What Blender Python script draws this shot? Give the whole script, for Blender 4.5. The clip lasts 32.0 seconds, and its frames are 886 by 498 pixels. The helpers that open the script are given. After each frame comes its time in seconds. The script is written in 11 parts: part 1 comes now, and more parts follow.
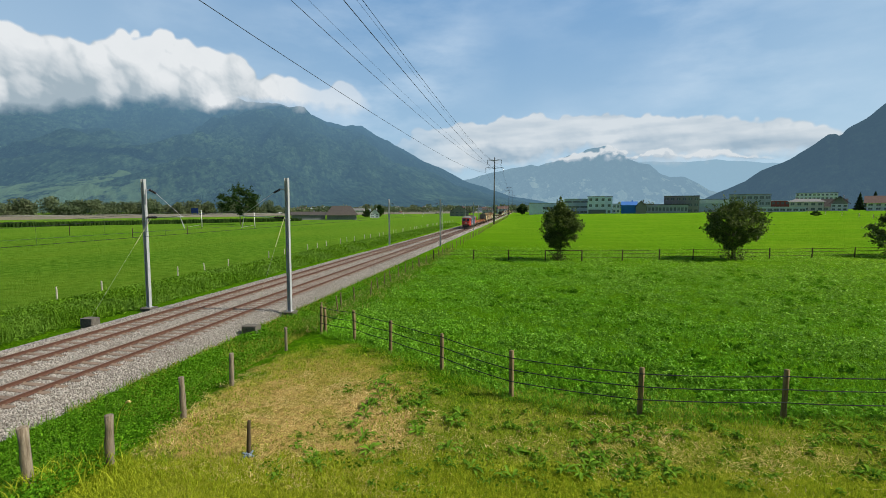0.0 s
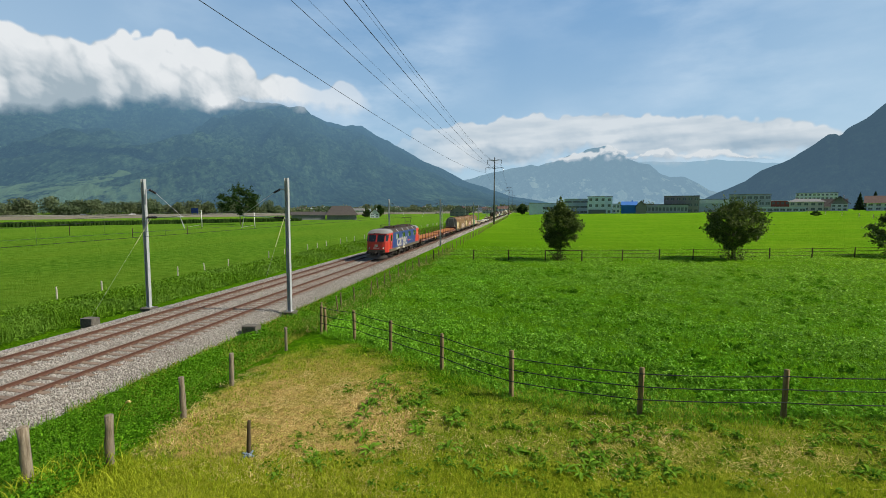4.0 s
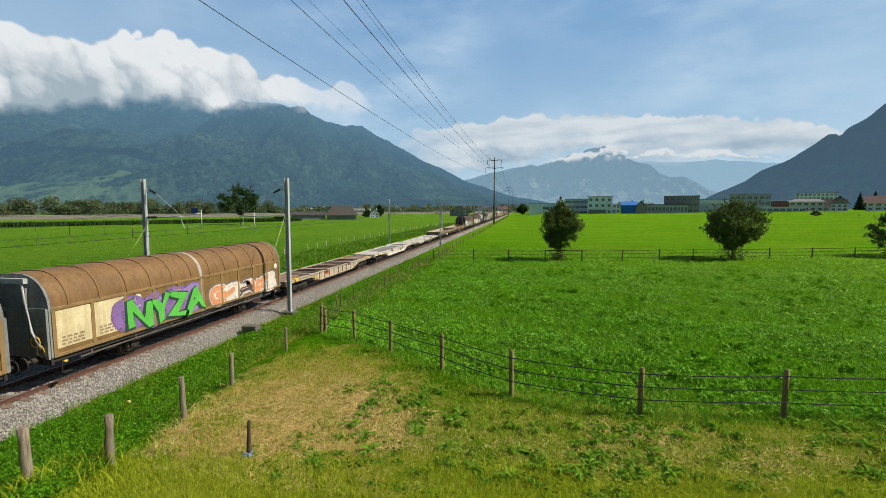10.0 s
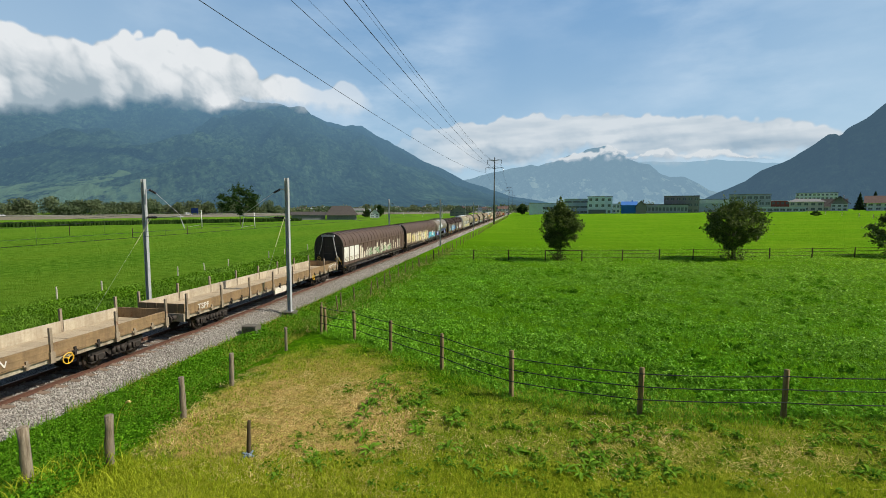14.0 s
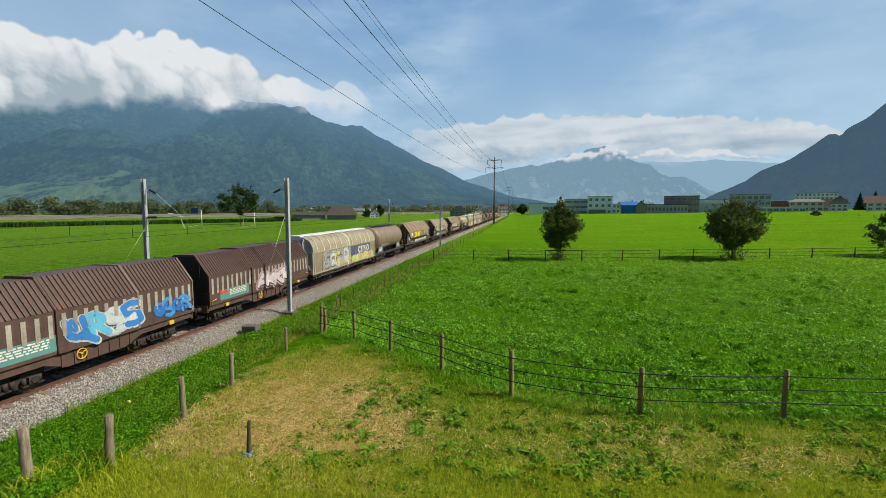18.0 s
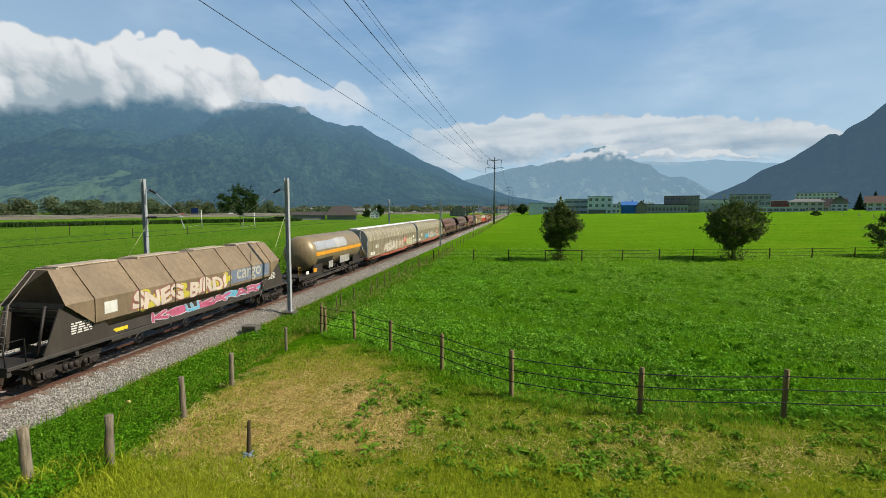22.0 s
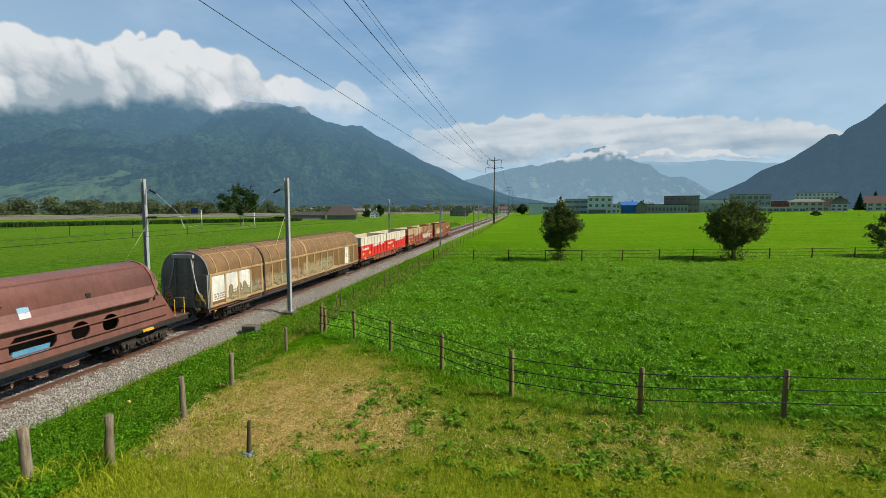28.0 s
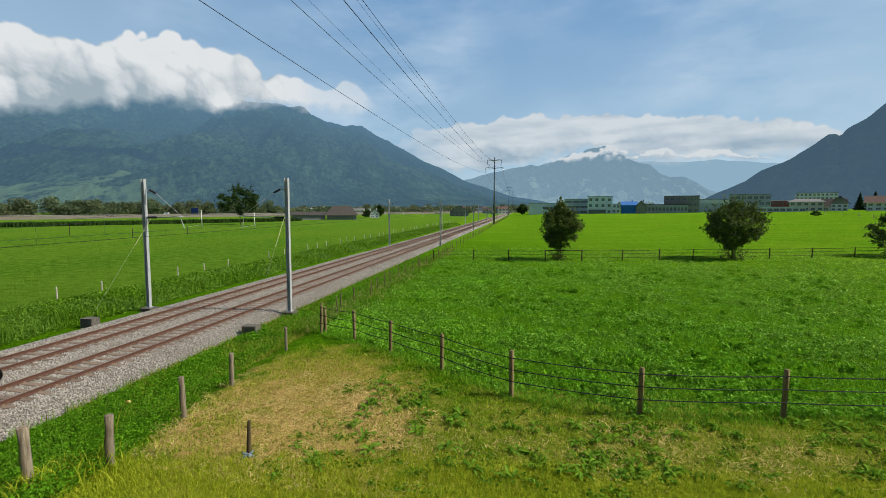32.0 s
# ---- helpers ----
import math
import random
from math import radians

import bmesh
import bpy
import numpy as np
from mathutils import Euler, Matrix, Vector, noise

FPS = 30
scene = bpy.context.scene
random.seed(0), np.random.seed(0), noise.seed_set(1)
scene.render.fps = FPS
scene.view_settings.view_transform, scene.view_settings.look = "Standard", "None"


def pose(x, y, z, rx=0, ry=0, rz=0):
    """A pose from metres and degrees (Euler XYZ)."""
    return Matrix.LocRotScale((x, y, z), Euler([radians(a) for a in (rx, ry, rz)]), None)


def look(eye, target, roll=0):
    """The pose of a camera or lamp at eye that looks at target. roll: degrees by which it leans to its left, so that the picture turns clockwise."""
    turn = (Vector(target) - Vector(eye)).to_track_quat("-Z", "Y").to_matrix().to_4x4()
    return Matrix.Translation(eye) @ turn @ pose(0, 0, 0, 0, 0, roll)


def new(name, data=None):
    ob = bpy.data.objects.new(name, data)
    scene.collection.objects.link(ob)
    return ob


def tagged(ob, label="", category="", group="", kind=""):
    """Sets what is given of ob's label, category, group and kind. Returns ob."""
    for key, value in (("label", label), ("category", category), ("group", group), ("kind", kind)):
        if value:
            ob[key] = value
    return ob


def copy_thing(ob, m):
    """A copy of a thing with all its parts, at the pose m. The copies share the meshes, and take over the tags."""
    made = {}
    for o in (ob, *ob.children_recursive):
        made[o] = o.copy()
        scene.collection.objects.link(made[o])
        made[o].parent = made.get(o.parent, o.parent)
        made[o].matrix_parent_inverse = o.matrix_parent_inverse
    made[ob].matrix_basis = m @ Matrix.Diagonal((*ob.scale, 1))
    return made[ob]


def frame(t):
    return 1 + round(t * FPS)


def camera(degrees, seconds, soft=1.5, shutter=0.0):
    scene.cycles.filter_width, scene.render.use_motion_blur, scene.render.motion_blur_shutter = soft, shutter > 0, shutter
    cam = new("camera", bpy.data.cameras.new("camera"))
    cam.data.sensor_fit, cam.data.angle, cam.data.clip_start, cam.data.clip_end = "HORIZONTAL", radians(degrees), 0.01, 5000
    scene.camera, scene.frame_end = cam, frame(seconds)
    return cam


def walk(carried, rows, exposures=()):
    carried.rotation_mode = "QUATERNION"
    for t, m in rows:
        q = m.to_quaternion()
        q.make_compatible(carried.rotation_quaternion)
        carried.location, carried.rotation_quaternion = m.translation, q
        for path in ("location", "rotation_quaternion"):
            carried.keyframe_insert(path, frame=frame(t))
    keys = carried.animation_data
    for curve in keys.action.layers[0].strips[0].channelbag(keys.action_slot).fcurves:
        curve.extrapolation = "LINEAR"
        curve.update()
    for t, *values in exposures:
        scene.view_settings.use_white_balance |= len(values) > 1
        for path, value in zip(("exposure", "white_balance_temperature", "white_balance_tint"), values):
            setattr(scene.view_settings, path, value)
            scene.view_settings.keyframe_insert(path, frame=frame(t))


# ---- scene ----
cam = camera(88.88, 32.0, soft=0.5)
EYE = pose(0, 0, 7.03, 90 - 5.18, 0, 10.12)
walk(cam, [(0.0, EYE), (32.0, EYE)], [(0.0, -0.05), (14.0, -0.06), (22.0, -0.11), (32.0, -0.13)])

# ---- world, sun, exposure ----
SUN_EL, SUN_AZ = radians(43), radians(4)      # azimuth measured from +x towards +y
world = bpy.data.worlds.new("sky")
scene.world = world
world.use_nodes = True
wn = world.node_tree
sky = wn.nodes.new("ShaderNodeTexSky")
sky.sky_type, sky.sun_disc = "NISHITA", False
sky.sun_elevation, sky.sun_rotation = SUN_EL, math.pi / 2 - SUN_AZ
sky.air_density, sky.dust_density, sky.ozone_density = 1.0, 0.5, 1.3
wn.nodes["Background"].inputs["Strength"].default_value = 0.072
wn.links.new(sky.outputs[0], wn.nodes["Background"].inputs["Color"])
sun_data = bpy.data.lights.new("sun", "SUN")
sun_data.energy, sun_data.angle, sun_data.color = 6.0, radians(0.55), (1.0, 0.93, 0.79)
sun = new("sun", sun_data)
sun_from = Vector((math.cos(SUN_EL) * math.cos(SUN_AZ), math.cos(SUN_EL) * math.sin(SUN_AZ), math.sin(SUN_EL)))
sun.matrix_world = look(sun_from * 200, (0, 0, 0))
scene.view_settings.exposure = 0.0

# ---- plan ----
RAIL_Z = 0.45                   # rail top over the field
NEAR_X, FAR_X = -18.26, -21.95  # track centres


def smooth(a, b, v):
    t = np.clip((np.asarray(v, dtype=float) - a) / (b - a), 0.0, 1.0)
    return t * t * (3 - 2 * t)


def lane(x, y):
    """Distance from the foot of the viewpoint, square to the embankment's edge."""
    return 0.9844 * np.asarray(y, dtype=float) - 0.1757 * np.asarray(x, dtype=float)


def ground_z(x, y):
    """Height of the ground: flat valley floor, a low rise in front, the embankment under the eye, rising fields to the far right."""
    x, y = np.asarray(x, dtype=float), np.asarray(y, dtype=float)
    z = 0.42 * smooth(-13.2, -10.2, x) * (1 - smooth(20.0, 34.0, y)) * smooth(-60, -30, y)
    e = np.minimum(np.minimum(8.9 - lane(x, y), (x + 13.6) * 1.5), np.minimum(y + 16.0, 70 - x))
    z = np.maximum(z, np.minimum(z + 0.62 * np.clip(e, 0, 9), 5.35))
    d = np.hypot(x, y)
    az = np.arctan2(x, np.maximum(np.abs(y), 1.0))
    z = z + np.clip(1.7 + 6.8 * az, 0, 6.2) * smooth(-0.05, 0.05, az) * smooth(70, 330, d) * (y > 0) * (1 - smooth(1200, 2500, d))
    return z


def gz1(x, y):
    return float(ground_z(x, y))

# ---- building helpers ----
def mesh_np(name, verts, faces_flat, counts):
    """A mesh from numpy arrays: vertices (n, 3), a flat list of corner indices and the corners of each face."""
    me = bpy.data.meshes.new(name)
    verts = np.asarray(verts, dtype=np.float32)
    faces_flat = np.asarray(faces_flat, dtype=np.int32).ravel()
    counts = np.asarray(counts, dtype=np.int32)
    me.vertices.add(len(verts)), me.loops.add(len(faces_flat)), me.polygons.add(len(counts))
    me.vertices.foreach_set("co", verts.ravel())
    me.loops.foreach_set("vertex_index", faces_flat)
    me.polygons.foreach_set("loop_start", np.concatenate(([0], np.cumsum(counts)[:-1])).astype(np.int32))
    me.update(calc_edges=True)
    return me


def grid_mesh(name, P):
    """A mesh from an array of points (rows, columns, 3)."""
    r, c = P.shape[:2]
    i = (np.arange(r - 1)[:, None] * c + np.arange(c - 1)[None, :]).ravel()
    f = np.stack([i, i + 1, i + c + 1, i + c], 1)
    return mesh_np(name, P.reshape(-1, 3), f, np.full(len(f), 4))


def shade_smooth(me):
    me.polygons.foreach_set("use_smooth", np.ones(len(me.polygons), dtype=bool))
    return me


def box(bm, x0, x1, y0, y1, z0, z1, bev=0.0):
    """A box; with bev its four long edges along the longest side are chamfered."""
    if bev <= 0:
        v = [bm.verts.new((x, y, z)) for x in (x0, x1) for y in (y0, y1) for z in (z0, z1)]
        for q in ((0, 1, 3, 2), (4, 6, 7, 5), (0, 4, 5, 1), (2, 3, 7, 6), (0, 2, 6, 4), (1, 5, 7, 3)):
            bm.faces.new([v[i] for i in q])
        return
    d = (x1 - x0, y1 - y0, z1 - z0)
    ax = d.index(max(d))
    lo, hi = (x0, y0, z0), (x1, y1, z1)
    a, b = [i for i in range(3) if i != ax]
    bev = min(bev, d[a] * 0.45, d[b] * 0.45)
    ring = [(lo[a] + bev, lo[b]), (hi[a] - bev, lo[b]), (hi[a], lo[b] + bev), (hi[a], hi[b] - bev),
            (hi[a] - bev, hi[b]), (lo[a] + bev, hi[b]), (lo[a], hi[b] - bev), (lo[a], lo[b] + bev)]
    ends = []
    for e in (lo[ax], hi[ax]):
        vs = []
        for p, q in ring:
            co = [0, 0, 0]
            co[ax], co[a], co[b] = e, p, q
            vs.append(bm.verts.new(co))
        ends.append(vs)
    n = len(ring)
    for i in range(n):
        bm.faces.new((ends[0][i], ends[0][(i + 1) % n], ends[1][(i + 1) % n], ends[1][i]))
    bm.faces.new(list(reversed(ends[0])))
    bm.faces.new(ends[1])


def cyl(bm, p0, p1, r, n=10, r1=None, caps=True):
    p0, p1 = Vector(p0), Vector(p1)
    r1 = r if r1 is None else r1
    q = (p1 - p0).to_track_quat("Z", "Y").to_matrix()
    A, B = [], []
    for i in range(n):
        a = 2 * math.pi * i / n
        o = q @ Vector((math.cos(a), math.sin(a), 0))
        A.append(bm.verts.new(p0 + o * r))
        B.append(bm.verts.new(p1 + o * r1))
    for i in range(n):
        f = bm.faces.new((A[i], A[(i + 1) % n], B[(i + 1) % n], B[i]))
        f.smooth = n > 6
    if caps:
        bm.faces.new(list(reversed(A)))
        bm.faces.new(B)


def tube(bm, pts, r, n=6):
    """One unbroken round bar through the points."""
    pts = [Vector(p) for p in pts]
    rings = []
    for i, p in enumerate(pts):
        d = (pts[min(i + 1, len(pts) - 1)] - pts[max(i - 1, 0)]).normalized()
        q = d.to_track_quat("Z", "Y").to_matrix()
        rings.append([bm.verts.new(p + q @ Vector((r * math.cos(2 * math.pi * k / n), r * math.sin(2 * math.pi * k / n), 0))) for k in range(n)])
    for a, b in zip(rings[:-1], rings[1:]):
        o = min(range(n), key=lambda k: (a[0].co - b[k].co).length)
        for k in range(n):
            bm.faces.new((a[k], a[(k + 1) % n], b[(k + 1 + o) % n], b[(k + o) % n])).smooth = True
    bm.faces.new(list(reversed(rings[0])))
    bm.faces.new(rings[-1])


def prism(bm, ring, y0, y1, caps=True, smooth_from=None):
    """Extrudes a closed ring of (x, z) along y."""
    A = [bm.verts.new((x, y0, z)) for x, z in ring]
    B = [bm.verts.new((x, y1, z)) for x, z in ring]
    n = len(ring)
    for i in range(n):
        bm.faces.new((A[i], B[i], B[(i + 1) % n], A[(i + 1) % n]))
    if caps:
        bm.faces.new(A)
        bm.faces.new(list(reversed(B)))


def plate(bm, ring, x0, x1):
    """Extrudes a closed ring of (y, z) along x."""
    A = [bm.verts.new((x0, y, z)) for y, z in ring]
    B = [bm.verts.new((x1, y, z)) for y, z in ring]
    n = len(ring)
    for i in range(n):
        bm.faces.new((A[i], A[(i + 1) % n], B[(i + 1) % n], B[i]))
    bm.faces.new(list(reversed(A)))
    bm.faces.new(B)


def ribbon(bm, rows):
    """A skin over rows of points of equal length."""
    V = [[bm.verts.new(p) for p in row] for row in rows]
    for a, b in zip(V[:-1], V[1:]):
        for i in range(len(a) - 1):
            bm.faces.new((a[i], a[i + 1], b[i + 1], b[i])).smooth = True


def finish(bm, name, mat):
    bmesh.ops.recalc_face_normals(bm, faces=bm.faces)
    me = bpy.data.meshes.new(name)
    bm.to_mesh(me)
    bm.free()
    if mat:
        me.materials.append(mat)
    return me


def part(name, bm, mat, parent=None, label=""):
    ob = new(name, finish(bm, name, mat))
    ob.parent = parent
    return tagged(ob, label)


def put(name, me, parent=None, at=(0, 0, 0), rz=0.0, label=""):
    ob = new(name, me)
    ob.parent = parent
    ob.location = at
    ob.rotation_euler = (0, 0, rz)
    return tagged(ob, label)


def thing(name, at, label, category, group="", kind="", rz=0.0):
    ob = new(name)
    ob.location = at
    ob.rotation_euler = (0, 0, rz)
    ob.empty_display_size = 0.2
    return tagged(ob, label, category, group, kind)


def blades(rng, pos, h, w, lean=0.5):
    """Arrays of bent grass blades: two stacked quads/triangles each. pos (n, 3); h, w arrays or numbers."""
    n = len(pos)
    a = rng.uniform(0, 2 * np.pi, n)
    b = rng.uniform(0, 2 * np.pi, n)
    h = np.broadcast_to(h, n) * rng.uniform(0.6, 1.25, n)
    w = np.broadcast_to(w, n) * rng.uniform(0.7, 1.3, n)
    side = np.stack([np.cos(a), np.sin(a), 0 * a], 1) * (w / 2)[:, None]
    out = np.stack([np.cos(b), np.sin(b), 0 * b], 1) * (h * lean * rng.uniform(0.3, 1.3, n))[:, None]
    up = np.zeros((n, 3))
    up[:, 2] = h
    v = np.stack([pos - side, pos + side, pos + side * 0.8 + up * 0.6 + out * 0.35, pos - side * 0.8 + up * 0.6 + out * 0.35, pos + up * 0.95 + out], 1)
    i = np.arange(n)[:, None] * 5
    f = np.concatenate([i + np.array([[0, 1, 2, 3]]), i + np.array([[3, 2, 4]])], 1)
    return v.reshape(-1, 3), f.ravel(), np.tile([4, 3], n)


def leaf_cloud(rng, centres, size, flat=0.0):
    """Arrays of folded leaf quads round the given points."""
    n = len(centres)
    u = rng.normal(size=(n, 3))
    u /= np.linalg.norm(u, axis=1)[:, None]
    v = np.cross(u, rng.normal(size=(n, 3)))
    v /= np.linalg.norm(v, axis=1)[:, None]
    if flat:
        u[:, 2] *= 1 - flat
        v[:, 2] *= 1 - flat
    s = (size * rng.uniform(0.6, 1.4, n))[:, None]
    k = np.cross(u, v) * s * 0.25
    P = np.stack([centres - u * s, centres - v * s * 0.55 + k, centres + u * s, centres + v * s * 0.55 + k], 1)
    i = np.arange(n)[:, None] * 4
    return P.reshape(-1, 3), (i + np.array([[0, 1, 2, 3]])).ravel(), np.full(n, 4)


# ---- materials ----
def nodes_of(name):
    m = bpy.data.materials.new(name)
    m.use_nodes = True
    nt = m.node_tree
    return m, nt, nt.nodes["Principled BSDF"]


def nd(nt, kind, **values):
    n = nt.nodes.new(kind)
    for k, v in values.items():
        n.inputs[k].default_value = v
    return n


def noise_tex(nt, coord, scale, detail=4, rough=0.6, stretch=None):
    n = nd(nt, "ShaderNodeTexNoise", Scale=scale, Detail=detail, Roughness=rough)
    if stretch:
        mp = nt.nodes.new("ShaderNodeMapping")
        mp.inputs["Scale"].default_value = stretch
        nt.links.new(coord, mp.inputs["Vector"])
        coord = mp.outputs[0]
    nt.links.new(coord, n.inputs["Vector"])
    return n.outputs["Fac"]


def ramp(nt, fac, a, b, c0=(0, 0, 0, 1), c1=(1, 1, 1, 1)):
    r = nt.nodes.new("ShaderNodeValToRGB")
    r.color_ramp.elements[0].position, r.color_ramp.elements[1].position = a, b
    r.color_ramp.elements[0].color, r.color_ramp.elements[1].color = c0, c1
    nt.links.new(fac, r.inputs["Fac"])
    return r.outputs["Color"]


def mix(nt, fac, a, b, blend="MIX"):
    m = nt.nodes.new("ShaderNodeMix")
    m.data_type, m.blend_type = "RGBA", blend
    for sock, v in ((m.inputs[0], fac), (m.inputs[6], a), (m.inputs[7], b)):
        if isinstance(v, (int, float)):
            sock.default_value = v
        elif isinstance(v, tuple):
            sock.default_value = (*v[:3], 1)
        else:
            nt.links.new(v, sock)
    return m.outputs[2]


def maths(nt, op, a, b=0.0, clamp=False):
    m = nt.nodes.new("ShaderNodeMath")
    m.operation, m.use_clamp = op, clamp
    for sock, v in ((m.inputs[0], a), (m.inputs[1], b)):
        if isinstance(v, (int, float)):
            sock.default_value = v
        else:
            nt.links.new(v, sock)
    return m.outputs[0]


def bump(nt, height, strength, distance, bsdf):
    b = nd(nt, "ShaderNodeBump", Strength=strength, Distance=distance)
    nt.links.new(height, b.inputs["Height"])
    nt.links.new(b.outputs[0], bsdf.inputs["Normal"])


def obj_coord(nt):
    return nt.nodes.new("ShaderNodeTexCoord").outputs["Object"]


def paint(name, col, dirt=(0.09, 0.065, 0.045), amount=0.5, rough=0.55, streak=True, metal=0.0, rust=0.0, scale=1.0):
    """Weathered paint or metal: broad fading, rain streaks, grime and, if wanted, rust spots."""
    m, nt, b = nodes_of(name)
    co = obj_coord(nt)
    broad = noise_tex(nt, co, 0.7 * scale, 5)
    fine = noise_tex(nt, co, 14 * scale, 4)
    c = mix(nt, ramp(nt, broad, 0.3, 0.72), tuple(v * (1 - 0.38 * amount) for v in col), tuple(min(1, v * 1.10) for v in col))
    blot = noise_tex(nt, co, 2.6 * scale, 6, 0.7)
    c = mix(nt, maths(nt, "MULTIPLY", ramp(nt, blot, 0.48, 0.70), 0.65 * amount), c, dirt)
    c = mix(nt, maths(nt, "MULTIPLY", ramp(nt, fine, 0.4, 0.75), 0.45 * amount), c, dirt)
    if streak:
        s = noise_tex(nt, co, 1.0, 6, 0.65, (5.0, 5.0, 0.30))
        c = mix(nt, maths(nt, "MULTIPLY", ramp(nt, s, 0.42, 0.72), 0.85 * amount), c, dirt)
    if rust:
        r = noise_tex(nt, co, 3.1 * scale, 7, 0.7)
        c = mix(nt, maths(nt, "MULTIPLY", ramp(nt, r, 0.62 - 0.25 * rust, 0.72 - 0.15 * rust), 0.85), c, (0.16, 0.06, 0.025))
    nt.links.new(c, b.inputs["Base Color"])
    nt.links.new(ramp(nt, fine, 0.2, 0.9, (rough * 0.8,) * 3 + (1,), (min(1, rough * 1.3),) * 3 + (1,)), b.inputs["Roughness"])
    b.inputs["Metallic"].default_value = metal
    bump(nt, fine, 0.12, 0.01, b)
    return m


def flat_mat(name, col, rough=0.6):
    return paint(name, col, tuple(v * 0.45 + 0.04 for v in col), 0.45, rough, True)


def rough_mat(name, c0, c1, scale=3.0, rough=0.85, bump_s=0.5, bump_d=0.02, spread=(0.3, 0.7), fine=6.0, stretch=None, obj_random=0.0):
    """A two-tone natural surface with fine relief."""
    m, nt, b = nodes_of(name)
    co = obj_coord(nt)
    n1 = noise_tex(nt, co, scale, 6, 0.6, stretch)
    n2 = noise_tex(nt, co, scale * fine, 5, 0.65, stretch)
    c = mix(nt, ramp(nt, n1, *spread), c0, c1)
    c = mix(nt, maths(nt, "MULTIPLY", ramp(nt, n2, 0.35, 0.7), 0.5), c, tuple(v * 0.55 for v in c0))
    if obj_random:
        oi = nt.nodes.new("ShaderNodeObjectInfo")
        c = mix(nt, maths(nt, "MULTIPLY", oi.outputs["Random"], obj_random), c, tuple(v * 0.45 for v in c0))
    nt.links.new(c, b.inputs["Base Color"])
    b.inputs["Roughness"].default_value = rough
    bump(nt, n2, bump_s, bump_d, b)
    return m


def leaf_mat(name, c0, c1, trans=0.25, patch=None, patch_scale=0.2, far_sun_side=None):
    """Leaves or blades: colour from blade to blade, a little light through them, and patches at a larger scale."""
    m, nt, b = nodes_of(name)
    g = nt.nodes.new("ShaderNodeNewGeometry")
    c = mix(nt, g.outputs["Random Per Island"], c0, c1)
    if patch:
        co = obj_coord(nt)
        c = mix(nt, ramp(nt, noise_tex(nt, co, patch_scale, 4), 0.42, 0.62), c, mix(nt, g.outputs["Random Per Island"], patch, tuple(v * 1.5 for v in patch)))
    # paler far field; towards +x also sun-side backlight, put into the leaf colour
    if far_sun_side:
        sep = nt.nodes.new("ShaderNodeSeparateXYZ")
        nt.links.new(obj_coord(nt), sep.inputs[0])
        f = maths(nt, "DIVIDE", maths(nt, "SUBTRACT", maths(nt, "ADD", maths(nt, "MULTIPLY", sep.outputs["Y"], 0.50), maths(nt, "MULTIPLY", sep.outputs["X"], 0.90)), 18.0), 58.0, True)
        c = mix(nt, f, c, mix(nt, g.outputs["Random Per Island"], tuple(v * 0.5 for v in far_sun_side), far_sun_side))
    nt.links.new(c, b.inputs["Base Color"])
    b.inputs["Roughness"].default_value = 0.6
    b.inputs["Specular IOR Level"].default_value = 0.0
    t = nt.nodes.new("ShaderNodeBsdfTranslucent")
    nt.links.new(c, t.inputs["Color"])
    mx = nd(nt, "ShaderNodeMixShader", Fac=trans)
    nt.links.new(b.outputs[0], mx.inputs[1])
    nt.links.new(t.outputs[0], mx.inputs[2])
    nt.links.new(mx.outputs[0], nt.nodes["Material Output"].inputs["Surface"])
    return m


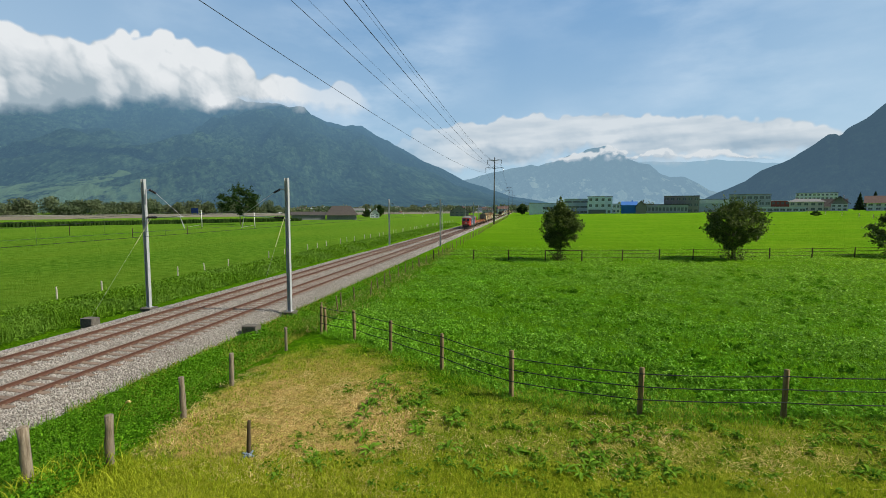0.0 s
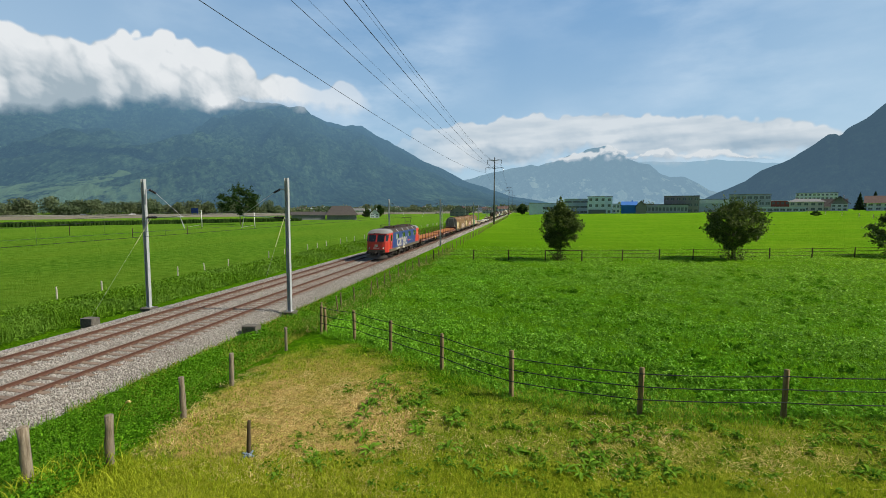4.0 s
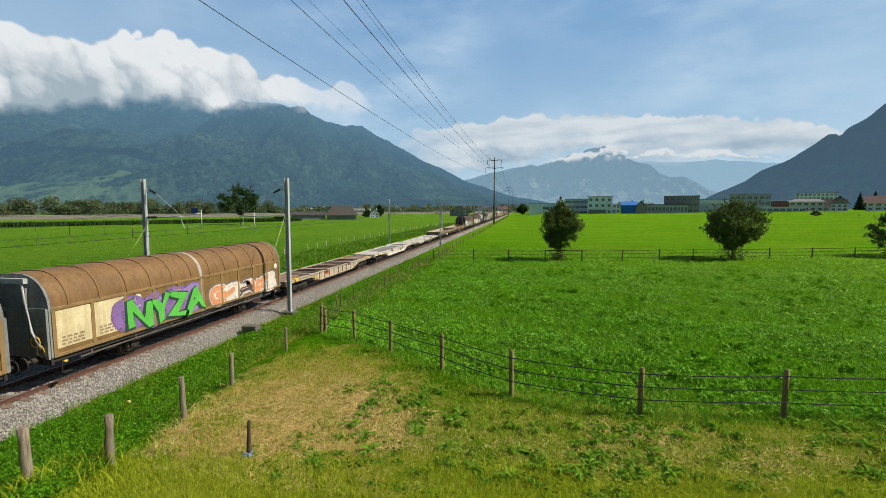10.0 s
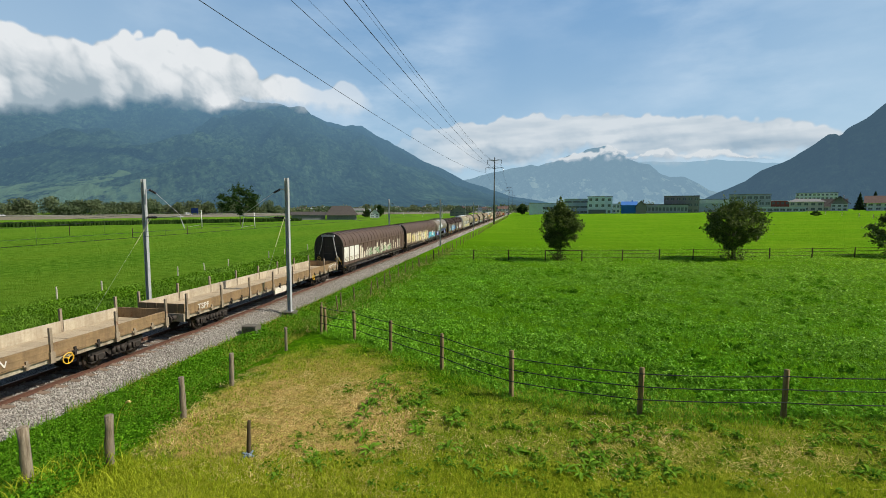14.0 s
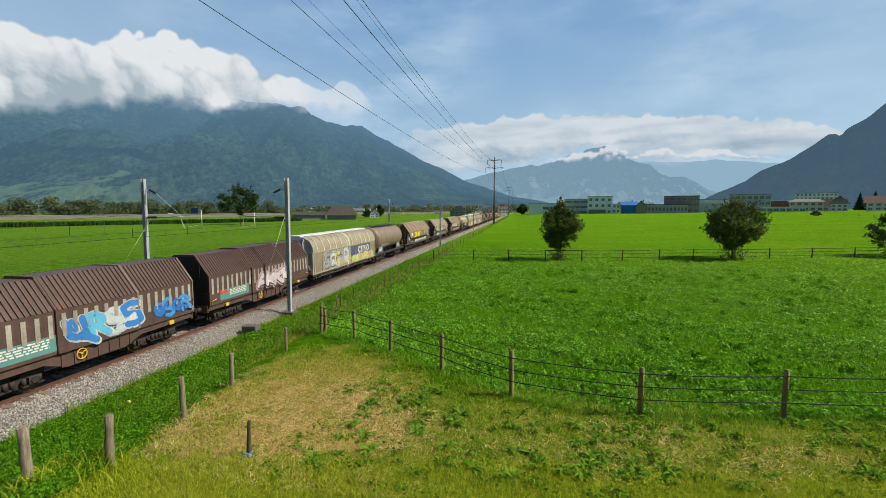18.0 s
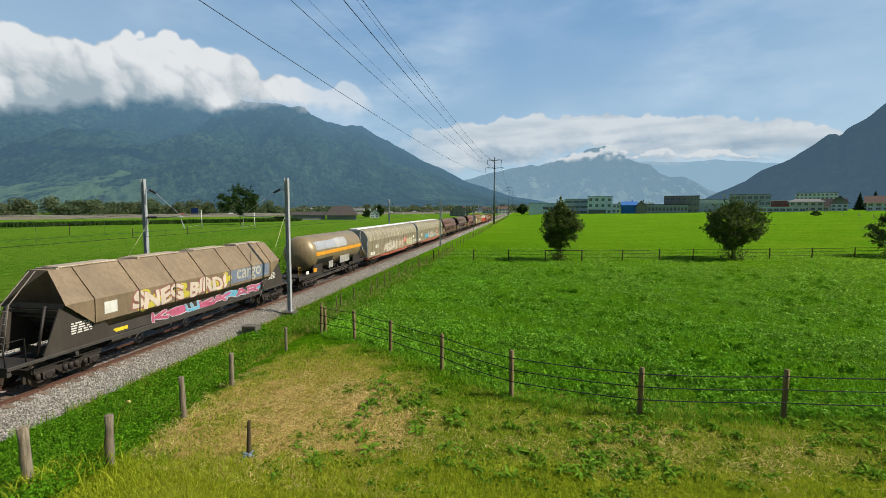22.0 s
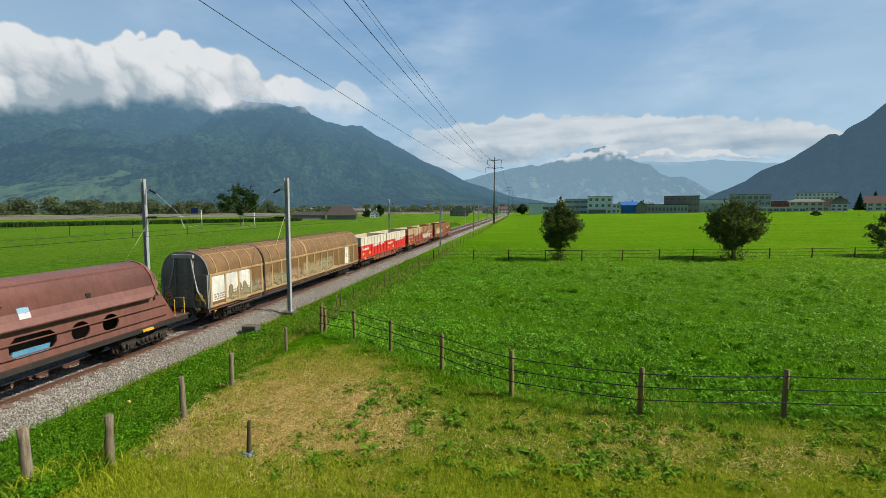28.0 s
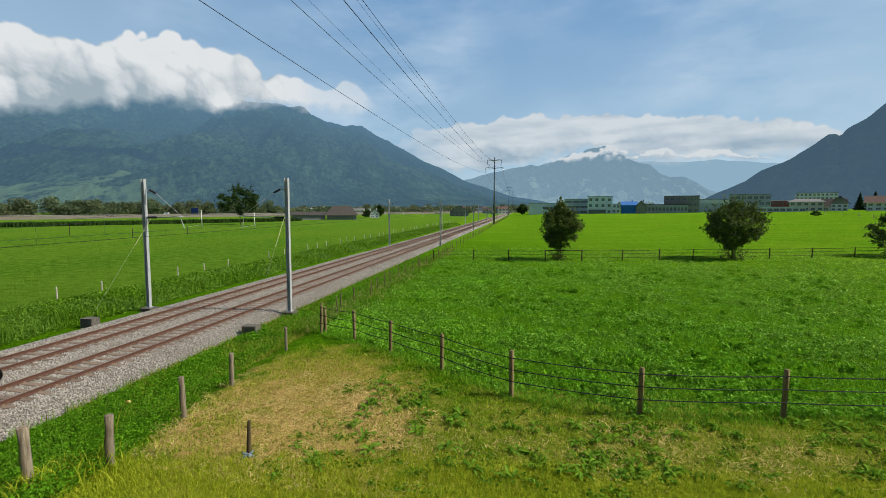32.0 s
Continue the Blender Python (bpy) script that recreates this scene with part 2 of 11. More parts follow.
def backdrop_mat(name, c_dark, c_light, meadow, haze, glow, forest=0.05, meadow_top=260.0, meadow_amt=0.5, meadow_x=None, deep=0.0, mist=0.0):
    """Wooded slopes kilometres off, with the blue glow of the air before them, which thickens with the distance by deep a metre."""
    m, nt, b = nodes_of(name)
    co = obj_coord(nt)
    n1 = noise_tex(nt, co, 0.006, 6, 0.65)
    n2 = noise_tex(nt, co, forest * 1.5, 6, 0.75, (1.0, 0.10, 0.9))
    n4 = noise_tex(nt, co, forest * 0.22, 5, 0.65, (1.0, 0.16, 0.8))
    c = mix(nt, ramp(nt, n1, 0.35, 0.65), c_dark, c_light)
    # Dark gaps between crowns and sunlit treetops, painted in by noise.
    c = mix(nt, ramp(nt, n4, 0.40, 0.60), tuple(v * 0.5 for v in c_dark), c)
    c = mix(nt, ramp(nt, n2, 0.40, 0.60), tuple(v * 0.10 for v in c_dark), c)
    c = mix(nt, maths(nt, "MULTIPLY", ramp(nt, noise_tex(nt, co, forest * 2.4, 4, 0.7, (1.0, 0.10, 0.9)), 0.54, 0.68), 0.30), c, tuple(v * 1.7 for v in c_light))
    sep = nt.nodes.new("ShaderNodeSeparateXYZ")
    nt.links.new(co, sep.inputs[0])
    low = maths(nt, "SUBTRACT", 1.0, maths(nt, "DIVIDE", sep.outputs["Z"], meadow_top), True)
    n3 = noise_tex(nt, co, 0.0105, 6, 0.62, (1.0, 0.35, 1.0))
    msk = maths(nt, "MULTIPLY", ramp(nt, maths(nt, "ADD", n3, maths(nt, "MULTIPLY", low, 0.38)), 0.80, 0.835), meadow_amt)
    if meadow_x is not None:
        msk = maths(nt, "MULTIPLY", msk, maths(nt, "DIVIDE", maths(nt, "SUBTRACT", meadow_x, sep.outputs["X"]), 130.0, True))
    c = mix(nt, msk, c, meadow)
    nt.links.new(c, b.inputs["Base Color"])
    b.inputs["Roughness"].default_value = 1.0
    b.inputs["Specular IOR Level"].default_value = 0.0
    # Aerial haze and mist painted in as blue emission mixed over the slope.
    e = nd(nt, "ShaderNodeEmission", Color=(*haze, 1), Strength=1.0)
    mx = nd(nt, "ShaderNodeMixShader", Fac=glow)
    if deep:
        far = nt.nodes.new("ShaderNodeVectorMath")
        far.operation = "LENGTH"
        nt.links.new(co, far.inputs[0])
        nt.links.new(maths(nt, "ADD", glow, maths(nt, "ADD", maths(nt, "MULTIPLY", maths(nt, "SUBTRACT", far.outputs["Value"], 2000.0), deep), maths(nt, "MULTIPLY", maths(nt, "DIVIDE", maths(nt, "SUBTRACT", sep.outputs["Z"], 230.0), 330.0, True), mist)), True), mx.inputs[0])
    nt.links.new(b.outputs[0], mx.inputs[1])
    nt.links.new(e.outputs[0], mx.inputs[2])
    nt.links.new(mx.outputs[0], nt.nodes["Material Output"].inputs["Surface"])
    bump(nt, n2, 1.0, 22.0, b)
    return m


# ---- ground ----
def ground_material():
    m, nt, b = nodes_of("pasture_ground")
    co = obj_coord(nt)
    sep = nt.nodes.new("ShaderNodeSeparateXYZ")
    nt.links.new(co, sep.inputs[0])
    big = noise_tex(nt, co, 0.035, 4, 0.55)
    mid = noise_tex(nt, co, 0.45, 5, 0.65)
    tuft = noise_tex(nt, co, 4.5, 5, 0.7)
    fine = noise_tex(nt, co, 38.0, 3, 0.7)
    c = mix(nt, ramp(nt, big, 0.35, 0.65), (0.098, 0.255, 0.004), (0.138, 0.320, 0.006))
    c = mix(nt, ramp(nt, mid, 0.42, 0.7), c, (0.080, 0.180, 0.004))
    far = maths(nt, "SUBTRACT", 0.97, maths(nt, "MULTIPLY", maths(nt, "DIVIDE", sep.outputs["Y"], 110.0, True), 0.42))
    c = mix(nt, maths(nt, "MULTIPLY", ramp(nt, tuft, 0.38, 0.52), far), c, (0.044, 0.130, 0.004))
    c = mix(nt, maths(nt, "MULTIPLY", ramp(nt, fine, 0.50, 0.72), 0.40), c, (0.165, 0.31, 0.012))
    # lighter far field, and towards +x the sun-side backlight painted into the grass
    far_sun_side = maths(nt, "DIVIDE", maths(nt, "SUBTRACT", maths(nt, "ADD", maths(nt, "MULTIPLY", sep.outputs["Y"], 0.50), maths(nt, "MULTIPLY", sep.outputs["X"], 0.90)), 18.0), 58.0, True)
    c = mix(nt, maths(nt, "MULTIPLY", far_sun_side, 0.60), c, mix(nt, ramp(nt, mid, 0.35, 0.65), (0.116, 0.262, 0.010), (0.165, 0.335, 0.018)))
    blade = noise_tex(nt, co, 1.3, 6, 0.72, (1.0, 0.32, 1.0))
    c = mix(nt, maths(nt, "MULTIPLY", maths(nt, "MULTIPLY", far_sun_side, ramp(nt, blade, 0.44, 0.60)), 0.42), c, (0.050, 0.150, 0.006))
    c = mix(nt, maths(nt, "MULTIPLY", maths(nt, "MULTIPLY", far_sun_side, ramp(nt, noise_tex(nt, co, 0.10, 5, 0.6, (0.5, 1.6, 1.0)), 0.46, 0.66)), 0.30), c, (0.230, 0.340, 0.020))
    # dry mown patch inside the fence corner
    mp = nt.nodes.new("ShaderNodeMapping")
    mp.vector_type = "TEXTURE"
    mp.inputs["Location"].default_value = (-6.9, 13.2, 0)
    mp.inputs["Rotation"].default_value = (0, 0, radians(16))
    mp.inputs["Scale"].default_value = (4.3, 7.2, 40)
    nt.links.new(co, mp.inputs["Vector"])
    ln = nt.nodes.new("ShaderNodeVectorMath")
    ln.operation = "LENGTH"
    nt.links.new(mp.outputs[0], ln.inputs[0])
    mp2 = nt.nodes.new("ShaderNodeMapping")
    mp2.vector_type = "TEXTURE"
    mp2.inputs["Location"].default_value = (5.0, 13.0, 0)
    mp2.inputs["Rotation"].default_value = (0, 0, radians(4))
    mp2.inputs["Scale"].default_value = (17.0, 4.4, 40)
    nt.links.new(co, mp2.inputs["Vector"])
    ln2 = nt.nodes.new("ShaderNodeVectorMath")
    ln2.operation = "LENGTH"
    nt.links.new(mp2.outputs[0], ln2.inputs[0])
    dn = noise_tex(nt, co, 0.9, 6, 0.7)
    d1 = ramp(nt, maths(nt, "ADD", ln.outputs["Value"], maths(nt, "MULTIPLY", maths(nt, "SUBTRACT", dn, 0.5), 1.3)), 0.72, 1.02, (1, 1, 1, 1), (0, 0, 0, 1))
    d2 = ramp(nt, maths(nt, "ADD", ln2.outputs["Value"], maths(nt, "MULTIPLY", maths(nt, "SUBTRACT", dn, 0.5), 1.9)), 0.55, 1.05, (0.75, 0.75, 0.75, 1), (0, 0, 0, 1))
    straw = noise_tex(nt, co, 22.0, 5, 0.75)
    dry = mix(nt, ramp(nt, straw, 0.35, 0.68), (0.21, 0.120, 0.038), (0.84, 0.60, 0.22))
    dry = mix(nt, maths(nt, "MULTIPLY", ramp(nt, noise_tex(nt, co, 1.1, 6, 0.75), 0.53, 0.60), 0.85), dry, (0.20, 0.25, 0.016))
    dry = mix(nt, maths(nt, "MULTIPLY", ramp(nt, tuft, 0.50, 0.62), 0.6), dry, (0.13, 0.15, 0.02))
    upper = ramp(nt, maths(nt, "ADD", maths(nt, "DIVIDE", sep.outputs["Y"], 20.0, True), maths(nt, "MULTIPLY", maths(nt, "SUBTRACT", dn, 0.5), 0.9)), 0.66, 0.84)
    dry = mix(nt, maths(nt, "MULTIPLY", upper, 0.75), dry, mix(nt, ramp(nt, straw, 0.38, 0.64), (0.130, 0.140, 0.014), (0.44, 0.39, 0.06)))
    worn = mix(nt, ramp(nt, noise_tex(nt, co, 1.7, 6, 0.75), 0.42, 0.60), (0.165, 0.235, 0.012), (0.38, 0.35, 0.065))
    worn = mix(nt, ramp(nt, straw, 0.5, 0.7), worn, (0.12, 0.13, 0.03))
    c = mix(nt, d2, c, worn)
    c = mix(nt, d1, c, dry)
    # yellower mown slope of the embankment and hay fields beyond the line
    way = maths(nt, "SUBTRACT", maths(nt, "MULTIPLY", sep.outputs["Y"], 0.9844), maths(nt, "MULTIPLY", sep.outputs["X"], 0.1757))
    way = maths(nt, "ADD", way, maths(nt, "MAXIMUM", maths(nt, "MULTIPLY", sep.outputs["X"], 0.10), 0.0))
    bank = ramp(nt, maths(nt, "ADD", maths(nt, "SUBTRACT", way, 11.2), maths(nt, "MULTIPLY", maths(nt, "SUBTRACT", dn, 0.5), 1.6)), 0.0, 0.45, (1, 1, 1, 1), (0, 0, 0, 1))
    c = mix(nt, maths(nt, "MULTIPLY", bank, 0.85), c, mix(nt, ramp(nt, tuft, 0.4, 0.62), (0.19, 0.245, 0.012), (0.36, 0.40, 0.03)))
    left = maths(nt, "LESS_THAN", sep.outputs["X"], -33.0)
    c = mix(nt, maths(nt, "MULTIPLY", left, 0.8), c, mix(nt, ramp(nt, noise_tex(nt, co, 0.8, 6, 0.75), 0.38, 0.62), (0.045, 0.121, 0.010), (0.130, 0.252, 0.026)))
    hay = ramp(nt, noise_tex(nt, co, 0.05, 4, 0.6, (1.0, 0.25, 1.0)), 0.40, 0.66)
    c = mix(nt, maths(nt, "MULTIPLY", maths(nt, "MULTIPLY", left, hay), 0.40), c, (0.150, 0.245, 0.022))
    nt.links.new(c, b.inputs["Base Color"])
    b.inputs["Roughness"].default_value = 0.9
    b.inputs["Specular IOR Level"].default_value = 0.0
    h = maths(nt, "ADD", maths(nt, "MULTIPLY", tuft, 1.0), maths(nt, "MULTIPLY", fine, 0.25))
    bump(nt, h, 1.0, 0.28, b)
    return m


def spread(limit, fine_lo, fine_hi, step, grow=1.13):
    """Coordinates that are fine in the middle and grow coarser outwards."""
    up, s = [fine_hi], step
    while up[-1] < limit:
        s *= grow
        up.append(up[-1] + s)
    dn, s = [fine_lo], step
    while dn[-1] > -limit:
        s *= grow
        dn.append(dn[-1] - s)
    return np.array(dn[::-1] + list(np.arange(fine_lo + step, fine_hi, step)) + up)


gx, gy = spread(4900, -34, 24, 0.4), spread(4900, -4, 44, 0.4)
X, Y = np.meshgrid(gx, gy)
Z = ground_z(X, Y)
near = np.exp(-((X / 60.0) ** 2 + ((Y - 15) / 60.0) ** 2))
rng = np.random.default_rng(4)
Z = Z + near * rng.normal(0, 0.018, Z.shape) * ((X > -15) | (X < -26))
ground = new("ground", shade_smooth(grid_mesh("ground", np.stack([X, Y, Z], -1))))
ground.data.materials.append(ground_material())
tagged(ground, "lush green pasture with a dry mown patch and a grassy slope", "ground", kind="structure")


# ---- railway ----
def dusted(nt, co, c):
    """Brown brake dust and rust on the stones along each rail."""
    sep = nt.nodes.new("ShaderNodeSeparateXYZ")
    nt.links.new(co, sep.inputs[0])
    near = None
    for x in (NEAR_X - 0.75, NEAR_X + 0.75, FAR_X - 0.75, FAR_X + 0.75):
        d = maths(nt, "ABSOLUTE", maths(nt, "SUBTRACT", sep.outputs["X"], x), 0.0)
        near = d if near is None else maths(nt, "MINIMUM", near, d)
    f = ramp(nt, maths(nt, "ADD", near, maths(nt, "MULTIPLY", noise_tex(nt, co, 2.0, 5), 0.25)), 0.15, 0.36, (0.82, 0.82, 0.82, 1), (0.0, 0.0, 0.0, 1))
    return mix(nt, f, c, (0.105, 0.066, 0.045))


def ballast_material(name, c0, c1):
    m, nt, b = nodes_of(name)
    co = obj_coord(nt)
    v = nd(nt, "ShaderNodeTexVoronoi", Scale=17.0)
    nt.links.new(co, v.inputs["Vector"])
    v2 = nd(nt, "ShaderNodeTexVoronoi", Scale=17.0)
    v2.feature = "DISTANCE_TO_EDGE"
    nt.links.new(co, v2.inputs["Vector"])
    hs = nt.nodes.new("ShaderNodeSeparateColor")
    nt.links.new(v.outputs["Color"], hs.inputs[0])
    c = mix(nt, hs.outputs[0], c0, c1)
    c = mix(nt, ramp(nt, v2.outputs["Distance"], 0.0, 0.14, (1, 1, 1, 1), (0, 0, 0, 1)), c, (0.045, 0.037, 0.030))
    c = mix(nt, maths(nt, "MULTIPLY", ramp(nt, noise_tex(nt, co, 0.35, 5), 0.45, 0.7), 0.45), c, (0.16, 0.115, 0.085))
    c = dusted(nt, co, c)
    nt.links.new(c, b.inputs["Base Color"])
    b.inputs["Roughness"].default_value = 0.9
    bump(nt, v2.outputs["Distance"], 1.0, 0.12, b)
    return m


ballast_mat = ballast_material("ballast_stone", (0.175, 0.158, 0.134), (0.50, 0.465, 0.415))
stone_mat, snt, sb = nodes_of("ballast_chips")
sg = snt.nodes.new("ShaderNodeNewGeometry")
snt.links.new(dusted(snt, obj_coord(snt), mix(snt, sg.outputs["Random Per Island"], (0.175, 0.160, 0.138), (0.41, 0.385, 0.345))), sb.inputs["Base Color"])
sb.inputs["Roughness"].default_value = 0.9
rail_mat = rough_mat("rusty_rail", (0.085, 0.036, 0.022), (0.135, 0.060, 0.036), 6, 0.7, 0.3, 0.004)
head_mat = paint("worn_rail_head", (0.20, 0.135, 0.10), (0.11, 0.06, 0.04), 0.5, 0.38, False, 0.7)
sleeper_mat = rough_mat("weathered_sleeper", (0.19, 0.135, 0.098), (0.30, 0.225, 0.170), 4, 0.9, 0.5, 0.01, obj_random=0.45)
TRACK0, TRACK1 = -700.0, 1300.0

bm = bmesh.new()
prism(bm, [(-25.35, -0.06), (-24.15, 0.27), (-15.95 - 0.45, 0.27), (-15.25, -0.06)], TRACK0, TRACK1)
ballast = part("ballast_bed", bm, ballast_mat)
tagged(ballast, "grey crushed stone ballast bed under two tracks", "ballast", kind="structure")

oct_v = np.array([(1, 0, 0), (-1, 0, 0), (0, 1, 0), (0, -1, 0), (0, 0, 1), (0, 0, -1)], dtype=float)
oct_f = np.array([(0, 2, 4), (2, 1, 4), (1, 3, 4), (3, 0, 4), (2, 0, 5), (1, 2, 5), (3, 1, 5), (0, 3, 5)])


def stones(n, y0, y1, seed):
    r = np.random.default_rng(seed)
    y = y0 * (y1 / y0) ** r.random(n)
    x = r.uniform(-25.0, -15.35, n)
    z = np.interp(x, [-25.35, -24.15, -16.4, -15.25], [-0.06, 0.27, 0.27, -0.06])
    on = (np.minimum(np.abs(x - NEAR_X), np.abs(x - FAR_X)) < 1.32) & (np.abs((y - 6.0 + 0.3) % 0.6 - 0.3) < 0.15)
    x, y, z = x[~on], y[~on], z[~on] - 0.015 * (np.minimum(np.abs(x[~on] - NEAR_X), np.abs(x[~on] - FAR_X)) < 0.7)
    n = len(x)
    s = r.uniform(0.026, 0.062, (n, 1, 1)) * r.uniform(0.6, 1.2, (n, 1, 3))
    a, c = r.uniform(0, 6.3, n), r.uniform(-0.7, 0.7, n)
    V = oct_v[None] * s + r.normal(0, 0.006, (n, 6, 3))
    ca, sa, cc, sc = np.cos(a)[:, None], np.sin(a)[:, None], np.cos(c)[:, None], np.sin(c)[:, None]
    V = np.stack([V[..., 0], V[..., 1] * cc - V[..., 2] * sc, V[..., 1] * sc + V[..., 2] * cc], -1)
    V = np.stack([V[..., 0] * ca - V[..., 1] * sa, V[..., 0] * sa + V[..., 1] * ca, V[..., 2]], -1)
    V += np.stack([x, y, z + 0.008], -1)[:, None]
    f = (np.arange(n)[:, None, None] * 6 + oct_f[None]).reshape(-1, 3)
    return mesh_np("ballast_stones", V.reshape(-1, 3), f, np.full(len(f), 3))


st = new("ballast_stones", stones(80000, 7.5, 66.0, 5))
st.data.materials.append(stone_mat)
tagged(st, "loose grey ballast stones on the track bed", "stones", kind="stuff")


def rail_ring(x):
    k = [(-0.062, 0), (0.062, 0), (0.062, 0.012), (0.012, 0.028), (0.009, 0.105), (0.034, 0.118), (0.034, 0.146), (0.026, 0.152),
         (-0.026, 0.152), (-0.034, 0.146), (-0.034, 0.118), (-0.009, 0.105), (-0.012, 0.028), (-0.062, 0.012)]
    return [(x + a, RAIL_Z - 0.152 + z) for a, z in k]


bm = bmesh.new()
box(bm, -1.25, 1.25, -0.125, 0.125, -0.14, 0.0, 0.02)
for s in (-0.75, 0.75):
    box(bm, s - 0.17, s + 0.17, -0.09, 0.09, -0.001, 0.012)
    for q in (-0.11, 0.11):
        box(bm, s + q - 0.03, s + q + 0.03, -0.05, 0.05, 0.01, 0.05)
sleeper_me = finish(bm, "sleeper", sleeper_mat)


def track(name, cx, label):
    t = thing(name, (0, 0, 0), label, "railway track", "two tracks", "structure")
    for s in (-0.753, 0.753):
        bm = bmesh.new()
        prism(bm, rail_ring(cx + s), TRACK0, TRACK1)
        rail = part("rail", bm, rail_mat, t, "rust-brown steel rail")
        bm = bmesh.new()
        box(bm, cx + s - 0.024, cx + s + 0.024, TRACK0, TRACK1, RAIL_Z - 0.001, RAIL_Z + 0.002)
        part("running_surface", bm, head_mat, rail, "worn steel running surface")
    y, n = 6.0, 0
    while n < 150:
        put("sleeper", sleeper_me, t, (cx, y, RAIL_Z - 0.152))
        y, n = y + 0.6, n + 1
    bm = bmesh.new()
    while y < 330:
        box(bm, cx - 1.25, cx + 1.25, y - 0.125, y + 0.125, RAIL_Z - 0.3, RAIL_Z - 0.152)
        y += 0.6
    y = 5.4
    while y > -60:
        box(bm, cx - 1.25, cx + 1.25, y - 0.125, y + 0.125, RAIL_Z - 0.3, RAIL_Z - 0.152)
        y -= 0.6
    tagged(part("distant_sleepers", bm, sleeper_mat, t), kind="stuff")
    return t


track("railway_track", NEAR_X, "near railway track with rusty rails on worn sleepers")
track("railway_track", FAR_X, "far railway track with rusty rails on worn sleepers")


# ---- mountains ----
def fbm2(az, r, freq, octaves, seed):
    out = np.empty(az.shape)
    for i in np.ndindex(az.shape):
        out[i] = noise.fractal(Vector((az[i] * freq, r[i] * freq, seed)), 1.0, 2.1, octaves)
    return out


def mountain(name, ridge, r0, r1, mat, label, seed, power=1.25, rough=0.10, rows=46, step=0.22, axis=0.0, spurs=0.05):
    az = np.arange(ridge[0][0], ridge[-1][0] + step, step)
    el = np.interp(az, [p[0] for p in ridge], [p[1] for p in ridge])
    s = np.linspace(0, 1.15, rows)
    A, S = np.meshgrid(az, s)
    R = r0 + (r1 - r0) * S
    xx, yy = R * np.sin(np.radians(A)), R * np.cos(np.radians(A))
    top = np.tan(np.radians(el))[None, :] * r1
    body = np.where(S <= 1, np.clip(S, 0, 1) ** power, 1 - (S - 1) * 1.5)
    n1 = fbm2(xx, yy, 1 / 700.0, 6, seed)
    n2 = fbm2(xx, yy, 1 / 130.0, 3, seed + 7)
    spur = 1 - 2 * np.abs(fbm2(xx + 0.25 * yy, yy * 0.16, 1 / 420.0, 4, seed + 13))
    zz = top * body * (1 + rough * n1 * np.sin(np.pi * np.clip(S, 0, 1)) * 1.6) + n2 * np.clip(top, 0, 130) * 0.07 * np.clip(S * 3, 0, 1)
    zz = zz + spurs * top * (spur - 0.5) * np.sin(np.pi * np.clip(S, 0, 1)) ** 0.8
    zz = np.where(S < 0.01, -5, zz)
    c, s = math.cos(radians(axis)), math.sin(radians(axis))
    ob = new(name, shade_smooth(grid_mesh(name, np.stack([xx * c - yy * s, xx * s + yy * c, zz], -1))))
    ob.matrix_world = pose(0, 0, 0, 0, 0, -axis)
    ob.data.materials.append(mat)
    return tagged(ob, label, "mountain", kind="structure")


# Sunlit west slope paler, shaded east flank darker: light put into base tones.
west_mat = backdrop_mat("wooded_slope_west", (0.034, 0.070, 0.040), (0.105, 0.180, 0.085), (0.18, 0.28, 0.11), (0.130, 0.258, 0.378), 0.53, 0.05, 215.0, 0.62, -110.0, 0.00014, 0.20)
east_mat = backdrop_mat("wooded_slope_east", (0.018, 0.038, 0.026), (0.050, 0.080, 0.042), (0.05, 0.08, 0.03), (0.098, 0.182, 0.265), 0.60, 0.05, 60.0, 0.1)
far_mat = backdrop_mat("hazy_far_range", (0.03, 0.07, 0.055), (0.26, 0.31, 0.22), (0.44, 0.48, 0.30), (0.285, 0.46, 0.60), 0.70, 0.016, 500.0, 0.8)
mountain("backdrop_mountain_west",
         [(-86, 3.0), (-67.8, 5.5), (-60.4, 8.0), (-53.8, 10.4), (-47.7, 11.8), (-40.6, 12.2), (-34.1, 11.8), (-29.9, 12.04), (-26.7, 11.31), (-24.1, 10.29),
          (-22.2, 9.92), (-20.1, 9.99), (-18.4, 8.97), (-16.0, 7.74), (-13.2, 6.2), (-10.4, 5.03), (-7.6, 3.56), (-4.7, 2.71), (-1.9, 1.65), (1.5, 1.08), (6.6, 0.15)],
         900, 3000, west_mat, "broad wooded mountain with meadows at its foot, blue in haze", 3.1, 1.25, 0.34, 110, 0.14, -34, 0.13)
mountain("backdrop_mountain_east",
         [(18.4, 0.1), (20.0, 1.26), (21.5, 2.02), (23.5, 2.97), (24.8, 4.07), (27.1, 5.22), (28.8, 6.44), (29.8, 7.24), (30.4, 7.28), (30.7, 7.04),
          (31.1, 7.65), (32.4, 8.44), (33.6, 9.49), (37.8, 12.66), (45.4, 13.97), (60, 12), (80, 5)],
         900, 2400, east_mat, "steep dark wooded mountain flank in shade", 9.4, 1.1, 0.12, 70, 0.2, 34)
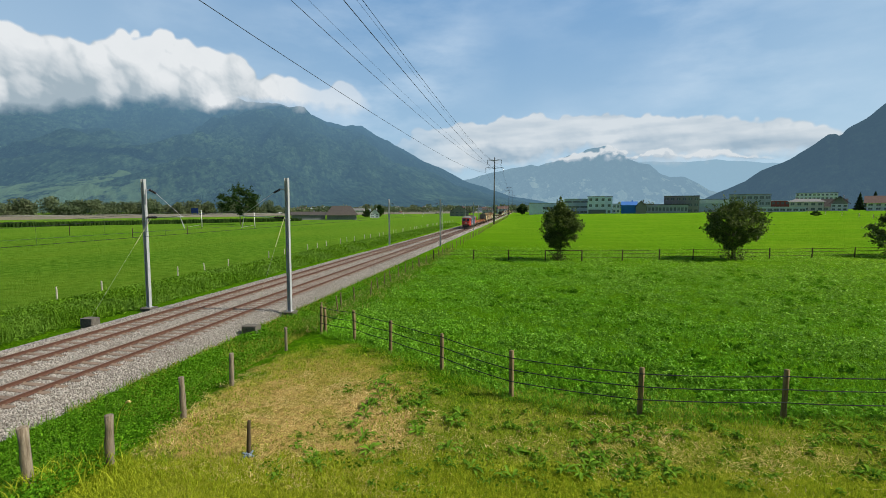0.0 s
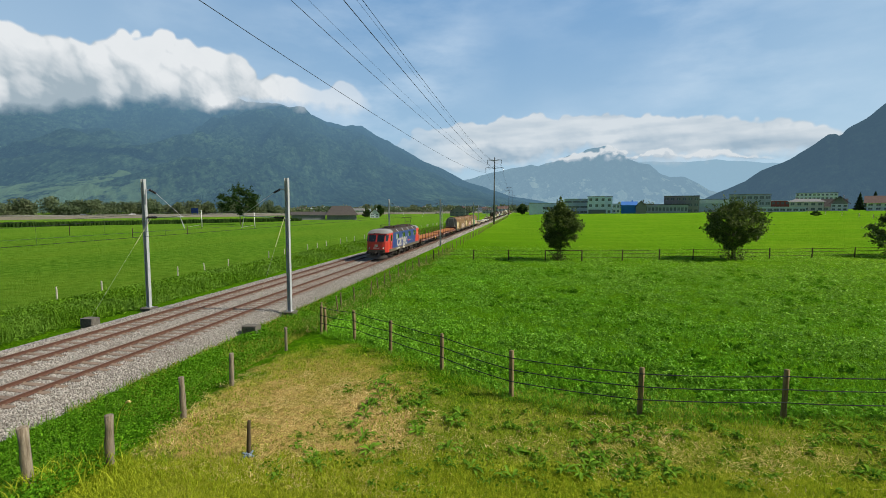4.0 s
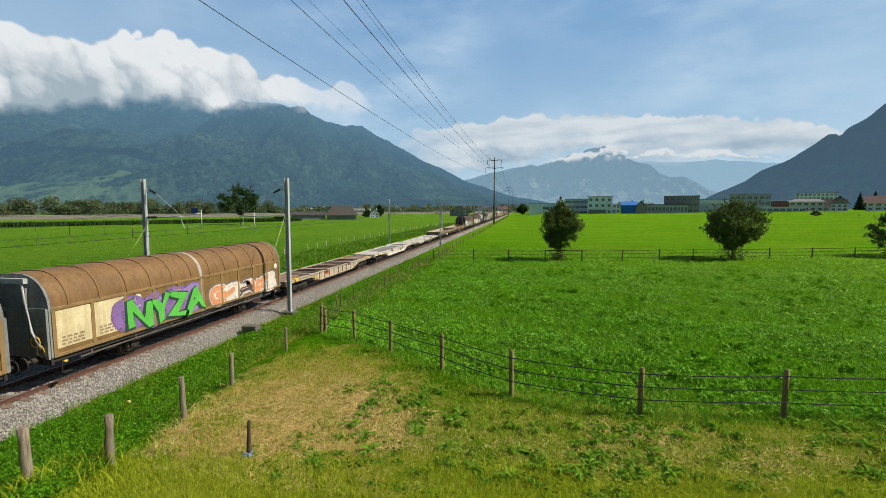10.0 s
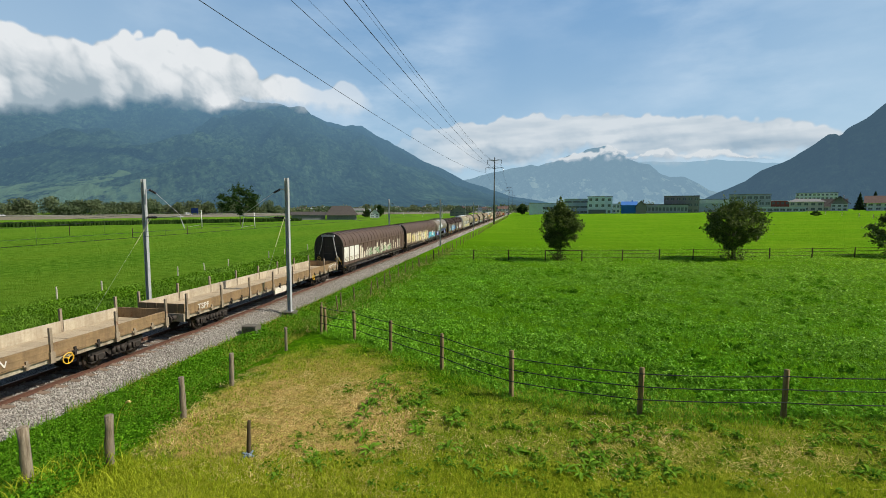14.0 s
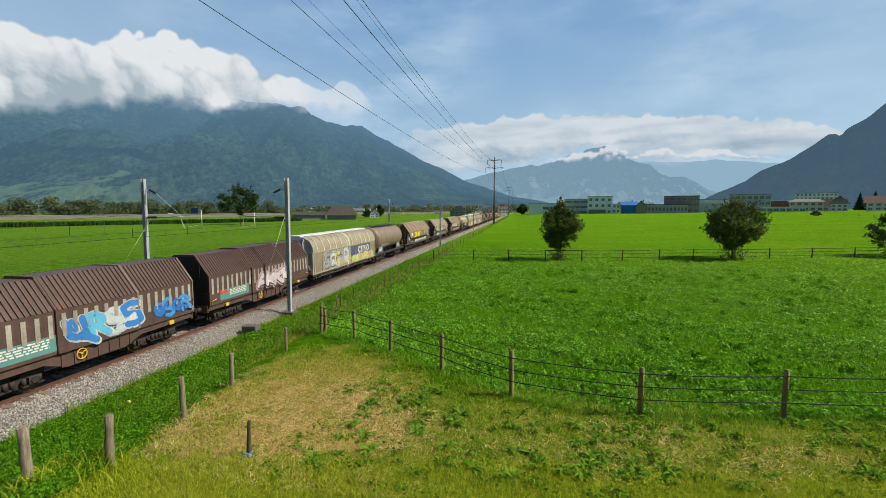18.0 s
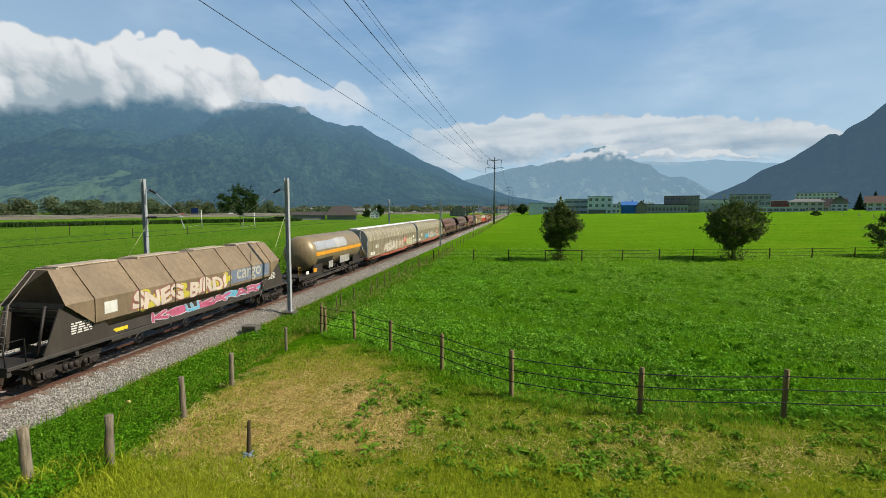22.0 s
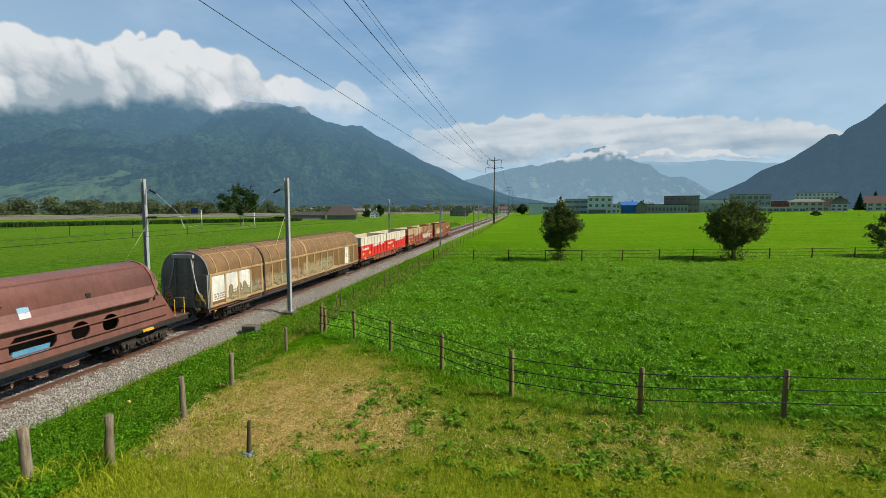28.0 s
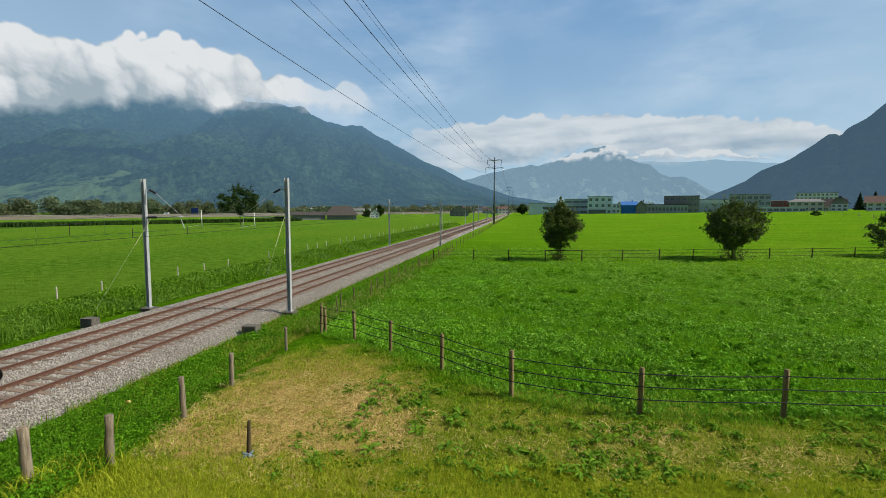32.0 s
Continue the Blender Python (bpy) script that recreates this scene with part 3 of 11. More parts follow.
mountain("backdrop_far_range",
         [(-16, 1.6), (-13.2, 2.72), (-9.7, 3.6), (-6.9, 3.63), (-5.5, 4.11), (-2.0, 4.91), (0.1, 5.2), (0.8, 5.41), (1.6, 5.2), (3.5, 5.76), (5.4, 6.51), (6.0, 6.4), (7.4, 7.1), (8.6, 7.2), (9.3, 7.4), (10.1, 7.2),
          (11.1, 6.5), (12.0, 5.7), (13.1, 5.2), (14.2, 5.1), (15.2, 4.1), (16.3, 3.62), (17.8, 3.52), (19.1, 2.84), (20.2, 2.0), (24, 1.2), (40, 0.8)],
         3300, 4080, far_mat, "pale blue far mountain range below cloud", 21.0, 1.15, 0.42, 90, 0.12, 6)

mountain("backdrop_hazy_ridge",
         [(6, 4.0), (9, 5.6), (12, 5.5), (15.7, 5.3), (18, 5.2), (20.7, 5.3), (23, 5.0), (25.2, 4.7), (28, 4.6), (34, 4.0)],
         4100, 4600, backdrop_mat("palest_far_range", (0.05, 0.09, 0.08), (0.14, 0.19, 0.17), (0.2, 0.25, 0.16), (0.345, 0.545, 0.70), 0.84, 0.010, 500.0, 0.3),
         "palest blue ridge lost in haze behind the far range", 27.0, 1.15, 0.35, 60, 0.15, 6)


# ---- clouds ----
def cloud_material(name, lit, shade, strength, fine, grain=0.5):
    """Sunlit cloud, brighter on its bulges, greyer in its hollows, frayed at the edge."""
    m, nt, b = nodes_of(name)
    nt.nodes.remove(b)
    a = nt.nodes.new("ShaderNodeAttribute")
    a.attribute_name = "cloud"
    sp = nt.nodes.new("ShaderNodeSeparateColor")
    nt.links.new(a.outputs["Color"], sp.inputs[0])
    co = obj_coord(nt)
    n = noise_tex(nt, co, fine, 8, 0.6)
    alpha = maths(nt, "ADD", sp.outputs[0], maths(nt, "MULTIPLY", maths(nt, "MULTIPLY", maths(nt, "SUBTRACT", n, 0.5), grain), maths(nt, "MULTIPLY", sp.outputs[0], 3.0, True)))
    alpha = ramp(nt, alpha, 0.08, 0.70)
    fac = maths(nt, "ADD", sp.outputs[1], maths(nt, "MULTIPLY", maths(nt, "SUBTRACT", n, 0.5), grain * 0.6))
    c = mix(nt, ramp(nt, fac, 0.0, 1.0), shade, lit)
    e = nd(nt, "ShaderNodeEmission", Strength=strength)
    nt.links.new(c, e.inputs["Color"])
    t = nt.nodes.new("ShaderNodeBsdfTransparent")
    mx = nt.nodes.new("ShaderNodeMixShader")
    nt.links.new(maths(nt, "MULTIPLY", alpha, sp.outputs[2]), mx.inputs[0])
    nt.links.new(t.outputs[0], mx.inputs[1])
    nt.links.new(e.outputs[0], mx.inputs[2])
    nt.links.new(mx.outputs[0], nt.nodes["Material Output"].inputs["Surface"])
    return m


def blurred(F, n):
    """A box blur of n cells to each side, twice."""
    for _ in range(2):
        for ax in (0, 1):
            pad = [(0, 0), (0, 0)]
            pad[ax] = (n + 1, n)
            c = np.cumsum(np.pad(F, pad, mode="edge"), axis=ax)
            k = 2 * n + 1
            F = (np.take(c, range(k, c.shape[ax]), ax) - np.take(c, range(0, c.shape[ax] - k), ax)) / k
    return F


def cloud_bank(name, R, top, base, mat, label, seed, counts, sizes, el0, el1, step=0.10, opacity=1.0, flat=1.0, depth=1.0, fade=4.0, patchy=0.55, soft=1.6, thin=(), rough=0.45):
    """A bank of cumulus: puffs of three sizes between two outlines (degrees), smaller ones on the tops, with the light on their bulges from the sun's side."""
    r = np.random.default_rng(seed)
    az = np.arange(top[0][0], top[-1][0] + step, step)
    el = np.arange(el0, el1, step)
    A, E = np.meshgrid(az, el)
    H = np.full(A.shape, -2.0)
    C = np.zeros(A.shape)
    ta, te = [p[0] for p in top], [p[1] for p in top]
    ba, be = [p[0] for p in base], [p[1] for p in base]
    for g, (n, (s0, s1)) in enumerate(zip(counts, sizes)):
        for _ in range(n):
            a = r.uniform(az[0], az[-1])
            q = r.uniform(s0, s1)
            hi, lo = np.interp(a, ta, te), np.interp(a, ba, be)
            if hi - lo < q * 1.2:
                q = max(0.12, (hi - lo) * 0.55)
            u = r.random() ** 0.8 if g == 0 else 1 - 0.75 * r.random() ** (1.0 + 0.5 * g)
            e = lo + 0.35 * q + (hi - lo - q * 1.15) * u
            zc = r.uniform(-0.5, 0.2) * q - (0.9 * u * u if g == 0 else 0.9 * u * u - 0.35 * g)
            i0, i1 = np.searchsorted(az, [a - q * flat, a + q * flat])
            j0, j1 = np.searchsorted(el, [e - q, e + q])
            if i0 >= i1 or j0 >= j1:
                continue
            d2 = ((A[j0:j1, i0:i1] - a) / flat) ** 2 + (E[j0:j1, i0:i1] - e) ** 2
            k = np.clip(1 - d2 / (q * q), 0, 1)
            H[j0:j1, i0:i1] = np.maximum(H[j0:j1, i0:i1], np.where(k > 0, zc + np.sqrt(k) * q * depth, -2))
            C[j0:j1, i0:i1] = np.maximum(C[j0:j1, i0:i1], smooth(0, 0.32, k))
    # tatter the puffs with turbulence
    w1 = fbm2(A, E, 0.75, 7, seed + 0.5)
    w2 = fbm2(A, E, 0.75, 7, seed + 9.5)
    jj = np.clip(np.arange(len(el))[:, None] + w1 * rough / step, 0, len(el) - 1).astype(int)
    ii = np.clip(np.arange(len(az))[None, :] + w2 * rough * 1.3 * flat / step, 0, len(az) - 1).astype(int)
    H, C = H[jj, ii], blurred(C[jj, ii], 1)
    T, B = np.interp(A, ta, te), np.interp(A, ba, be)
    body = smooth(0.5, 1.6, T - E + 0.5 * w1) * smooth(0.0, 0.8, T - B - 1.2)
    C = np.maximum(C, body)
    H = np.maximum(H, -2 + 1.9 * body)
    for _ in range(2):
        H[1:-1, 1:-1] = (H[1:-1, 1:-1] * 2 + H[:-2, 1:-1] + H[2:, 1:-1] + H[1:-1, :-2] + H[1:-1, 2:]) / 6
    H = blurred(H, 1) + 0.07 * w1 + (0.08 * (0.5 - np.abs(fbm2(A, E, 0.95, 5, seed + 21.0))) if flat < 1.2 else 0)
    gy_, gx_ = np.gradient(H, step)
    gx_ = gx_ / flat ** 0.5
    nrm = np.sqrt(gx_ ** 2 + gy_ ** 2 + 1)
    lam = np.clip((-gx_ * 0.52 - gy_ * 0.60 + 0.61) / nrm, 0, 1)
    hollow = np.clip((H - blurred(H, int(1.1 / step))) * 0.8 + 0.5, 0, 1)
    high = np.clip((E - B) / np.maximum(T - B, 0.4), 0, 1)
    w3 = fbm2(A, E / 0.6, 0.13, 3, seed + 3.3)
    # Sun-side light and hollow shade of the puffs, painted into the colour attribute.
    lit = np.clip(0.18 + 0.80 * (lam - 0.5) + 0.60 * (hollow - 0.5) + 0.62 * high ** 0.9 + patchy * w3, 0, 1)
    if flat > 2:
        lit = np.clip(lit * 0.80 + 0.42 * fbm2(A * 0.32, E * 1.9, 0.5, 6, seed + 5.1), 0, 1)
    edge = smooth(0, fade, np.minimum(A - az[0], az[-1] - A))
    low = smooth(-0.3, soft, E - B + 0.6 * w1)
    th = np.radians(A)
    P = np.stack([R * np.sin(th), R * np.cos(th), R * np.tan(np.radians(E))], -1)
    ob = new(name, shade_smooth(grid_mesh(name, P)))
    at = ob.data.color_attributes.new("cloud", "FLOAT_COLOR", "POINT")
    dense = opacity * (np.interp(A, [p[0] for p in thin], [p[1] for p in thin]) if thin else np.ones(A.shape))
    col = np.stack([C * low * edge, lit, dense, np.ones(A.shape)], -1)
    at.data.foreach_set("color", col.astype(np.float32).ravel())
    ob.data.materials.append(mat)
    return tagged(ob, label, "cloud", kind="structure")


cloud_mat = cloud_material("cumulus", (0.86, 0.895, 0.92), (0.40, 0.495, 0.565), 0.95, 0.020, 0.42)
far_cloud_mat = cloud_material("far_cloud", (0.79, 0.84, 0.875), (0.37, 0.49, 0.60), 0.93, 0.004, 0.45)
west_cloud = cloud_bank("backdrop_cloud_west", 1500,
                        [(-80, 14.0), (-66, 15.0), (-53.4, 16.3), (-51.9, 16.2), (-51.1, 15.7), (-48.8, 16.0), (-47.5, 15.6), (-46.2, 16.4), (-45.2, 16.3), (-44.3, 17.6), (-43.2, 17.5), (-42.3, 16.8), (-41.5, 17.7),
                         (-40.7, 18.3), (-39.8, 17.8), (-38.6, 17.1), (-36.4, 17.0), (-34.4, 16.6), (-33.3, 15.4), (-31.9, 14.5), (-29.8, 15.0), (-28.5, 14.9), (-27.3, 14.2), (-24.7, 13.4), (-22.7, 15.0), (-21.4, 13.9),
                         (-19.7, 12.4), (-17.5, 11.1)],
                        [(-80, 7.0), (-53.9, 7.9), (-50.0, 8.9), (-45.6, 9.7), (-40.7, 10.7), (-37.0, 10.3), (-32.9, 11.2), (-30.5, 11.8), (-27.4, 11.2), (-22.8, 10.8), (-17.5, 10.4)],
                        cloud_mat, "white cumulus bank resting on the mountain top", 5, (210, 230, 260), ((1.5, 2.9), (0.8, 1.6), (0.3, 0.7)), 5.0, 20.5, fade=4.5, soft=2.6, patchy=0.85, rough=0.24,
                        thin=((-31, 1.0), (-28, 0.92), (-25.5, 0.62), (-19, 0.45)))
cloud_bank("backdrop_cloud_far", 4150,
                       [(-21, 6.4), (-16.0, 7.6), (-13.2, 8.7), (-11.8, 9.6), (-9.0, 9.7), (-5.5, 10.6), (-3.4, 10.3), (-0.3, 11.4), (3.0, 10.5), (7.9, 10.9), (14.0, 10.3), (19.6, 9.7), (22.2, 9.0), (27.0, 7.9), (30.0, 7.4), (40, 6.0)],
                       [(-21, 4.0), (-16.0, 4.4), (-9.0, 3.8), (-2.0, 4.6), (3.5, 5.6), (7.4, 6.4), (11.2, 5.2), (15.9, 4.6), (19.8, 4.8), (24.8, 4.9), (30.1, 4.6), (40, 3.6)],
                       far_cloud_mat, "long white cloud band above the far range", 15, (130, 130, 60), ((0.9, 1.8), (0.5, 1.0), (0.25, 0.5)), 2.0, 13.5, opacity=0.93, flat=4.2, depth=0.75, soft=2.3, fade=7.0, patchy=0.8,
                       thin=((-21, 0.10), (-16, 0.25), (-12.5, 0.55), (-7, 0.92), (40, 0.95)))
cloud_bank("backdrop_cloud_shreds", 3560,
                       [(1, 5.6), (4.5, 6.1), (6.0, 6.6), (8.4, 6.5), (9.4, 7.5), (11.0, 7.2), (12.6, 6.0), (16.0, 6.9), (17.0, 5.8), (20.5, 6.4), (23.5, 5.6), (27, 5.2)],
                       [(1, 5.2), (4.5, 5.6), (6.4, 5.9), (9.0, 5.9), (11.0, 5.5), (13.0, 5.5), (17.0, 5.5), (21.0, 5.5), (27, 4.9)],
                       far_cloud_mat, "white shreds of cloud before the far peaks", 33, (14, 60, 160), ((0.35, 0.6), (0.2, 0.4), (0.1, 0.2)), 3.5, 8.5, step=0.07, opacity=0.92, flat=1.5, soft=0.5, rough=0.3)


def sky_sheet():
    """Added glowing sheet that colours the sky ahead, denser towards the horizon, with thin high haze in faint streaks.
    """
    m, nt, b = nodes_of("sky_glow")
    nt.nodes.remove(b)
    co = obj_coord(nt)
    sep = nt.nodes.new("ShaderNodeSeparateXYZ")
    nt.links.new(co, sep.inputs[0])
    h = maths(nt, "DIVIDE", sep.outputs["Z"], 4850.0)
    base = ramp(nt, h, 0.0, 0.70, (0.80, 0.80, 0.80, 1), (0.62, 0.62, 0.62, 1))
    n = noise_tex(nt, co, 0.0009, 6, 0.55, (1.0, 1.0, 2.6))
    n2 = noise_tex(nt, co, 0.0005, 2, 0.5)
    wisps = maths(nt, "MULTIPLY", ramp(nt, n, 0.42, 0.78), ramp(nt, n2, 0.35, 0.65))
    alpha = maths(nt, "ADD", base, maths(nt, "MULTIPLY", wisps, 0.30), True)
    tone = ramp(nt, h, 0.02, 0.62, (0.49, 0.71, 0.88, 1), (0.125, 0.37, 0.76, 1))
    sunward = ramp(nt, maths(nt, "DIVIDE", sep.outputs["X"], 4850.0), 0.25, 0.85)
    tone = mix(nt, maths(nt, "MULTIPLY", sunward, 0.86), tone, (0.56, 0.76, 0.92))
    westward = ramp(nt, maths(nt, "DIVIDE", sep.outputs["X"], -4850.0), 0.35, 0.80)
    tone = mix(nt, maths(nt, "MULTIPLY", westward, 0.44), tone, (0.56, 0.74, 0.90))
    tone = mix(nt, maths(nt, "MULTIPLY", wisps, 0.75), tone, (0.72, 0.82, 0.91))
    # Emission stands in for the sky's own brightness; the world sky is kept dim.
    e = nd(nt, "ShaderNodeEmission", Strength=1.0)
    nt.links.new(tone, e.inputs["Color"])
    t = nt.nodes.new("ShaderNodeBsdfTransparent")
    mx = nt.nodes.new("ShaderNodeMixShader")
    nt.links.new(alpha, mx.inputs[0])
    nt.links.new(t.outputs[0], mx.inputs[1])
    nt.links.new(e.outputs[0], mx.inputs[2])
    nt.links.new(mx.outputs[0], nt.nodes["Material Output"].inputs["Surface"])
    az, el = np.arange(-86, 59, 2.0), np.arange(-1, 52, 1.5)
    A, E = np.meshgrid(np.radians(az), np.radians(el))
    P = np.stack([4850 * np.sin(A), 4850 * np.cos(A), 4850 * np.tan(E)], -1)
    ob = new("backdrop_sky_sheet", shade_smooth(grid_mesh("backdrop_sky_sheet", P)))
    ob.data.materials.append(m)
    return tagged(ob, "glowing sheet of sky colour with thin streaks of high cloud", "cloud", kind="structure")


veil = sky_sheet()


# ---- masts, wires, pylons ----
galv = paint("galvanised_steel", (0.42, 0.445, 0.465), (0.26, 0.26, 0.26), 0.45, 0.55, True, 0.0)
concrete = rough_mat("weathered_concrete", (0.085, 0.076, 0.062), (0.17, 0.155, 0.13), 5, 0.9, 0.4, 0.01)
wire_mat = paint("dark_wire", (0.030, 0.034, 0.036), (0.05, 0.045, 0.04), 0.3, 0.8, False)
wire_mat.node_tree.nodes["Principled BSDF"].inputs["Specular IOR Level"].default_value = 0.05
stay_mat = flat_mat("yellow_green_stay", (0.46, 0.48, 0.20), 0.6)
insul = paint("dark_insulator", (0.03, 0.025, 0.025), (0.06, 0.04, 0.03), 0.3, 0.25, False)
MAST_Y = [-86.0, -30.0, 26.8, 81.5, 137.0, 193.0, 250.0, 307.0, 364.0, 421.0, 478.0]


def build_mast(side, height):
    """side +1: the mast east of the near track with its arm to the west; -1: the opposite."""
    m = thing("catenary_mast", (0, 0, 0), "galvanised steel catenary mast with cantilever arm on a concrete foot", "catenary mast", "catenary masts")
    bm = bmesh.new()
    box(bm, -0.115, -0.095, -0.11, 0.11, 0.25, height)
    box(bm, 0.095, 0.115, -0.11, 0.11, 0.25, height)
    box(bm, -0.095, 0.095, -0.008, 0.008, 0.25, height)
    box(bm, -0.2, 0.2, -0.2, 0.2, 0.25, 0.29)
    part("post", bm, galv, m, "galvanised H-section post")
    bm = bmesh.new()
    box(bm, -0.38, 0.38, -0.36, 0.36, -0.3, 0.26, 0.04)
    part("foot", bm, concrete, m, "concrete foot")
    d = -side
    reach = 3.35 if side > 0 else 2.9
    bm = bmesh.new()
    cyl(bm, (0.1 * d, 0, 6.4), (0.25 * d, 0, 6.4), 0.05, 8)
    cyl(bm, (0.95 * d, 0, 6.42), (reach * d, 0, 6.5), 0.035, 8)
    cyl(bm, (reach * 0.92 * d, 0, 6.5), (reach * d, 0.1, 5.72), 0.025, 6)
    part("arm", bm, galv, m, "steel cantilever tube")
    bm = bmesh.new()
    for i in range(6):
        cyl(bm, ((0.25 + 0.115 * i) * d, 0, 6.41), ((0.34 + 0.115 * i) * d, 0, 6.41), 0.085, 8, 0.055)
    cyl(bm, (0.22 * d, 0, 6.41), (0.98 * d, 0, 6.41), 0.05, 8)
    part("insulator", bm, insul, m, "dark ribbed insulator")
    bm = bmesh.new()
    cyl(bm, (0.1 * d, 0, 8.25), (0.5 * d, 0, 8.22), 0.03, 6)
    tube(bm, [(0.95 * d, 0, 8.0), (reach * 0.97 * d, 0, 6.52)], 0.014, 5)
    part("tie_rod", bm, galv, m)
    bm = bmesh.new()
    for i in range(5):
        t = i / 5
        cyl(bm, ((0.45 + 0.5 * t) * d, 0, 8.24 - 0.24 * t), ((0.53 + 0.5 * t) * d, 0, 8.20 - 0.24 * t), 0.085, 8, 0.05)
    part("tie_insulator", bm, insul, m)
    for z in (6.25, 8.15):
        bm = bmesh.new()
        box(bm, -0.135, 0.135, -0.13, 0.13, z, z + 0.07)
        part("clamp", bm, galv, m)
    return m


for side, x in ((1, -15.05), (-1, -24.75)):
    first = build_mast(side, 8.95)
    first.location = (x - (0.45 if side < 0 else 0.05), MAST_Y[2] + (-0.3 if side < 0 else 0.3), 0)
    first.rotation_euler = (0, radians(0.7 if side < 0 else 0.35), 0)
    for y in MAST_Y[:2] + MAST_Y[3:]:
        copy_thing(first, pose(x, y, -0.3 if y > 60 else 0))


def hang(bm, p0, p1, sag, r, n=14, sides=5):
    pts = []
    for i in range(n + 1):
        t = i / n
        p = Vector(p0).lerp(Vector(p1), t)
        p.z -= sag * 4 * t * (1 - t)
        pts.append(p)
    tube(bm, pts, r, sides)


for cx, far in ((NEAR_X, 0), (FAR_X, 1)):
    cw = thing("overhead_line", (0, 0, 0), "thin dark contact wire and catenary above the track", "overhead line", "overhead lines", "structure")
    bm = bmesh.new()
    tube(bm, [(cx + (0.15 if i % 2 else -0.15), y, 5.62) for i, y in enumerate(MAST_Y)], 0.011, 4)
    part("contact_wire", bm, wire_mat, cw)
    bm = bmesh.new()
    for a, b in zip(MAST_Y[:-1], MAST_Y[1:]):
        hang(bm, (cx, a, 6.85), (cx, b, 6.85), 0.75, 0.009, 10, 4)
    part("catenary_wire", bm, wire_mat, cw)
    bm = bmesh.new()
    for a, b in zip(MAST_Y[1:6], MAST_Y[2:7]):
        for i in range(1, 9):
            t = i / 9
            cyl(bm, (cx, a + (b - a) * t, 5.62), (cx, a + (b - a) * t, 6.85 - 0.75 * 4 * t * (1 - t)), 0.005, 3, caps=False)
    part("dropper_wire", bm, wire_mat, cw)

for x, y, mx in ((-14.9, 22.5, -15.05), (-25.1, 22.1, -24.75)):
    st = thing("mast_stay", (0, 0, 0), "yellow-green stay rope anchored in a concrete block", "stay", "mast stays")
    bm = bmesh.new()
    box(bm, x - 0.42, x + 0.42, y - 0.28, y + 0.28, -0.3, 0.52 if x > -20 else 0.58, 0.05)
    part("anchor_block", bm, concrete, st, "weathered concrete anchor block")
    bm = bmesh.new()
    a, b = Vector((mx, MAST_Y[2] - 0.1, 6.45)), Vector((x, y, 0.5))
    cyl(bm, a, a.lerp(b, 0.30), 0.02, 6)
    part("stay_sleeve", bm, stay_mat, st, "yellow-green sleeve")
    bm = bmesh.new()
    cyl(bm, a.lerp(b, 0.30), b, 0.006, 5)
    part("stay_rope", bm, flat_mat("pale_stay_rope", (0.34, 0.36, 0.22)), st)


def build_pylon():
    p = thing("power_pylon", (0, 0, 0), "slim dark steel power pylon with two crossarms", "pylon", "power pylons")
    dark = paint("pylon_steel", (0.06, 0.075, 0.085), (0.05, 0.05, 0.05), 0.3, 0.6, False, 0.3)
    bm = bmesh.new()
    cyl(bm, (0, 0, -0.5), (0, 0, 29.0), 0.42, 10, 0.16)
    part("shaft", bm, dark, p, "tapered dark shaft")
    for z, a in ((27.6, 3.0), (24.3, 3.8)):
        bm = bmesh.new()
        for s in (-1, 1):
            cyl(bm, (0, 0, z), (a * s, 0, z + 0.25), 0.16, 6, 0.08)
            cyl(bm, (0, 0, z + 0.7), (a * s, 0, z + 0.25), 0.05, 5)
        part("crossarm", bm, dark, p, "steel crossarm")
        for s in (-1, 1):
            bm = bmesh.new()
            for i in range(8):
                cyl(bm, (a * s, 0, z + 0.1 - 0.22 * i), (a * s, 0, z - 0.06 - 0.22 * i), 0.14, 8, 0.08)
            part("insulator", bm, insul, p, "hanging insulator string")
    return p


PYLONS = [(-11.9, -105.0), (-12.9, 200.0), (-15.3, 470.0), (-18.0, 740.0)]
first = build_pylon()
first.location = (*PYLONS[1], 0)
for x, y in (PYLONS[0], PYLONS[2], PYLONS[3]):
    copy_thing(first, pose(x, y, 0))
for dx, z, sag, r in ((-3.8, 22.5, 5.3, 0.021), (-3.0, 25.8, 5.2, 0.021), (3.8, 22.5, 5.9, 0.021), (3.0, 25.8, 7.0, 0.021), (-1.75, 25.8, 5.3, 0.012), (2.6, 25.8, 6.9, 0.011)):
    bm = bmesh.new()
    for a, b in zip(PYLONS[:-1], PYLONS[1:]):
        hang(bm, (a[0] + dx, a[1], z), (b[0] + dx, b[1], z), sag * ((b[1] - a[1]) / 305.0) ** 2, r, 40, 5)
    tagged(part("power_line", bm, wire_mat), "long sagging dark power line conductor", "power line", "power lines")


# ---- fences ----
post_mat = rough_mat("weathered_post_wood", (0.14, 0.105, 0.05), (0.34, 0.265, 0.145), 4, 0.9, 0.5, 0.01, stretch=(6, 6, 0.6), obj_random=0.4)
dark_post = rough_mat("dark_post_wood", (0.06, 0.045, 0.03), (0.12, 0.09, 0.06), 4, 0.9, 0.5, 0.01, stretch=(6, 6, 0.6), obj_random=0.4)
old_post = rough_mat("grey_old_post_wood", (0.15, 0.115, 0.08), (0.46, 0.39, 0.30), 4, 0.9, 0.8, 0.02, stretch=(6, 6, 0.6), obj_random=0.3)
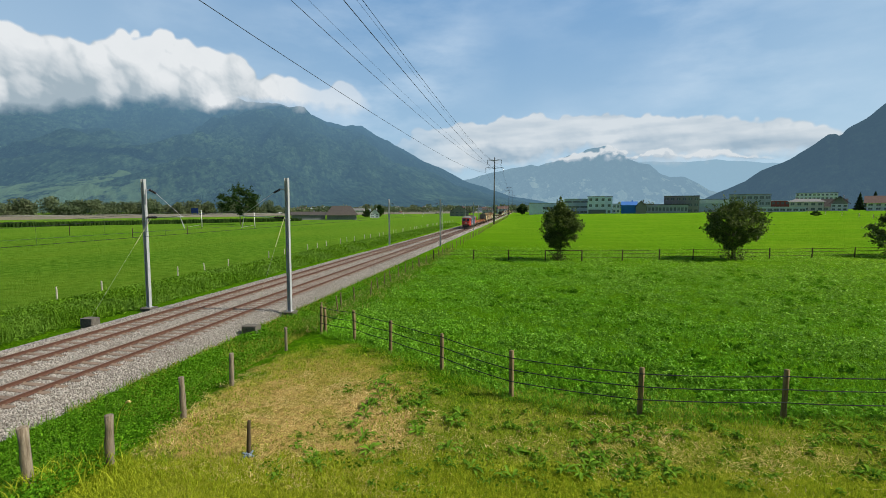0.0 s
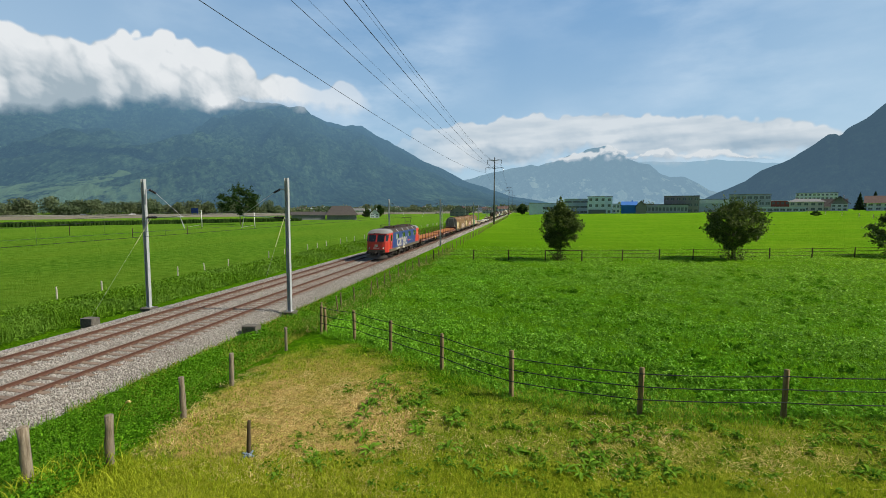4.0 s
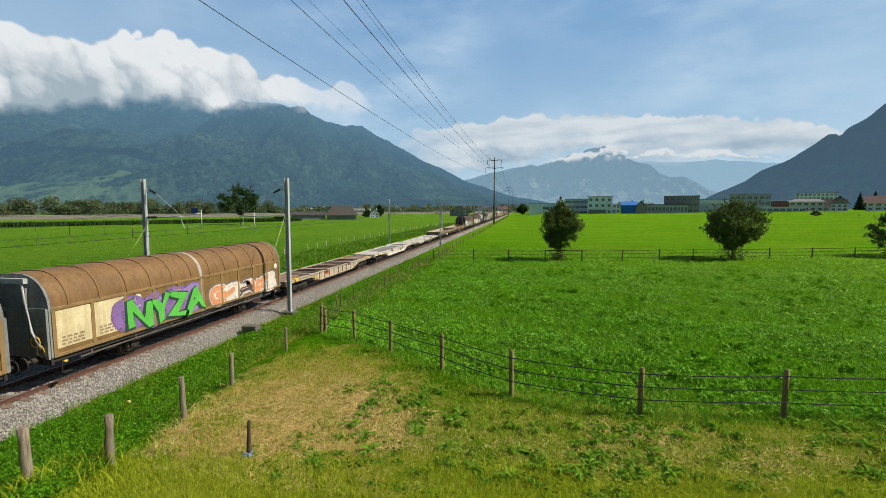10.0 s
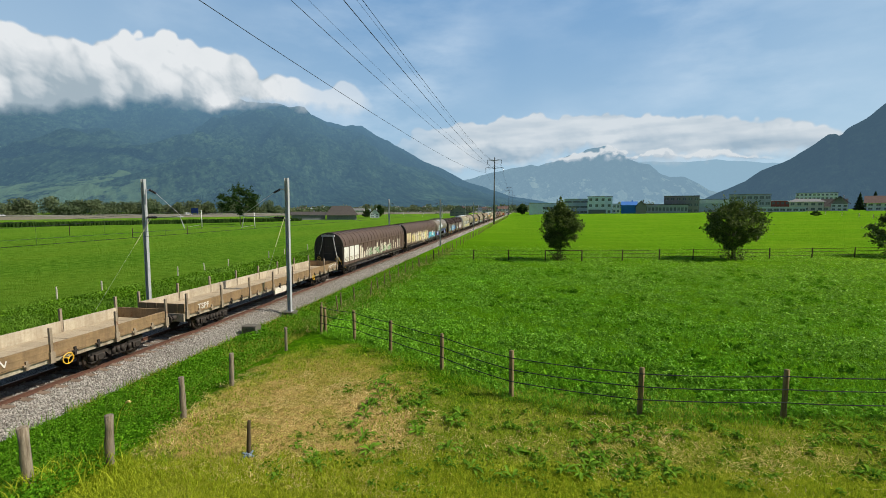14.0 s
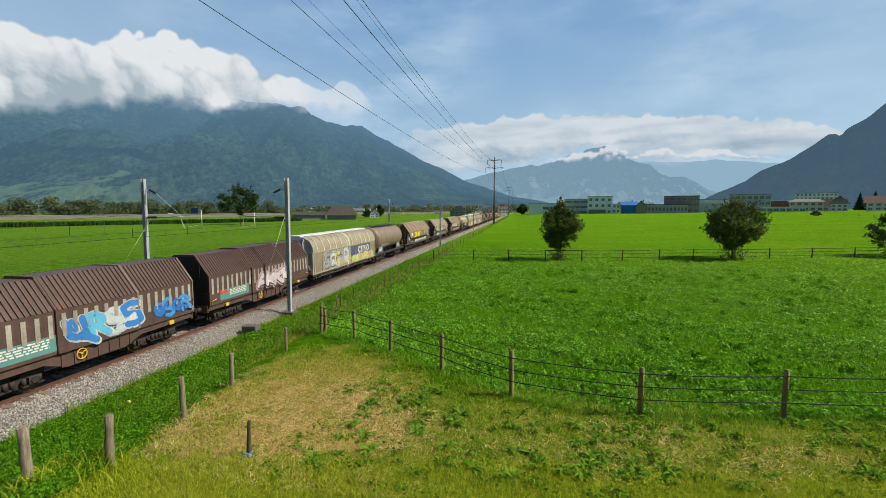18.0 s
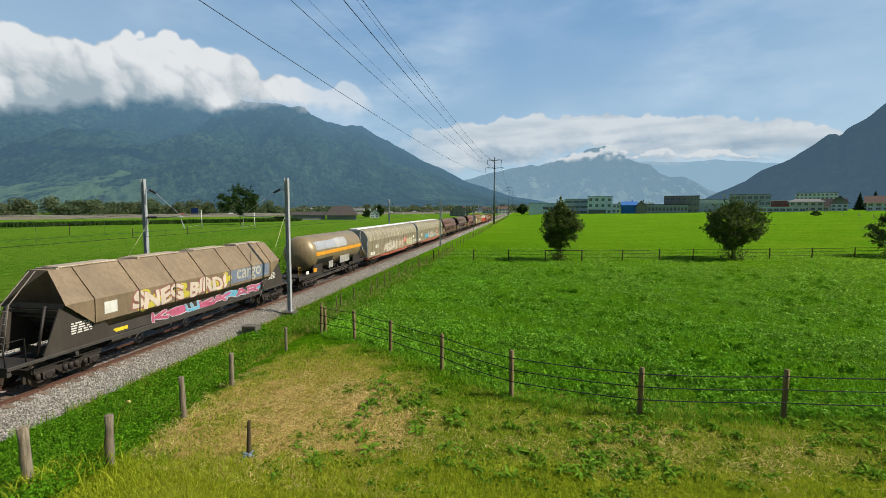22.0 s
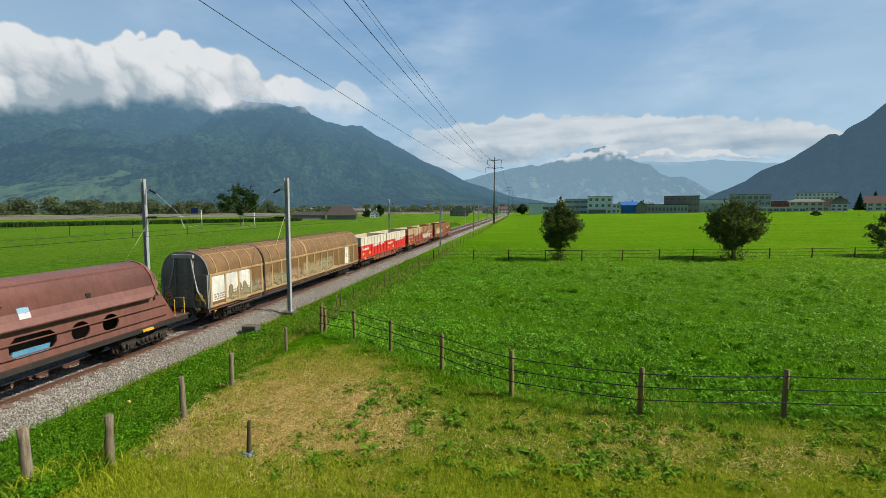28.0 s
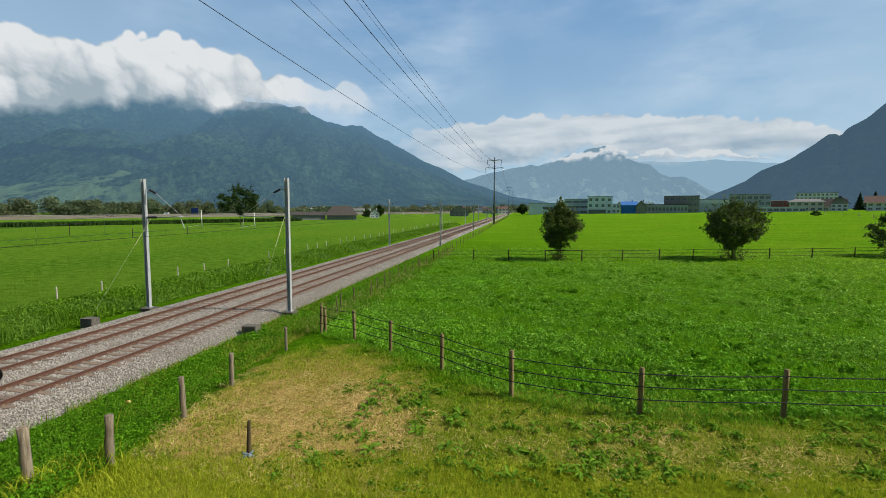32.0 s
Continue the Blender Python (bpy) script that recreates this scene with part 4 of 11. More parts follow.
pale_post = rough_mat("bleached_post_wood", (0.40, 0.36, 0.28), (0.56, 0.52, 0.44), 4, 0.9, 0.5, 0.01, stretch=(6, 6, 0.6), obj_random=0.3)

for m in (post_mat, old_post, dark_post):
    m.node_tree.nodes["Principled BSDF"].inputs["Specular IOR Level"].default_value = 0.05


def post_mesh(r, h, mat, seed, square=False):
    rr = random.Random(seed)
    bm = bmesh.new()
    n, rows = (4 if square else 9), []
    lx, ly = rr.uniform(-0.03, 0.03), rr.uniform(-0.03, 0.03)
    for i in range(6):
        t = i / 5
        q = r * (1.05 - 0.12 * t) * (1 + rr.uniform(-0.10, 0.10))
        lx, ly = lx + (0 if square else rr.uniform(-0.014, 0.014)), ly
        rows.append([(lx * t + q * math.cos(2 * math.pi * j / n + 0.78), ly * t + q * math.sin(2 * math.pi * j / n + 0.78), -0.3 + (h + 0.3) * t) for j in range(n + 1)])
    ribbon(bm, rows)
    bmesh.ops.remove_doubles(bm, verts=bm.verts, dist=0.0005)
    top = [v for v in bm.verts if v.co.z > h - 0.01]
    if len(top) > 2:
        c = bm.verts.new((lx, ly, h + 0.012))
        top.sort(key=lambda v: math.atan2(v.co.y - ly, v.co.x - lx))
        for a, b in zip(top, top[1:] + top[:1]):
            bm.faces.new((a, b, c))
    return finish(bm, "post", mat)


def fence(name, pts, heights, radius, mat, label, wires=(), wire_r=0.013, wire_m=None, square=False, lean=2.5, seed=1, girth=()):
    f = thing(name, (0, 0, 0), label, "fence")
    rr = random.Random(seed)
    kinds = [post_mesh(radius, 1.0, mat, seed * 10 + i, square) for i in range(4)]
    for i, (x, y) in enumerate(pts):
        h = heights[i] if i < len(heights) else heights[-1]
        o = put("post", kinds[i % 4], f, (x, y, gz1(x, y)))
        o.scale = (girth[i], girth[i], h) if girth else (1, 1, h)
        o.rotation_euler = (radians(rr.uniform(-lean, lean)), radians(rr.uniform(-lean, lean)), rr.uniform(0.55, 1.0))
    for z in wires:
        bm = bmesh.new()
        line = []
        for (a, b), (c, d) in zip(pts[:-1], pts[1:]):
            sg = 0.03 + 0.02 * rr.random()
            for i in range(6):
                t = i / 6
                line.append((a + (c - a) * t, b + (d - b) * t - radius, gz1(a, b) * (1 - t) + gz1(c, d) * t + z - sg * 4 * t * (1 - t)))
        line.append((pts[-1][0], pts[-1][1] - radius, gz1(*pts[-1]) + z))
        tube(bm, line, wire_r, 5)
        part("fence_wire", bm, wire_m or wire_mat, f, "dark fence wire")
    return f


fence("pasture_fence", [(-10.55, 22.1), (-8.3, 21.15), (-5.95, 19.55), (-3.22, 17.7), (-0.34, 15.55), (3.73, 14.75), (8.1, 15.3), (12.6, 15.9), (17.2, 16.6), (22.0, 17.3)],
      [1.52, 1.5, 1.48, 1.52, 1.66, 1.6, 1.62], 0.085, post_mat, "weathered wooden pasture fence with three dark wires", (0.58, 1.0, 1.42), 0.017, None, True, 1.2, 2)
fence("corner_post_fence", [(-10.42, 22.4)], [1.35], 0.09, post_mat, "thick weathered fence corner post", (), lean=1, seed=4)
fence("old_post_row", [(-10.9, 19.1), (-10.7, 14.8), (-10.5, 12.1), (-10.45, 9.45), (-11.75, 8.5)], [1.12, 1.25, 1.34, 1.32, 1.60], 0.085, old_post,
      "row of old weathered fence posts without wire", (), lean=1.8, seed=5, girth=(0.8, 0.95, 1.0, 1.22, 1.38))
stub = fence("short_post", [(-7.15, 10.45)], [0.98], 0.05, dark_post, "short dark post with a wrapped bag at its foot", (), lean=3, seed=6)
bm = bmesh.new()
zz = gz1(-7.15, 10.45)
for i in range(7):
    r2 = random.Random(i)
    cyl(bm, (-7.2 + r2.uniform(-0.14, 0.2), 10.38 + r2.uniform(-0.08, 0.08), zz - 0.02), (-7.15 + r2.uniform(-0.1, 0.16), 10.4 + r2.uniform(-0.1, 0.1), zz + r2.uniform(0.08, 0.17)), 0.05, 7, 0.02)
part("wrapped_bag", bm, flat_mat("blue_grey_plastic", (0.20, 0.27, 0.33), 0.4), stub, "crumpled blue-grey plastic")

rr = random.Random(12)
row = []
y = 24.5
while y < 57:
    row.append((-11.75 + rr.uniform(-0.35, 0.35), y))
    y += rr.uniform(1.4, 2.9)
fence("trackside_fence", row, [1.35], 0.045, post_mat, "leaning old wooden fence along the railway", (0.7, 1.15), 0.006, lean=6, seed=8)
fence("trackside_fence", [(-11.9 + rr.uniform(-0.1, 0.1), 60 + 3.3 * i) for i in range(90)], [1.3], 0.05, post_mat, "long wooden fence along the railway", (0.7, 1.2), 0.006, lean=4, seed=9)
cross = fence("cross_fence", [(-11.7, 58.5), (-6.5, 59.6), (-1.9, 60.6), (2.9, 61.2), (7.7, 62.2), (13.1, 63.6), (18.2, 65.2), (22.9, 66.6), (28.4, 68.0), (33.6, 69.2), (39.8, 71.0), (46.2, 72.9), (53, 75), (60, 77)],
      [1.5], 0.085, dark_post, "dark wooden pasture fence with thin rails across the meadow", (0.45, 0.95, 1.38), 0.028, dark_post, True, 1.5, 10)
for nm, a, b, q in (("gate_rail", (2.9, 61.1, 1.44), (7.7, 62.1, 1.46), 0.055), ("brace", (3.3, 61.15, 1.40), (4.6, 61.4, 0.12), 0.05)):
    bm = bmesh.new()
    cyl(bm, (a[0], a[1], a[2] + gz1(a[0], a[1])), (b[0], b[1], b[2] + gz1(b[0], b[1])), q, 7)
    part(nm, bm, dark_post, cross, "stout dark wooden gate timber")
fence("far_field_fence", [(139.4, 269.0), (132.0, 240.8), (128.3, 222.0), (124.4, 205.0), (121.6, 191.2), (119.9, 181.7), (118.0, 173.7)], [1.5], 0.11, pale_post,
      "thin pale fence posts across the far pasture", (0.7, 1.3), 0.02, lean=2, seed=14)
lp = [(-35.6, 28.8), (-34.5, 31.6), (-34.9, 40.5), (-34.2, 43.6), (-34.7, 48.3), (-35.0, 57.5), (-35.6, 62.8), (-35.2, 69.6)]
lp += [(-35.6 + rr.uniform(-0.6, 0.6), 74 + 4.6 * i + rr.uniform(-1, 1)) for i in range(34)]
fence("meadow_post_row", lp, [0.95, 1.0, 1.05, 1.1, 0.95, 1.0, 0.9, 1.0], 0.06, pale_post, "row of pale posts in the meadow beyond the railway", (), lean=3, seed=11)
fence("field_post_row", [(-115.0, 97.5), (-91.5, 92.7), (-88.9, 107.3)], [2.4, 2.3, 2.6], 0.09, dark_post, "thin dark posts standing in the meadow", (), lean=1, seed=13)
pole_white = flat_mat("white_pole_paint", (0.74, 0.74, 0.70))
for x, y, h in ((-118.0, 150.0, 6.3), (-95.8, 149.0, 5.4)):
    p = thing("white_pole", (x, y, gz1(x, y)), "white painted pole with a stay in the meadow", "pole", "white poles")
    bm = bmesh.new()
    cyl(bm, (0, 0, -0.3), (0, 0, h), 0.17, 8, 0.14)
    part("shaft", bm, pole_white, p)
    bm = bmesh.new()
    cyl(bm, (0, 0, 0.9), (-4.5, -1.5, 0.02), 0.06, 5)
    part("stay", bm, pole_white, p)


# ---- trees ----
bark = rough_mat("tree_bark", (0.07, 0.055, 0.04), (0.13, 0.105, 0.08), 3, 0.95, 0.7, 0.03, stretch=(4, 4, 0.8))
tree_leaf = leaf_mat("field_tree_leaf", (0.018, 0.040, 0.010), (0.190, 0.250, 0.055), 0.25, (0.050, 0.075, 0.016), 0.5)
for g in ("Specular IOR Level", 0.15), ("Roughness", 0.55):
    tree_leaf.node_tree.nodes["Principled BSDF"].inputs[g[0]].default_value = g[1]
dark_leaf = leaf_mat("dark_tree_leaf", (0.024, 0.052, 0.016), (0.060, 0.100, 0.028), 0.25)
# Greyer and paler than the near leaves: haze over the far belts, in the colour.
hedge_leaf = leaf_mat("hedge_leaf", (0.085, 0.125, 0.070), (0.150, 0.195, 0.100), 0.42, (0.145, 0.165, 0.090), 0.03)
conifer_leaf = leaf_mat("conifer_needles", (0.026, 0.050, 0.028), (0.055, 0.088, 0.045), 0.2)


def build_tree(at, height, width, base, leaf, label, seed, clumps=130, per=55, leaf_size=0.17, egg=0.42, low=True, name="tree", stems=1):
    """A tapered trunk with limbs and a crown of leaves in uneven clumps."""
    r = np.random.default_rng(seed)
    t = thing(name, at, label, "tree")
    bm = bmesh.new()
    ch = height - base
    for k in range(stems):
        ox = (k - (stems - 1) / 2) * 0.35
        cyl(bm, (ox, 0, -0.3), (ox * 1.2, 0.05, base + ch * 0.35), 0.022 * height * 0.6 / stems ** 0.5, 9, 0.012 * height * 0.6)
        cyl(bm, (ox * 1.2, 0.05, base + ch * 0.35), (ox, 0, base + ch * 0.8), 0.012 * height * 0.6, 8, 0.02)
    for i in range(14):
        a, z = r.uniform(0, 6.3), base + ch * r.uniform(0.05, 0.6)
        q = width * 0.5 * r.uniform(0.55, 0.9)
        m = Vector((q * 0.5 * math.cos(a), q * 0.5 * math.sin(a), z + ch * 0.10))
        cyl(bm, (0, 0, z - 0.1), m, 0.03 + 0.004 * height, 6, 0.03)
        cyl(bm, m, (q * math.cos(a), q * math.sin(a), z + ch * 0.2), 0.03, 5, 0.01)
    part("trunk", bm, bark, t, "brown trunk and limbs")
    cs = []
    while len(cs) < clumps:
        u = r.uniform(-1, 1, 3)
        d = math.sqrt(u[0] ** 2 + u[1] ** 2 + u[2] ** 2)
        if d > 1 or d < 0.45:
            continue
        zz = (u[2] + 1) / 2
        taper = (math.sin(math.pi * min(1, (zz + 0.06) ** egg * 0.93 + 0.03)) ** 0.47)
        lump = 1 + 0.16 * math.sin(3 * math.atan2(u[1], u[0]) + seed) + 0.10 * math.sin(7 * zz + seed)
        cs.append((u[0] * width / 2 * taper * lump * 0.97, u[1] * width / 2 * taper * lump * 0.97, base + ch * (0.02 + 0.98 * zz)))
    cs = np.array(cs)
    c = np.repeat(cs, per, 0) + r.normal(0, 1, (clumps * per, 3)) * np.array([width * 0.055, width * 0.055, ch * 0.04]) * np.repeat(r.uniform(0.45, 1.05, clumps), per)[:, None]
    # shoots that break the outline
    m = clumps // 2
    i0 = r.integers(0, clumps, m)
    out = cs[i0] - np.array([0, 0, base + ch * 0.45])
    out /= np.linalg.norm(out, axis=1)[:, None] + 1e-6
    out[:, 2] += 0.45
    s = np.linspace(0.15, 1.0, 16)[None, :, None] * r.uniform(0.07, 0.17, (m, 1, 1)) * width
    k = (cs[i0][:, None] + out[:, None] * s).reshape(-1, 3)
    c = np.concatenate([c, k + r.normal(0, 0.012 * width, k.shape)])
    if low:
        k = np.stack([r.normal(0, width * 0.12, 420), r.normal(0, width * 0.12, 420), 0.1 + r.random(420) ** 1.6 * base], 1)
        c = np.concatenate([c, k])
    v, f, n = leaf_cloud(r, c, leaf_size)
    crown = new("crown", mesh_np("crown", v, f, n))
    crown.data.materials.append(leaf)
    crown.parent = t
    tagged(crown, "dense dark green crown")
    return t


build_tree((4.75, 62.6, gz1(4.75, 62.6)), 7.7, 5.2, 1.35, tree_leaf, "small dense field tree standing by the pasture fence", 3, 230, 70, 0.12, 0.80, True, stems=2)
build_tree((28.2, 67.7, gz1(28.2, 67.7)), 8.1, 7.9, 1.45, tree_leaf, "small spreading field tree standing by the pasture fence", 8, 230, 70, 0.13, 0.86, True, stems=3)
build_tree((53.2, 74.4, gz1(53.2, 74.4)), 7.0, 7.5, 0.8, tree_leaf, "small field tree standing by the pasture fence", 12, 110, 50, 0.18, 0.75, True, stems=2)
build_tree((116.9, 208.2, gz1(116.9, 208.2)), 1.9, 4.2, 0.1, dark_leaf, "low dark bush in the far pasture", 21, 40, 40, 0.16, 0.6, False, "bush")
build_tree((-119.5, 175.4, 0), 15.8, 17.0, 4.0, dark_leaf, "large solitary broad tree in the meadow", 15, 75, 60, 0.36, 0.85, False)
build_tree((-107.4, 329, 0), 9.0, 7.5, 1.0, dark_leaf, "dark tree beside the farmhouse", 17, 60, 50, 0.5, 0.6, False)
build_tree((-115.0, 322, 0), 5.5, 7.5, 0.5, dark_leaf, "bush beside the farmhouse", 18, 50, 40, 0.5, 0.6, False, "bush")
build_tree((-1.6, 440, 0.4), 10.5, 9.5, 1.0, dark_leaf, "dark tree at the edge of the factory ground", 19, 60, 60, 0.6, 0.6, False)
for i, (x, y, h, w) in enumerate(((188.0, 296.0, 10.6, 5.2), (193.5, 293.0, 11.2, 5.8), (206.0, 300.0, 11.0, 9.0), (214.0, 300.0, 12.5, 9.0))):
    r = np.random.default_rng(60 + i)
    t = thing("conifer", (x, y, gz1(x, y)), "dark conifer between the houses", "tree", "conifers")
    bm = bmesh.new()
    cyl(bm, (0, 0, -0.5), (0, 0, h * 0.95), 0.25, 7, 0.03)
    part("trunk", bm, bark, t)
    zz = 1 - r.random(2600) ** 0.5
    a = r.uniform(0, 6.3, 2600)
    q = w / 2 * (1 - zz) * np.sqrt(r.random(2600)) * (1 + 0.25 * np.sin(zz * 40))
    v, f, n = leaf_cloud(r, np.stack([q * np.cos(a), q * np.sin(a), 0.6 + zz * (h - 0.7)], 1), 0.34)
    c = new("crown", mesh_np("crown", v, f, n))
    c.data.materials.append(conifer_leaf)
    c.parent = t


def woods(name, pts, leaf, label, seed, size=0.9, per=420):
    """A far belt of trees as one crown mass: pts are (x, y, width, height)."""
    r = np.random.default_rng(seed)
    out = []
    for x, y, w, h in pts:
        z0 = gz1(x, y)
        k = 9
        cc = np.stack([r.normal(0, w * 0.22, k), r.normal(0, w * 0.22, k), h * r.uniform(0.35, 0.8, k)], 1)
        c = np.repeat(cc, per // k, 0)
        d = r.normal(0, 1, c.shape)
        d /= np.linalg.norm(d, axis=1)[:, None]
        c = c + d * r.uniform(0.6, 1.0, (len(c), 1)) * np.array([w * 0.26, w * 0.26, h * 0.24])
        c[:, 2] = np.maximum(c[:, 2], 0.2)
        under = np.stack([r.normal(0, w * 0.35, per // 3), r.normal(0, w * 0.2, per // 3), r.uniform(0, h * 0.45, per // 3)], 1)
        c = np.concatenate([c, under])
        out.append(c + np.array([x, y, z0]))
    v, f, n = leaf_cloud(r, np.concatenate(out), size)
    ob = new(name, mesh_np(name, v, f, n))
    ob.data.materials.append(leaf)
    return tagged(ob, label, "woods", kind="stuff")


r = random.Random(31)
belt = []
for i in range(46):
    t = i / 45
    x, y = -405 + 128 * t + r.uniform(-7, 7), 235 + 232 * t + r.uniform(-7, 7)
    belt.append((x, y, r.uniform(11, 19), r.uniform(9, 17)))
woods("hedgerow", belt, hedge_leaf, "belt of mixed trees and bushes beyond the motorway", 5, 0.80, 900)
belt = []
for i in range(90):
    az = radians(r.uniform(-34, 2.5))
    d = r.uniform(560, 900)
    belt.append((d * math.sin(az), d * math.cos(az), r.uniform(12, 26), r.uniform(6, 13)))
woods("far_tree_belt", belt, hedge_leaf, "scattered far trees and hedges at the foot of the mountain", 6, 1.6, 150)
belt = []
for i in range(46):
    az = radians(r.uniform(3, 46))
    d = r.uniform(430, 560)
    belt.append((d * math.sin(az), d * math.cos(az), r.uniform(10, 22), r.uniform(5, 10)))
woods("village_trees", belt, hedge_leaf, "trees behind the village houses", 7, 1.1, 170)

# ---- crops and grass ----
grass_leaf = leaf_mat("pasture_leaf", (0.060, 0.185, 0.010), (0.280, 0.540, 0.045), 0.28, (0.140, 0.330, 0.016), 0.16, (0.390, 0.660, 0.060))
for g in ("Specular IOR Level", 0.09), ("Roughness", 0.50):
    grass_leaf.node_tree.nodes["Principled BSDF"].inputs[g[0]].default_value = g[1]
weed_leaf = leaf_mat("dark_weed_leaf", (0.045, 0.155, 0.006), (0.175, 0.400, 0.020), 0.35)
broad_leaf = leaf_mat("broad_weed_leaf", (0.055, 0.150, 0.010), (0.190, 0.350, 0.032), 0.3)
tall_leaf = leaf_mat("tall_bank_weed", (0.065, 0.165, 0.008), (0.170, 0.330, 0.022), 0.4, (0.13, 0.24, 0.03), 0.25)
lawn_leaf = leaf_mat("lawn_blade", (0.230, 0.310, 0.014), (0.520, 0.570, 0.045), 0.4)
straw_leaf = leaf_mat("dry_straw", (0.34, 0.23, 0.07), (0.95, 0.76, 0.36), 0.25, (0.36, 0.32, 0.06), 0.35)
maize_leaf = leaf_mat("maize_leaf", (0.018, 0.045, 0.010), (0.045, 0.085, 0.018), 0.2)


def ground_points(r, n, x0, x1, y0, y1, log=True):
    y = y0 * (y1 / y0) ** r.random(n) if log else r.uniform(y0, y1, n)
    x = r.uniform(x0, x1, n)
    return x, y


def stuff(name, arrays, mat, label, category="grass"):
    v, f, n = arrays
    ob = new(name, mesh_np(name, v, f, n))
    ob.data.materials.append(mat)
    return tagged(ob, label, category, kind="stuff")


def fence_y(x):
    """The line of the pasture fence: beyond it the grass is lush."""
    return np.interp(x, [-12, -10.5, -8.3, -5.95, -3.22, -0.34, 3.73, 8.1, 22, 60], [26, 22.1, 21.1, 19.5, 17.7, 15.5, 14.7, 15.3, 17.3, 24])


def in_dry(x, y):
    a = radians(16)
    u, v = x + 6.9, y - 13.2
    d1 = np.hypot((u * math.cos(a) + v * math.sin(a)) / 4.3, (-u * math.sin(a) + v * math.cos(a)) / 7.2)
    b = radians(4)
    u, v = x - 5.0, y - 13.0
    d2 = np.hypot((u * math.cos(b) + v * math.sin(b)) / 17.0, (-u * math.sin(b) + v * math.cos(b)) / 4.4)
    return np.minimum(d1, d2 * 1.1 + 0.68 + 0.10 * np.sin(1.7 * x + 1.2 * np.sin(2.3 * y)))


r = np.random.default_rng(71)
# lush pasture: broad low leaves, thinning with distance
y = 14.5 * (92 / 14.5) ** r.random(620000)
x = y * np.tan(np.radians(r.uniform(-30, 37, len(y))))
k = (x > -11.2) & (y > fence_y(x) + 0.15)
x, y = x[k], y[k]
tuft = sum(w * np.sin((x * math.cos(g) + y * math.sin(g)) * a + 1.9 * np.sin((y * math.cos(g) - x * math.sin(g)) * a * 0.71 + c)) * np.sin((y * math.cos(g) - x * math.sin(g)) * a * 0.93 + 1.7 * np.sin((x * math.cos(g) + y * math.sin(g)) * a * 0.63 + 2 * c))
           for a, c, g, w in ((0.23, 2.2, 0.2, 0.7), (0.61, 1.1, 1.1, 0.8), (1.9, 0.3, 0.5, 0.9), (4.3, 1.7, 1.4, 1.0), (7.9, 4.1, 0.9, 0.9)))
k = (tuft + r.normal(0, 0.45, len(x)) > 0.02) & (r.random(len(x)) > smooth(48, 90, y))
x, y, tuft = x[k], y[k], tuft[k]
z = ground_z(x, y) + r.random(len(x)) ** 1.4 * (0.04 + 0.19 * np.clip(tuft, 0, 1.5))
stuff("pasture_grass", leaf_cloud(r, np.stack([x, y, z], 1), 0.060 * np.clip(y / 20, 0.85, 9) ** 0.45, 0.15), grass_leaf, "lush clover and grass of the pasture")
y = 15.0 * (60 / 15.0) ** r.random(60000)
x = y * np.tan(np.radians(r.uniform(-30, 37, len(y))))
k = (x > -11.2) & (y > fence_y(x) + 0.2)
stuff("pasture_blades", blades(r, np.stack([x[k], y[k], ground_z(x[k], y[k])], 1), 0.17, 0.022, 0.6), grass_leaf, "grass blades of the pasture")
# dock clumps in the pasture
cx, cy = ground_points(r, 520, -9, 34, 16.5, 56)
k = (cy > fence_y(cx) + 0.4) & (np.sin(0.33 * cx + 1.1 * np.sin(0.21 * cy)) + np.sin(0.41 * cy + 0.7) + r.normal(0, 0.6, len(cx)) > 0.0)
cx, cy = cx[k], cy[k]
big = np.repeat(r.uniform(0.08, 0.34, len(cx)), 44)
px, py = np.repeat(cx, 44) + r.normal(0, 1, len(cx) * 44) * big, np.repeat(cy, 44) + r.normal(0, 0.9, len(cx) * 44) * big
stuff("dock_clumps", leaf_cloud(r, np.stack([px, py, ground_z(px, py) + 0.05 + 0.22 * r.random(len(px))], 1), 0.095, 0.1), weed_leaf, "darker clumps of dock leaves in the pasture", "weeds")
# green verge between ballast and the old posts
y = 6.5 * (62 / 6.5) ** r.random(115000)
x = r.uniform(-15.45, -10.3, len(y))
k = (x < -12.2 + np.clip((14 - y) * 0.22, -0.3, 2.0) + r.normal(0, 0.35, len(y)) + np.where(y < 20, 0.9, 0)) | ((y > 22) & (x < -10.9))
k &= ~((x > -15.2 + 0.0) & (in_dry(x, y) < 0.85))
bare = np.sin(1.1 * x + 1.9 * np.sin(0.45 * y)) * np.sin(0.8 * y + 1.2 * np.sin(1.3 * x)) + 0.45 * smooth(-14.2, -15.2, x)
k &= (r.random(len(y)) > 0.75 * smooth(12.5, 19.0, y) * (bare > 0.05)) & (r.random(len(y)) > 0.7 * smooth(-14.7, -15.3, x))
x, y = x[k], y[k]
stuff("verge_weeds", leaf_cloud(r, np.stack([x, y, ground_z(x, y) + 0.30 * r.random(len(x)) ** 1.3 * smooth(-15.6, -14.4, x) + 0.02], 1), 0.044 * np.clip(y / 16, 0.8, 2.0) ** 0.7, 0.2),
      weed_leaf, "dense low green weeds beside the ballast", "weeds")
x, y = ground_points(r, 26000, -15.5, -11.4, 12.5, 62)
bare = np.sin(1.1 * x + 1.9 * np.sin(0.45 * y)) * np.sin(0.8 * y + 1.2 * np.sin(1.3 * x)) + 0.45 * smooth(-14.2, -15.2, x)
k = bare > -0.05
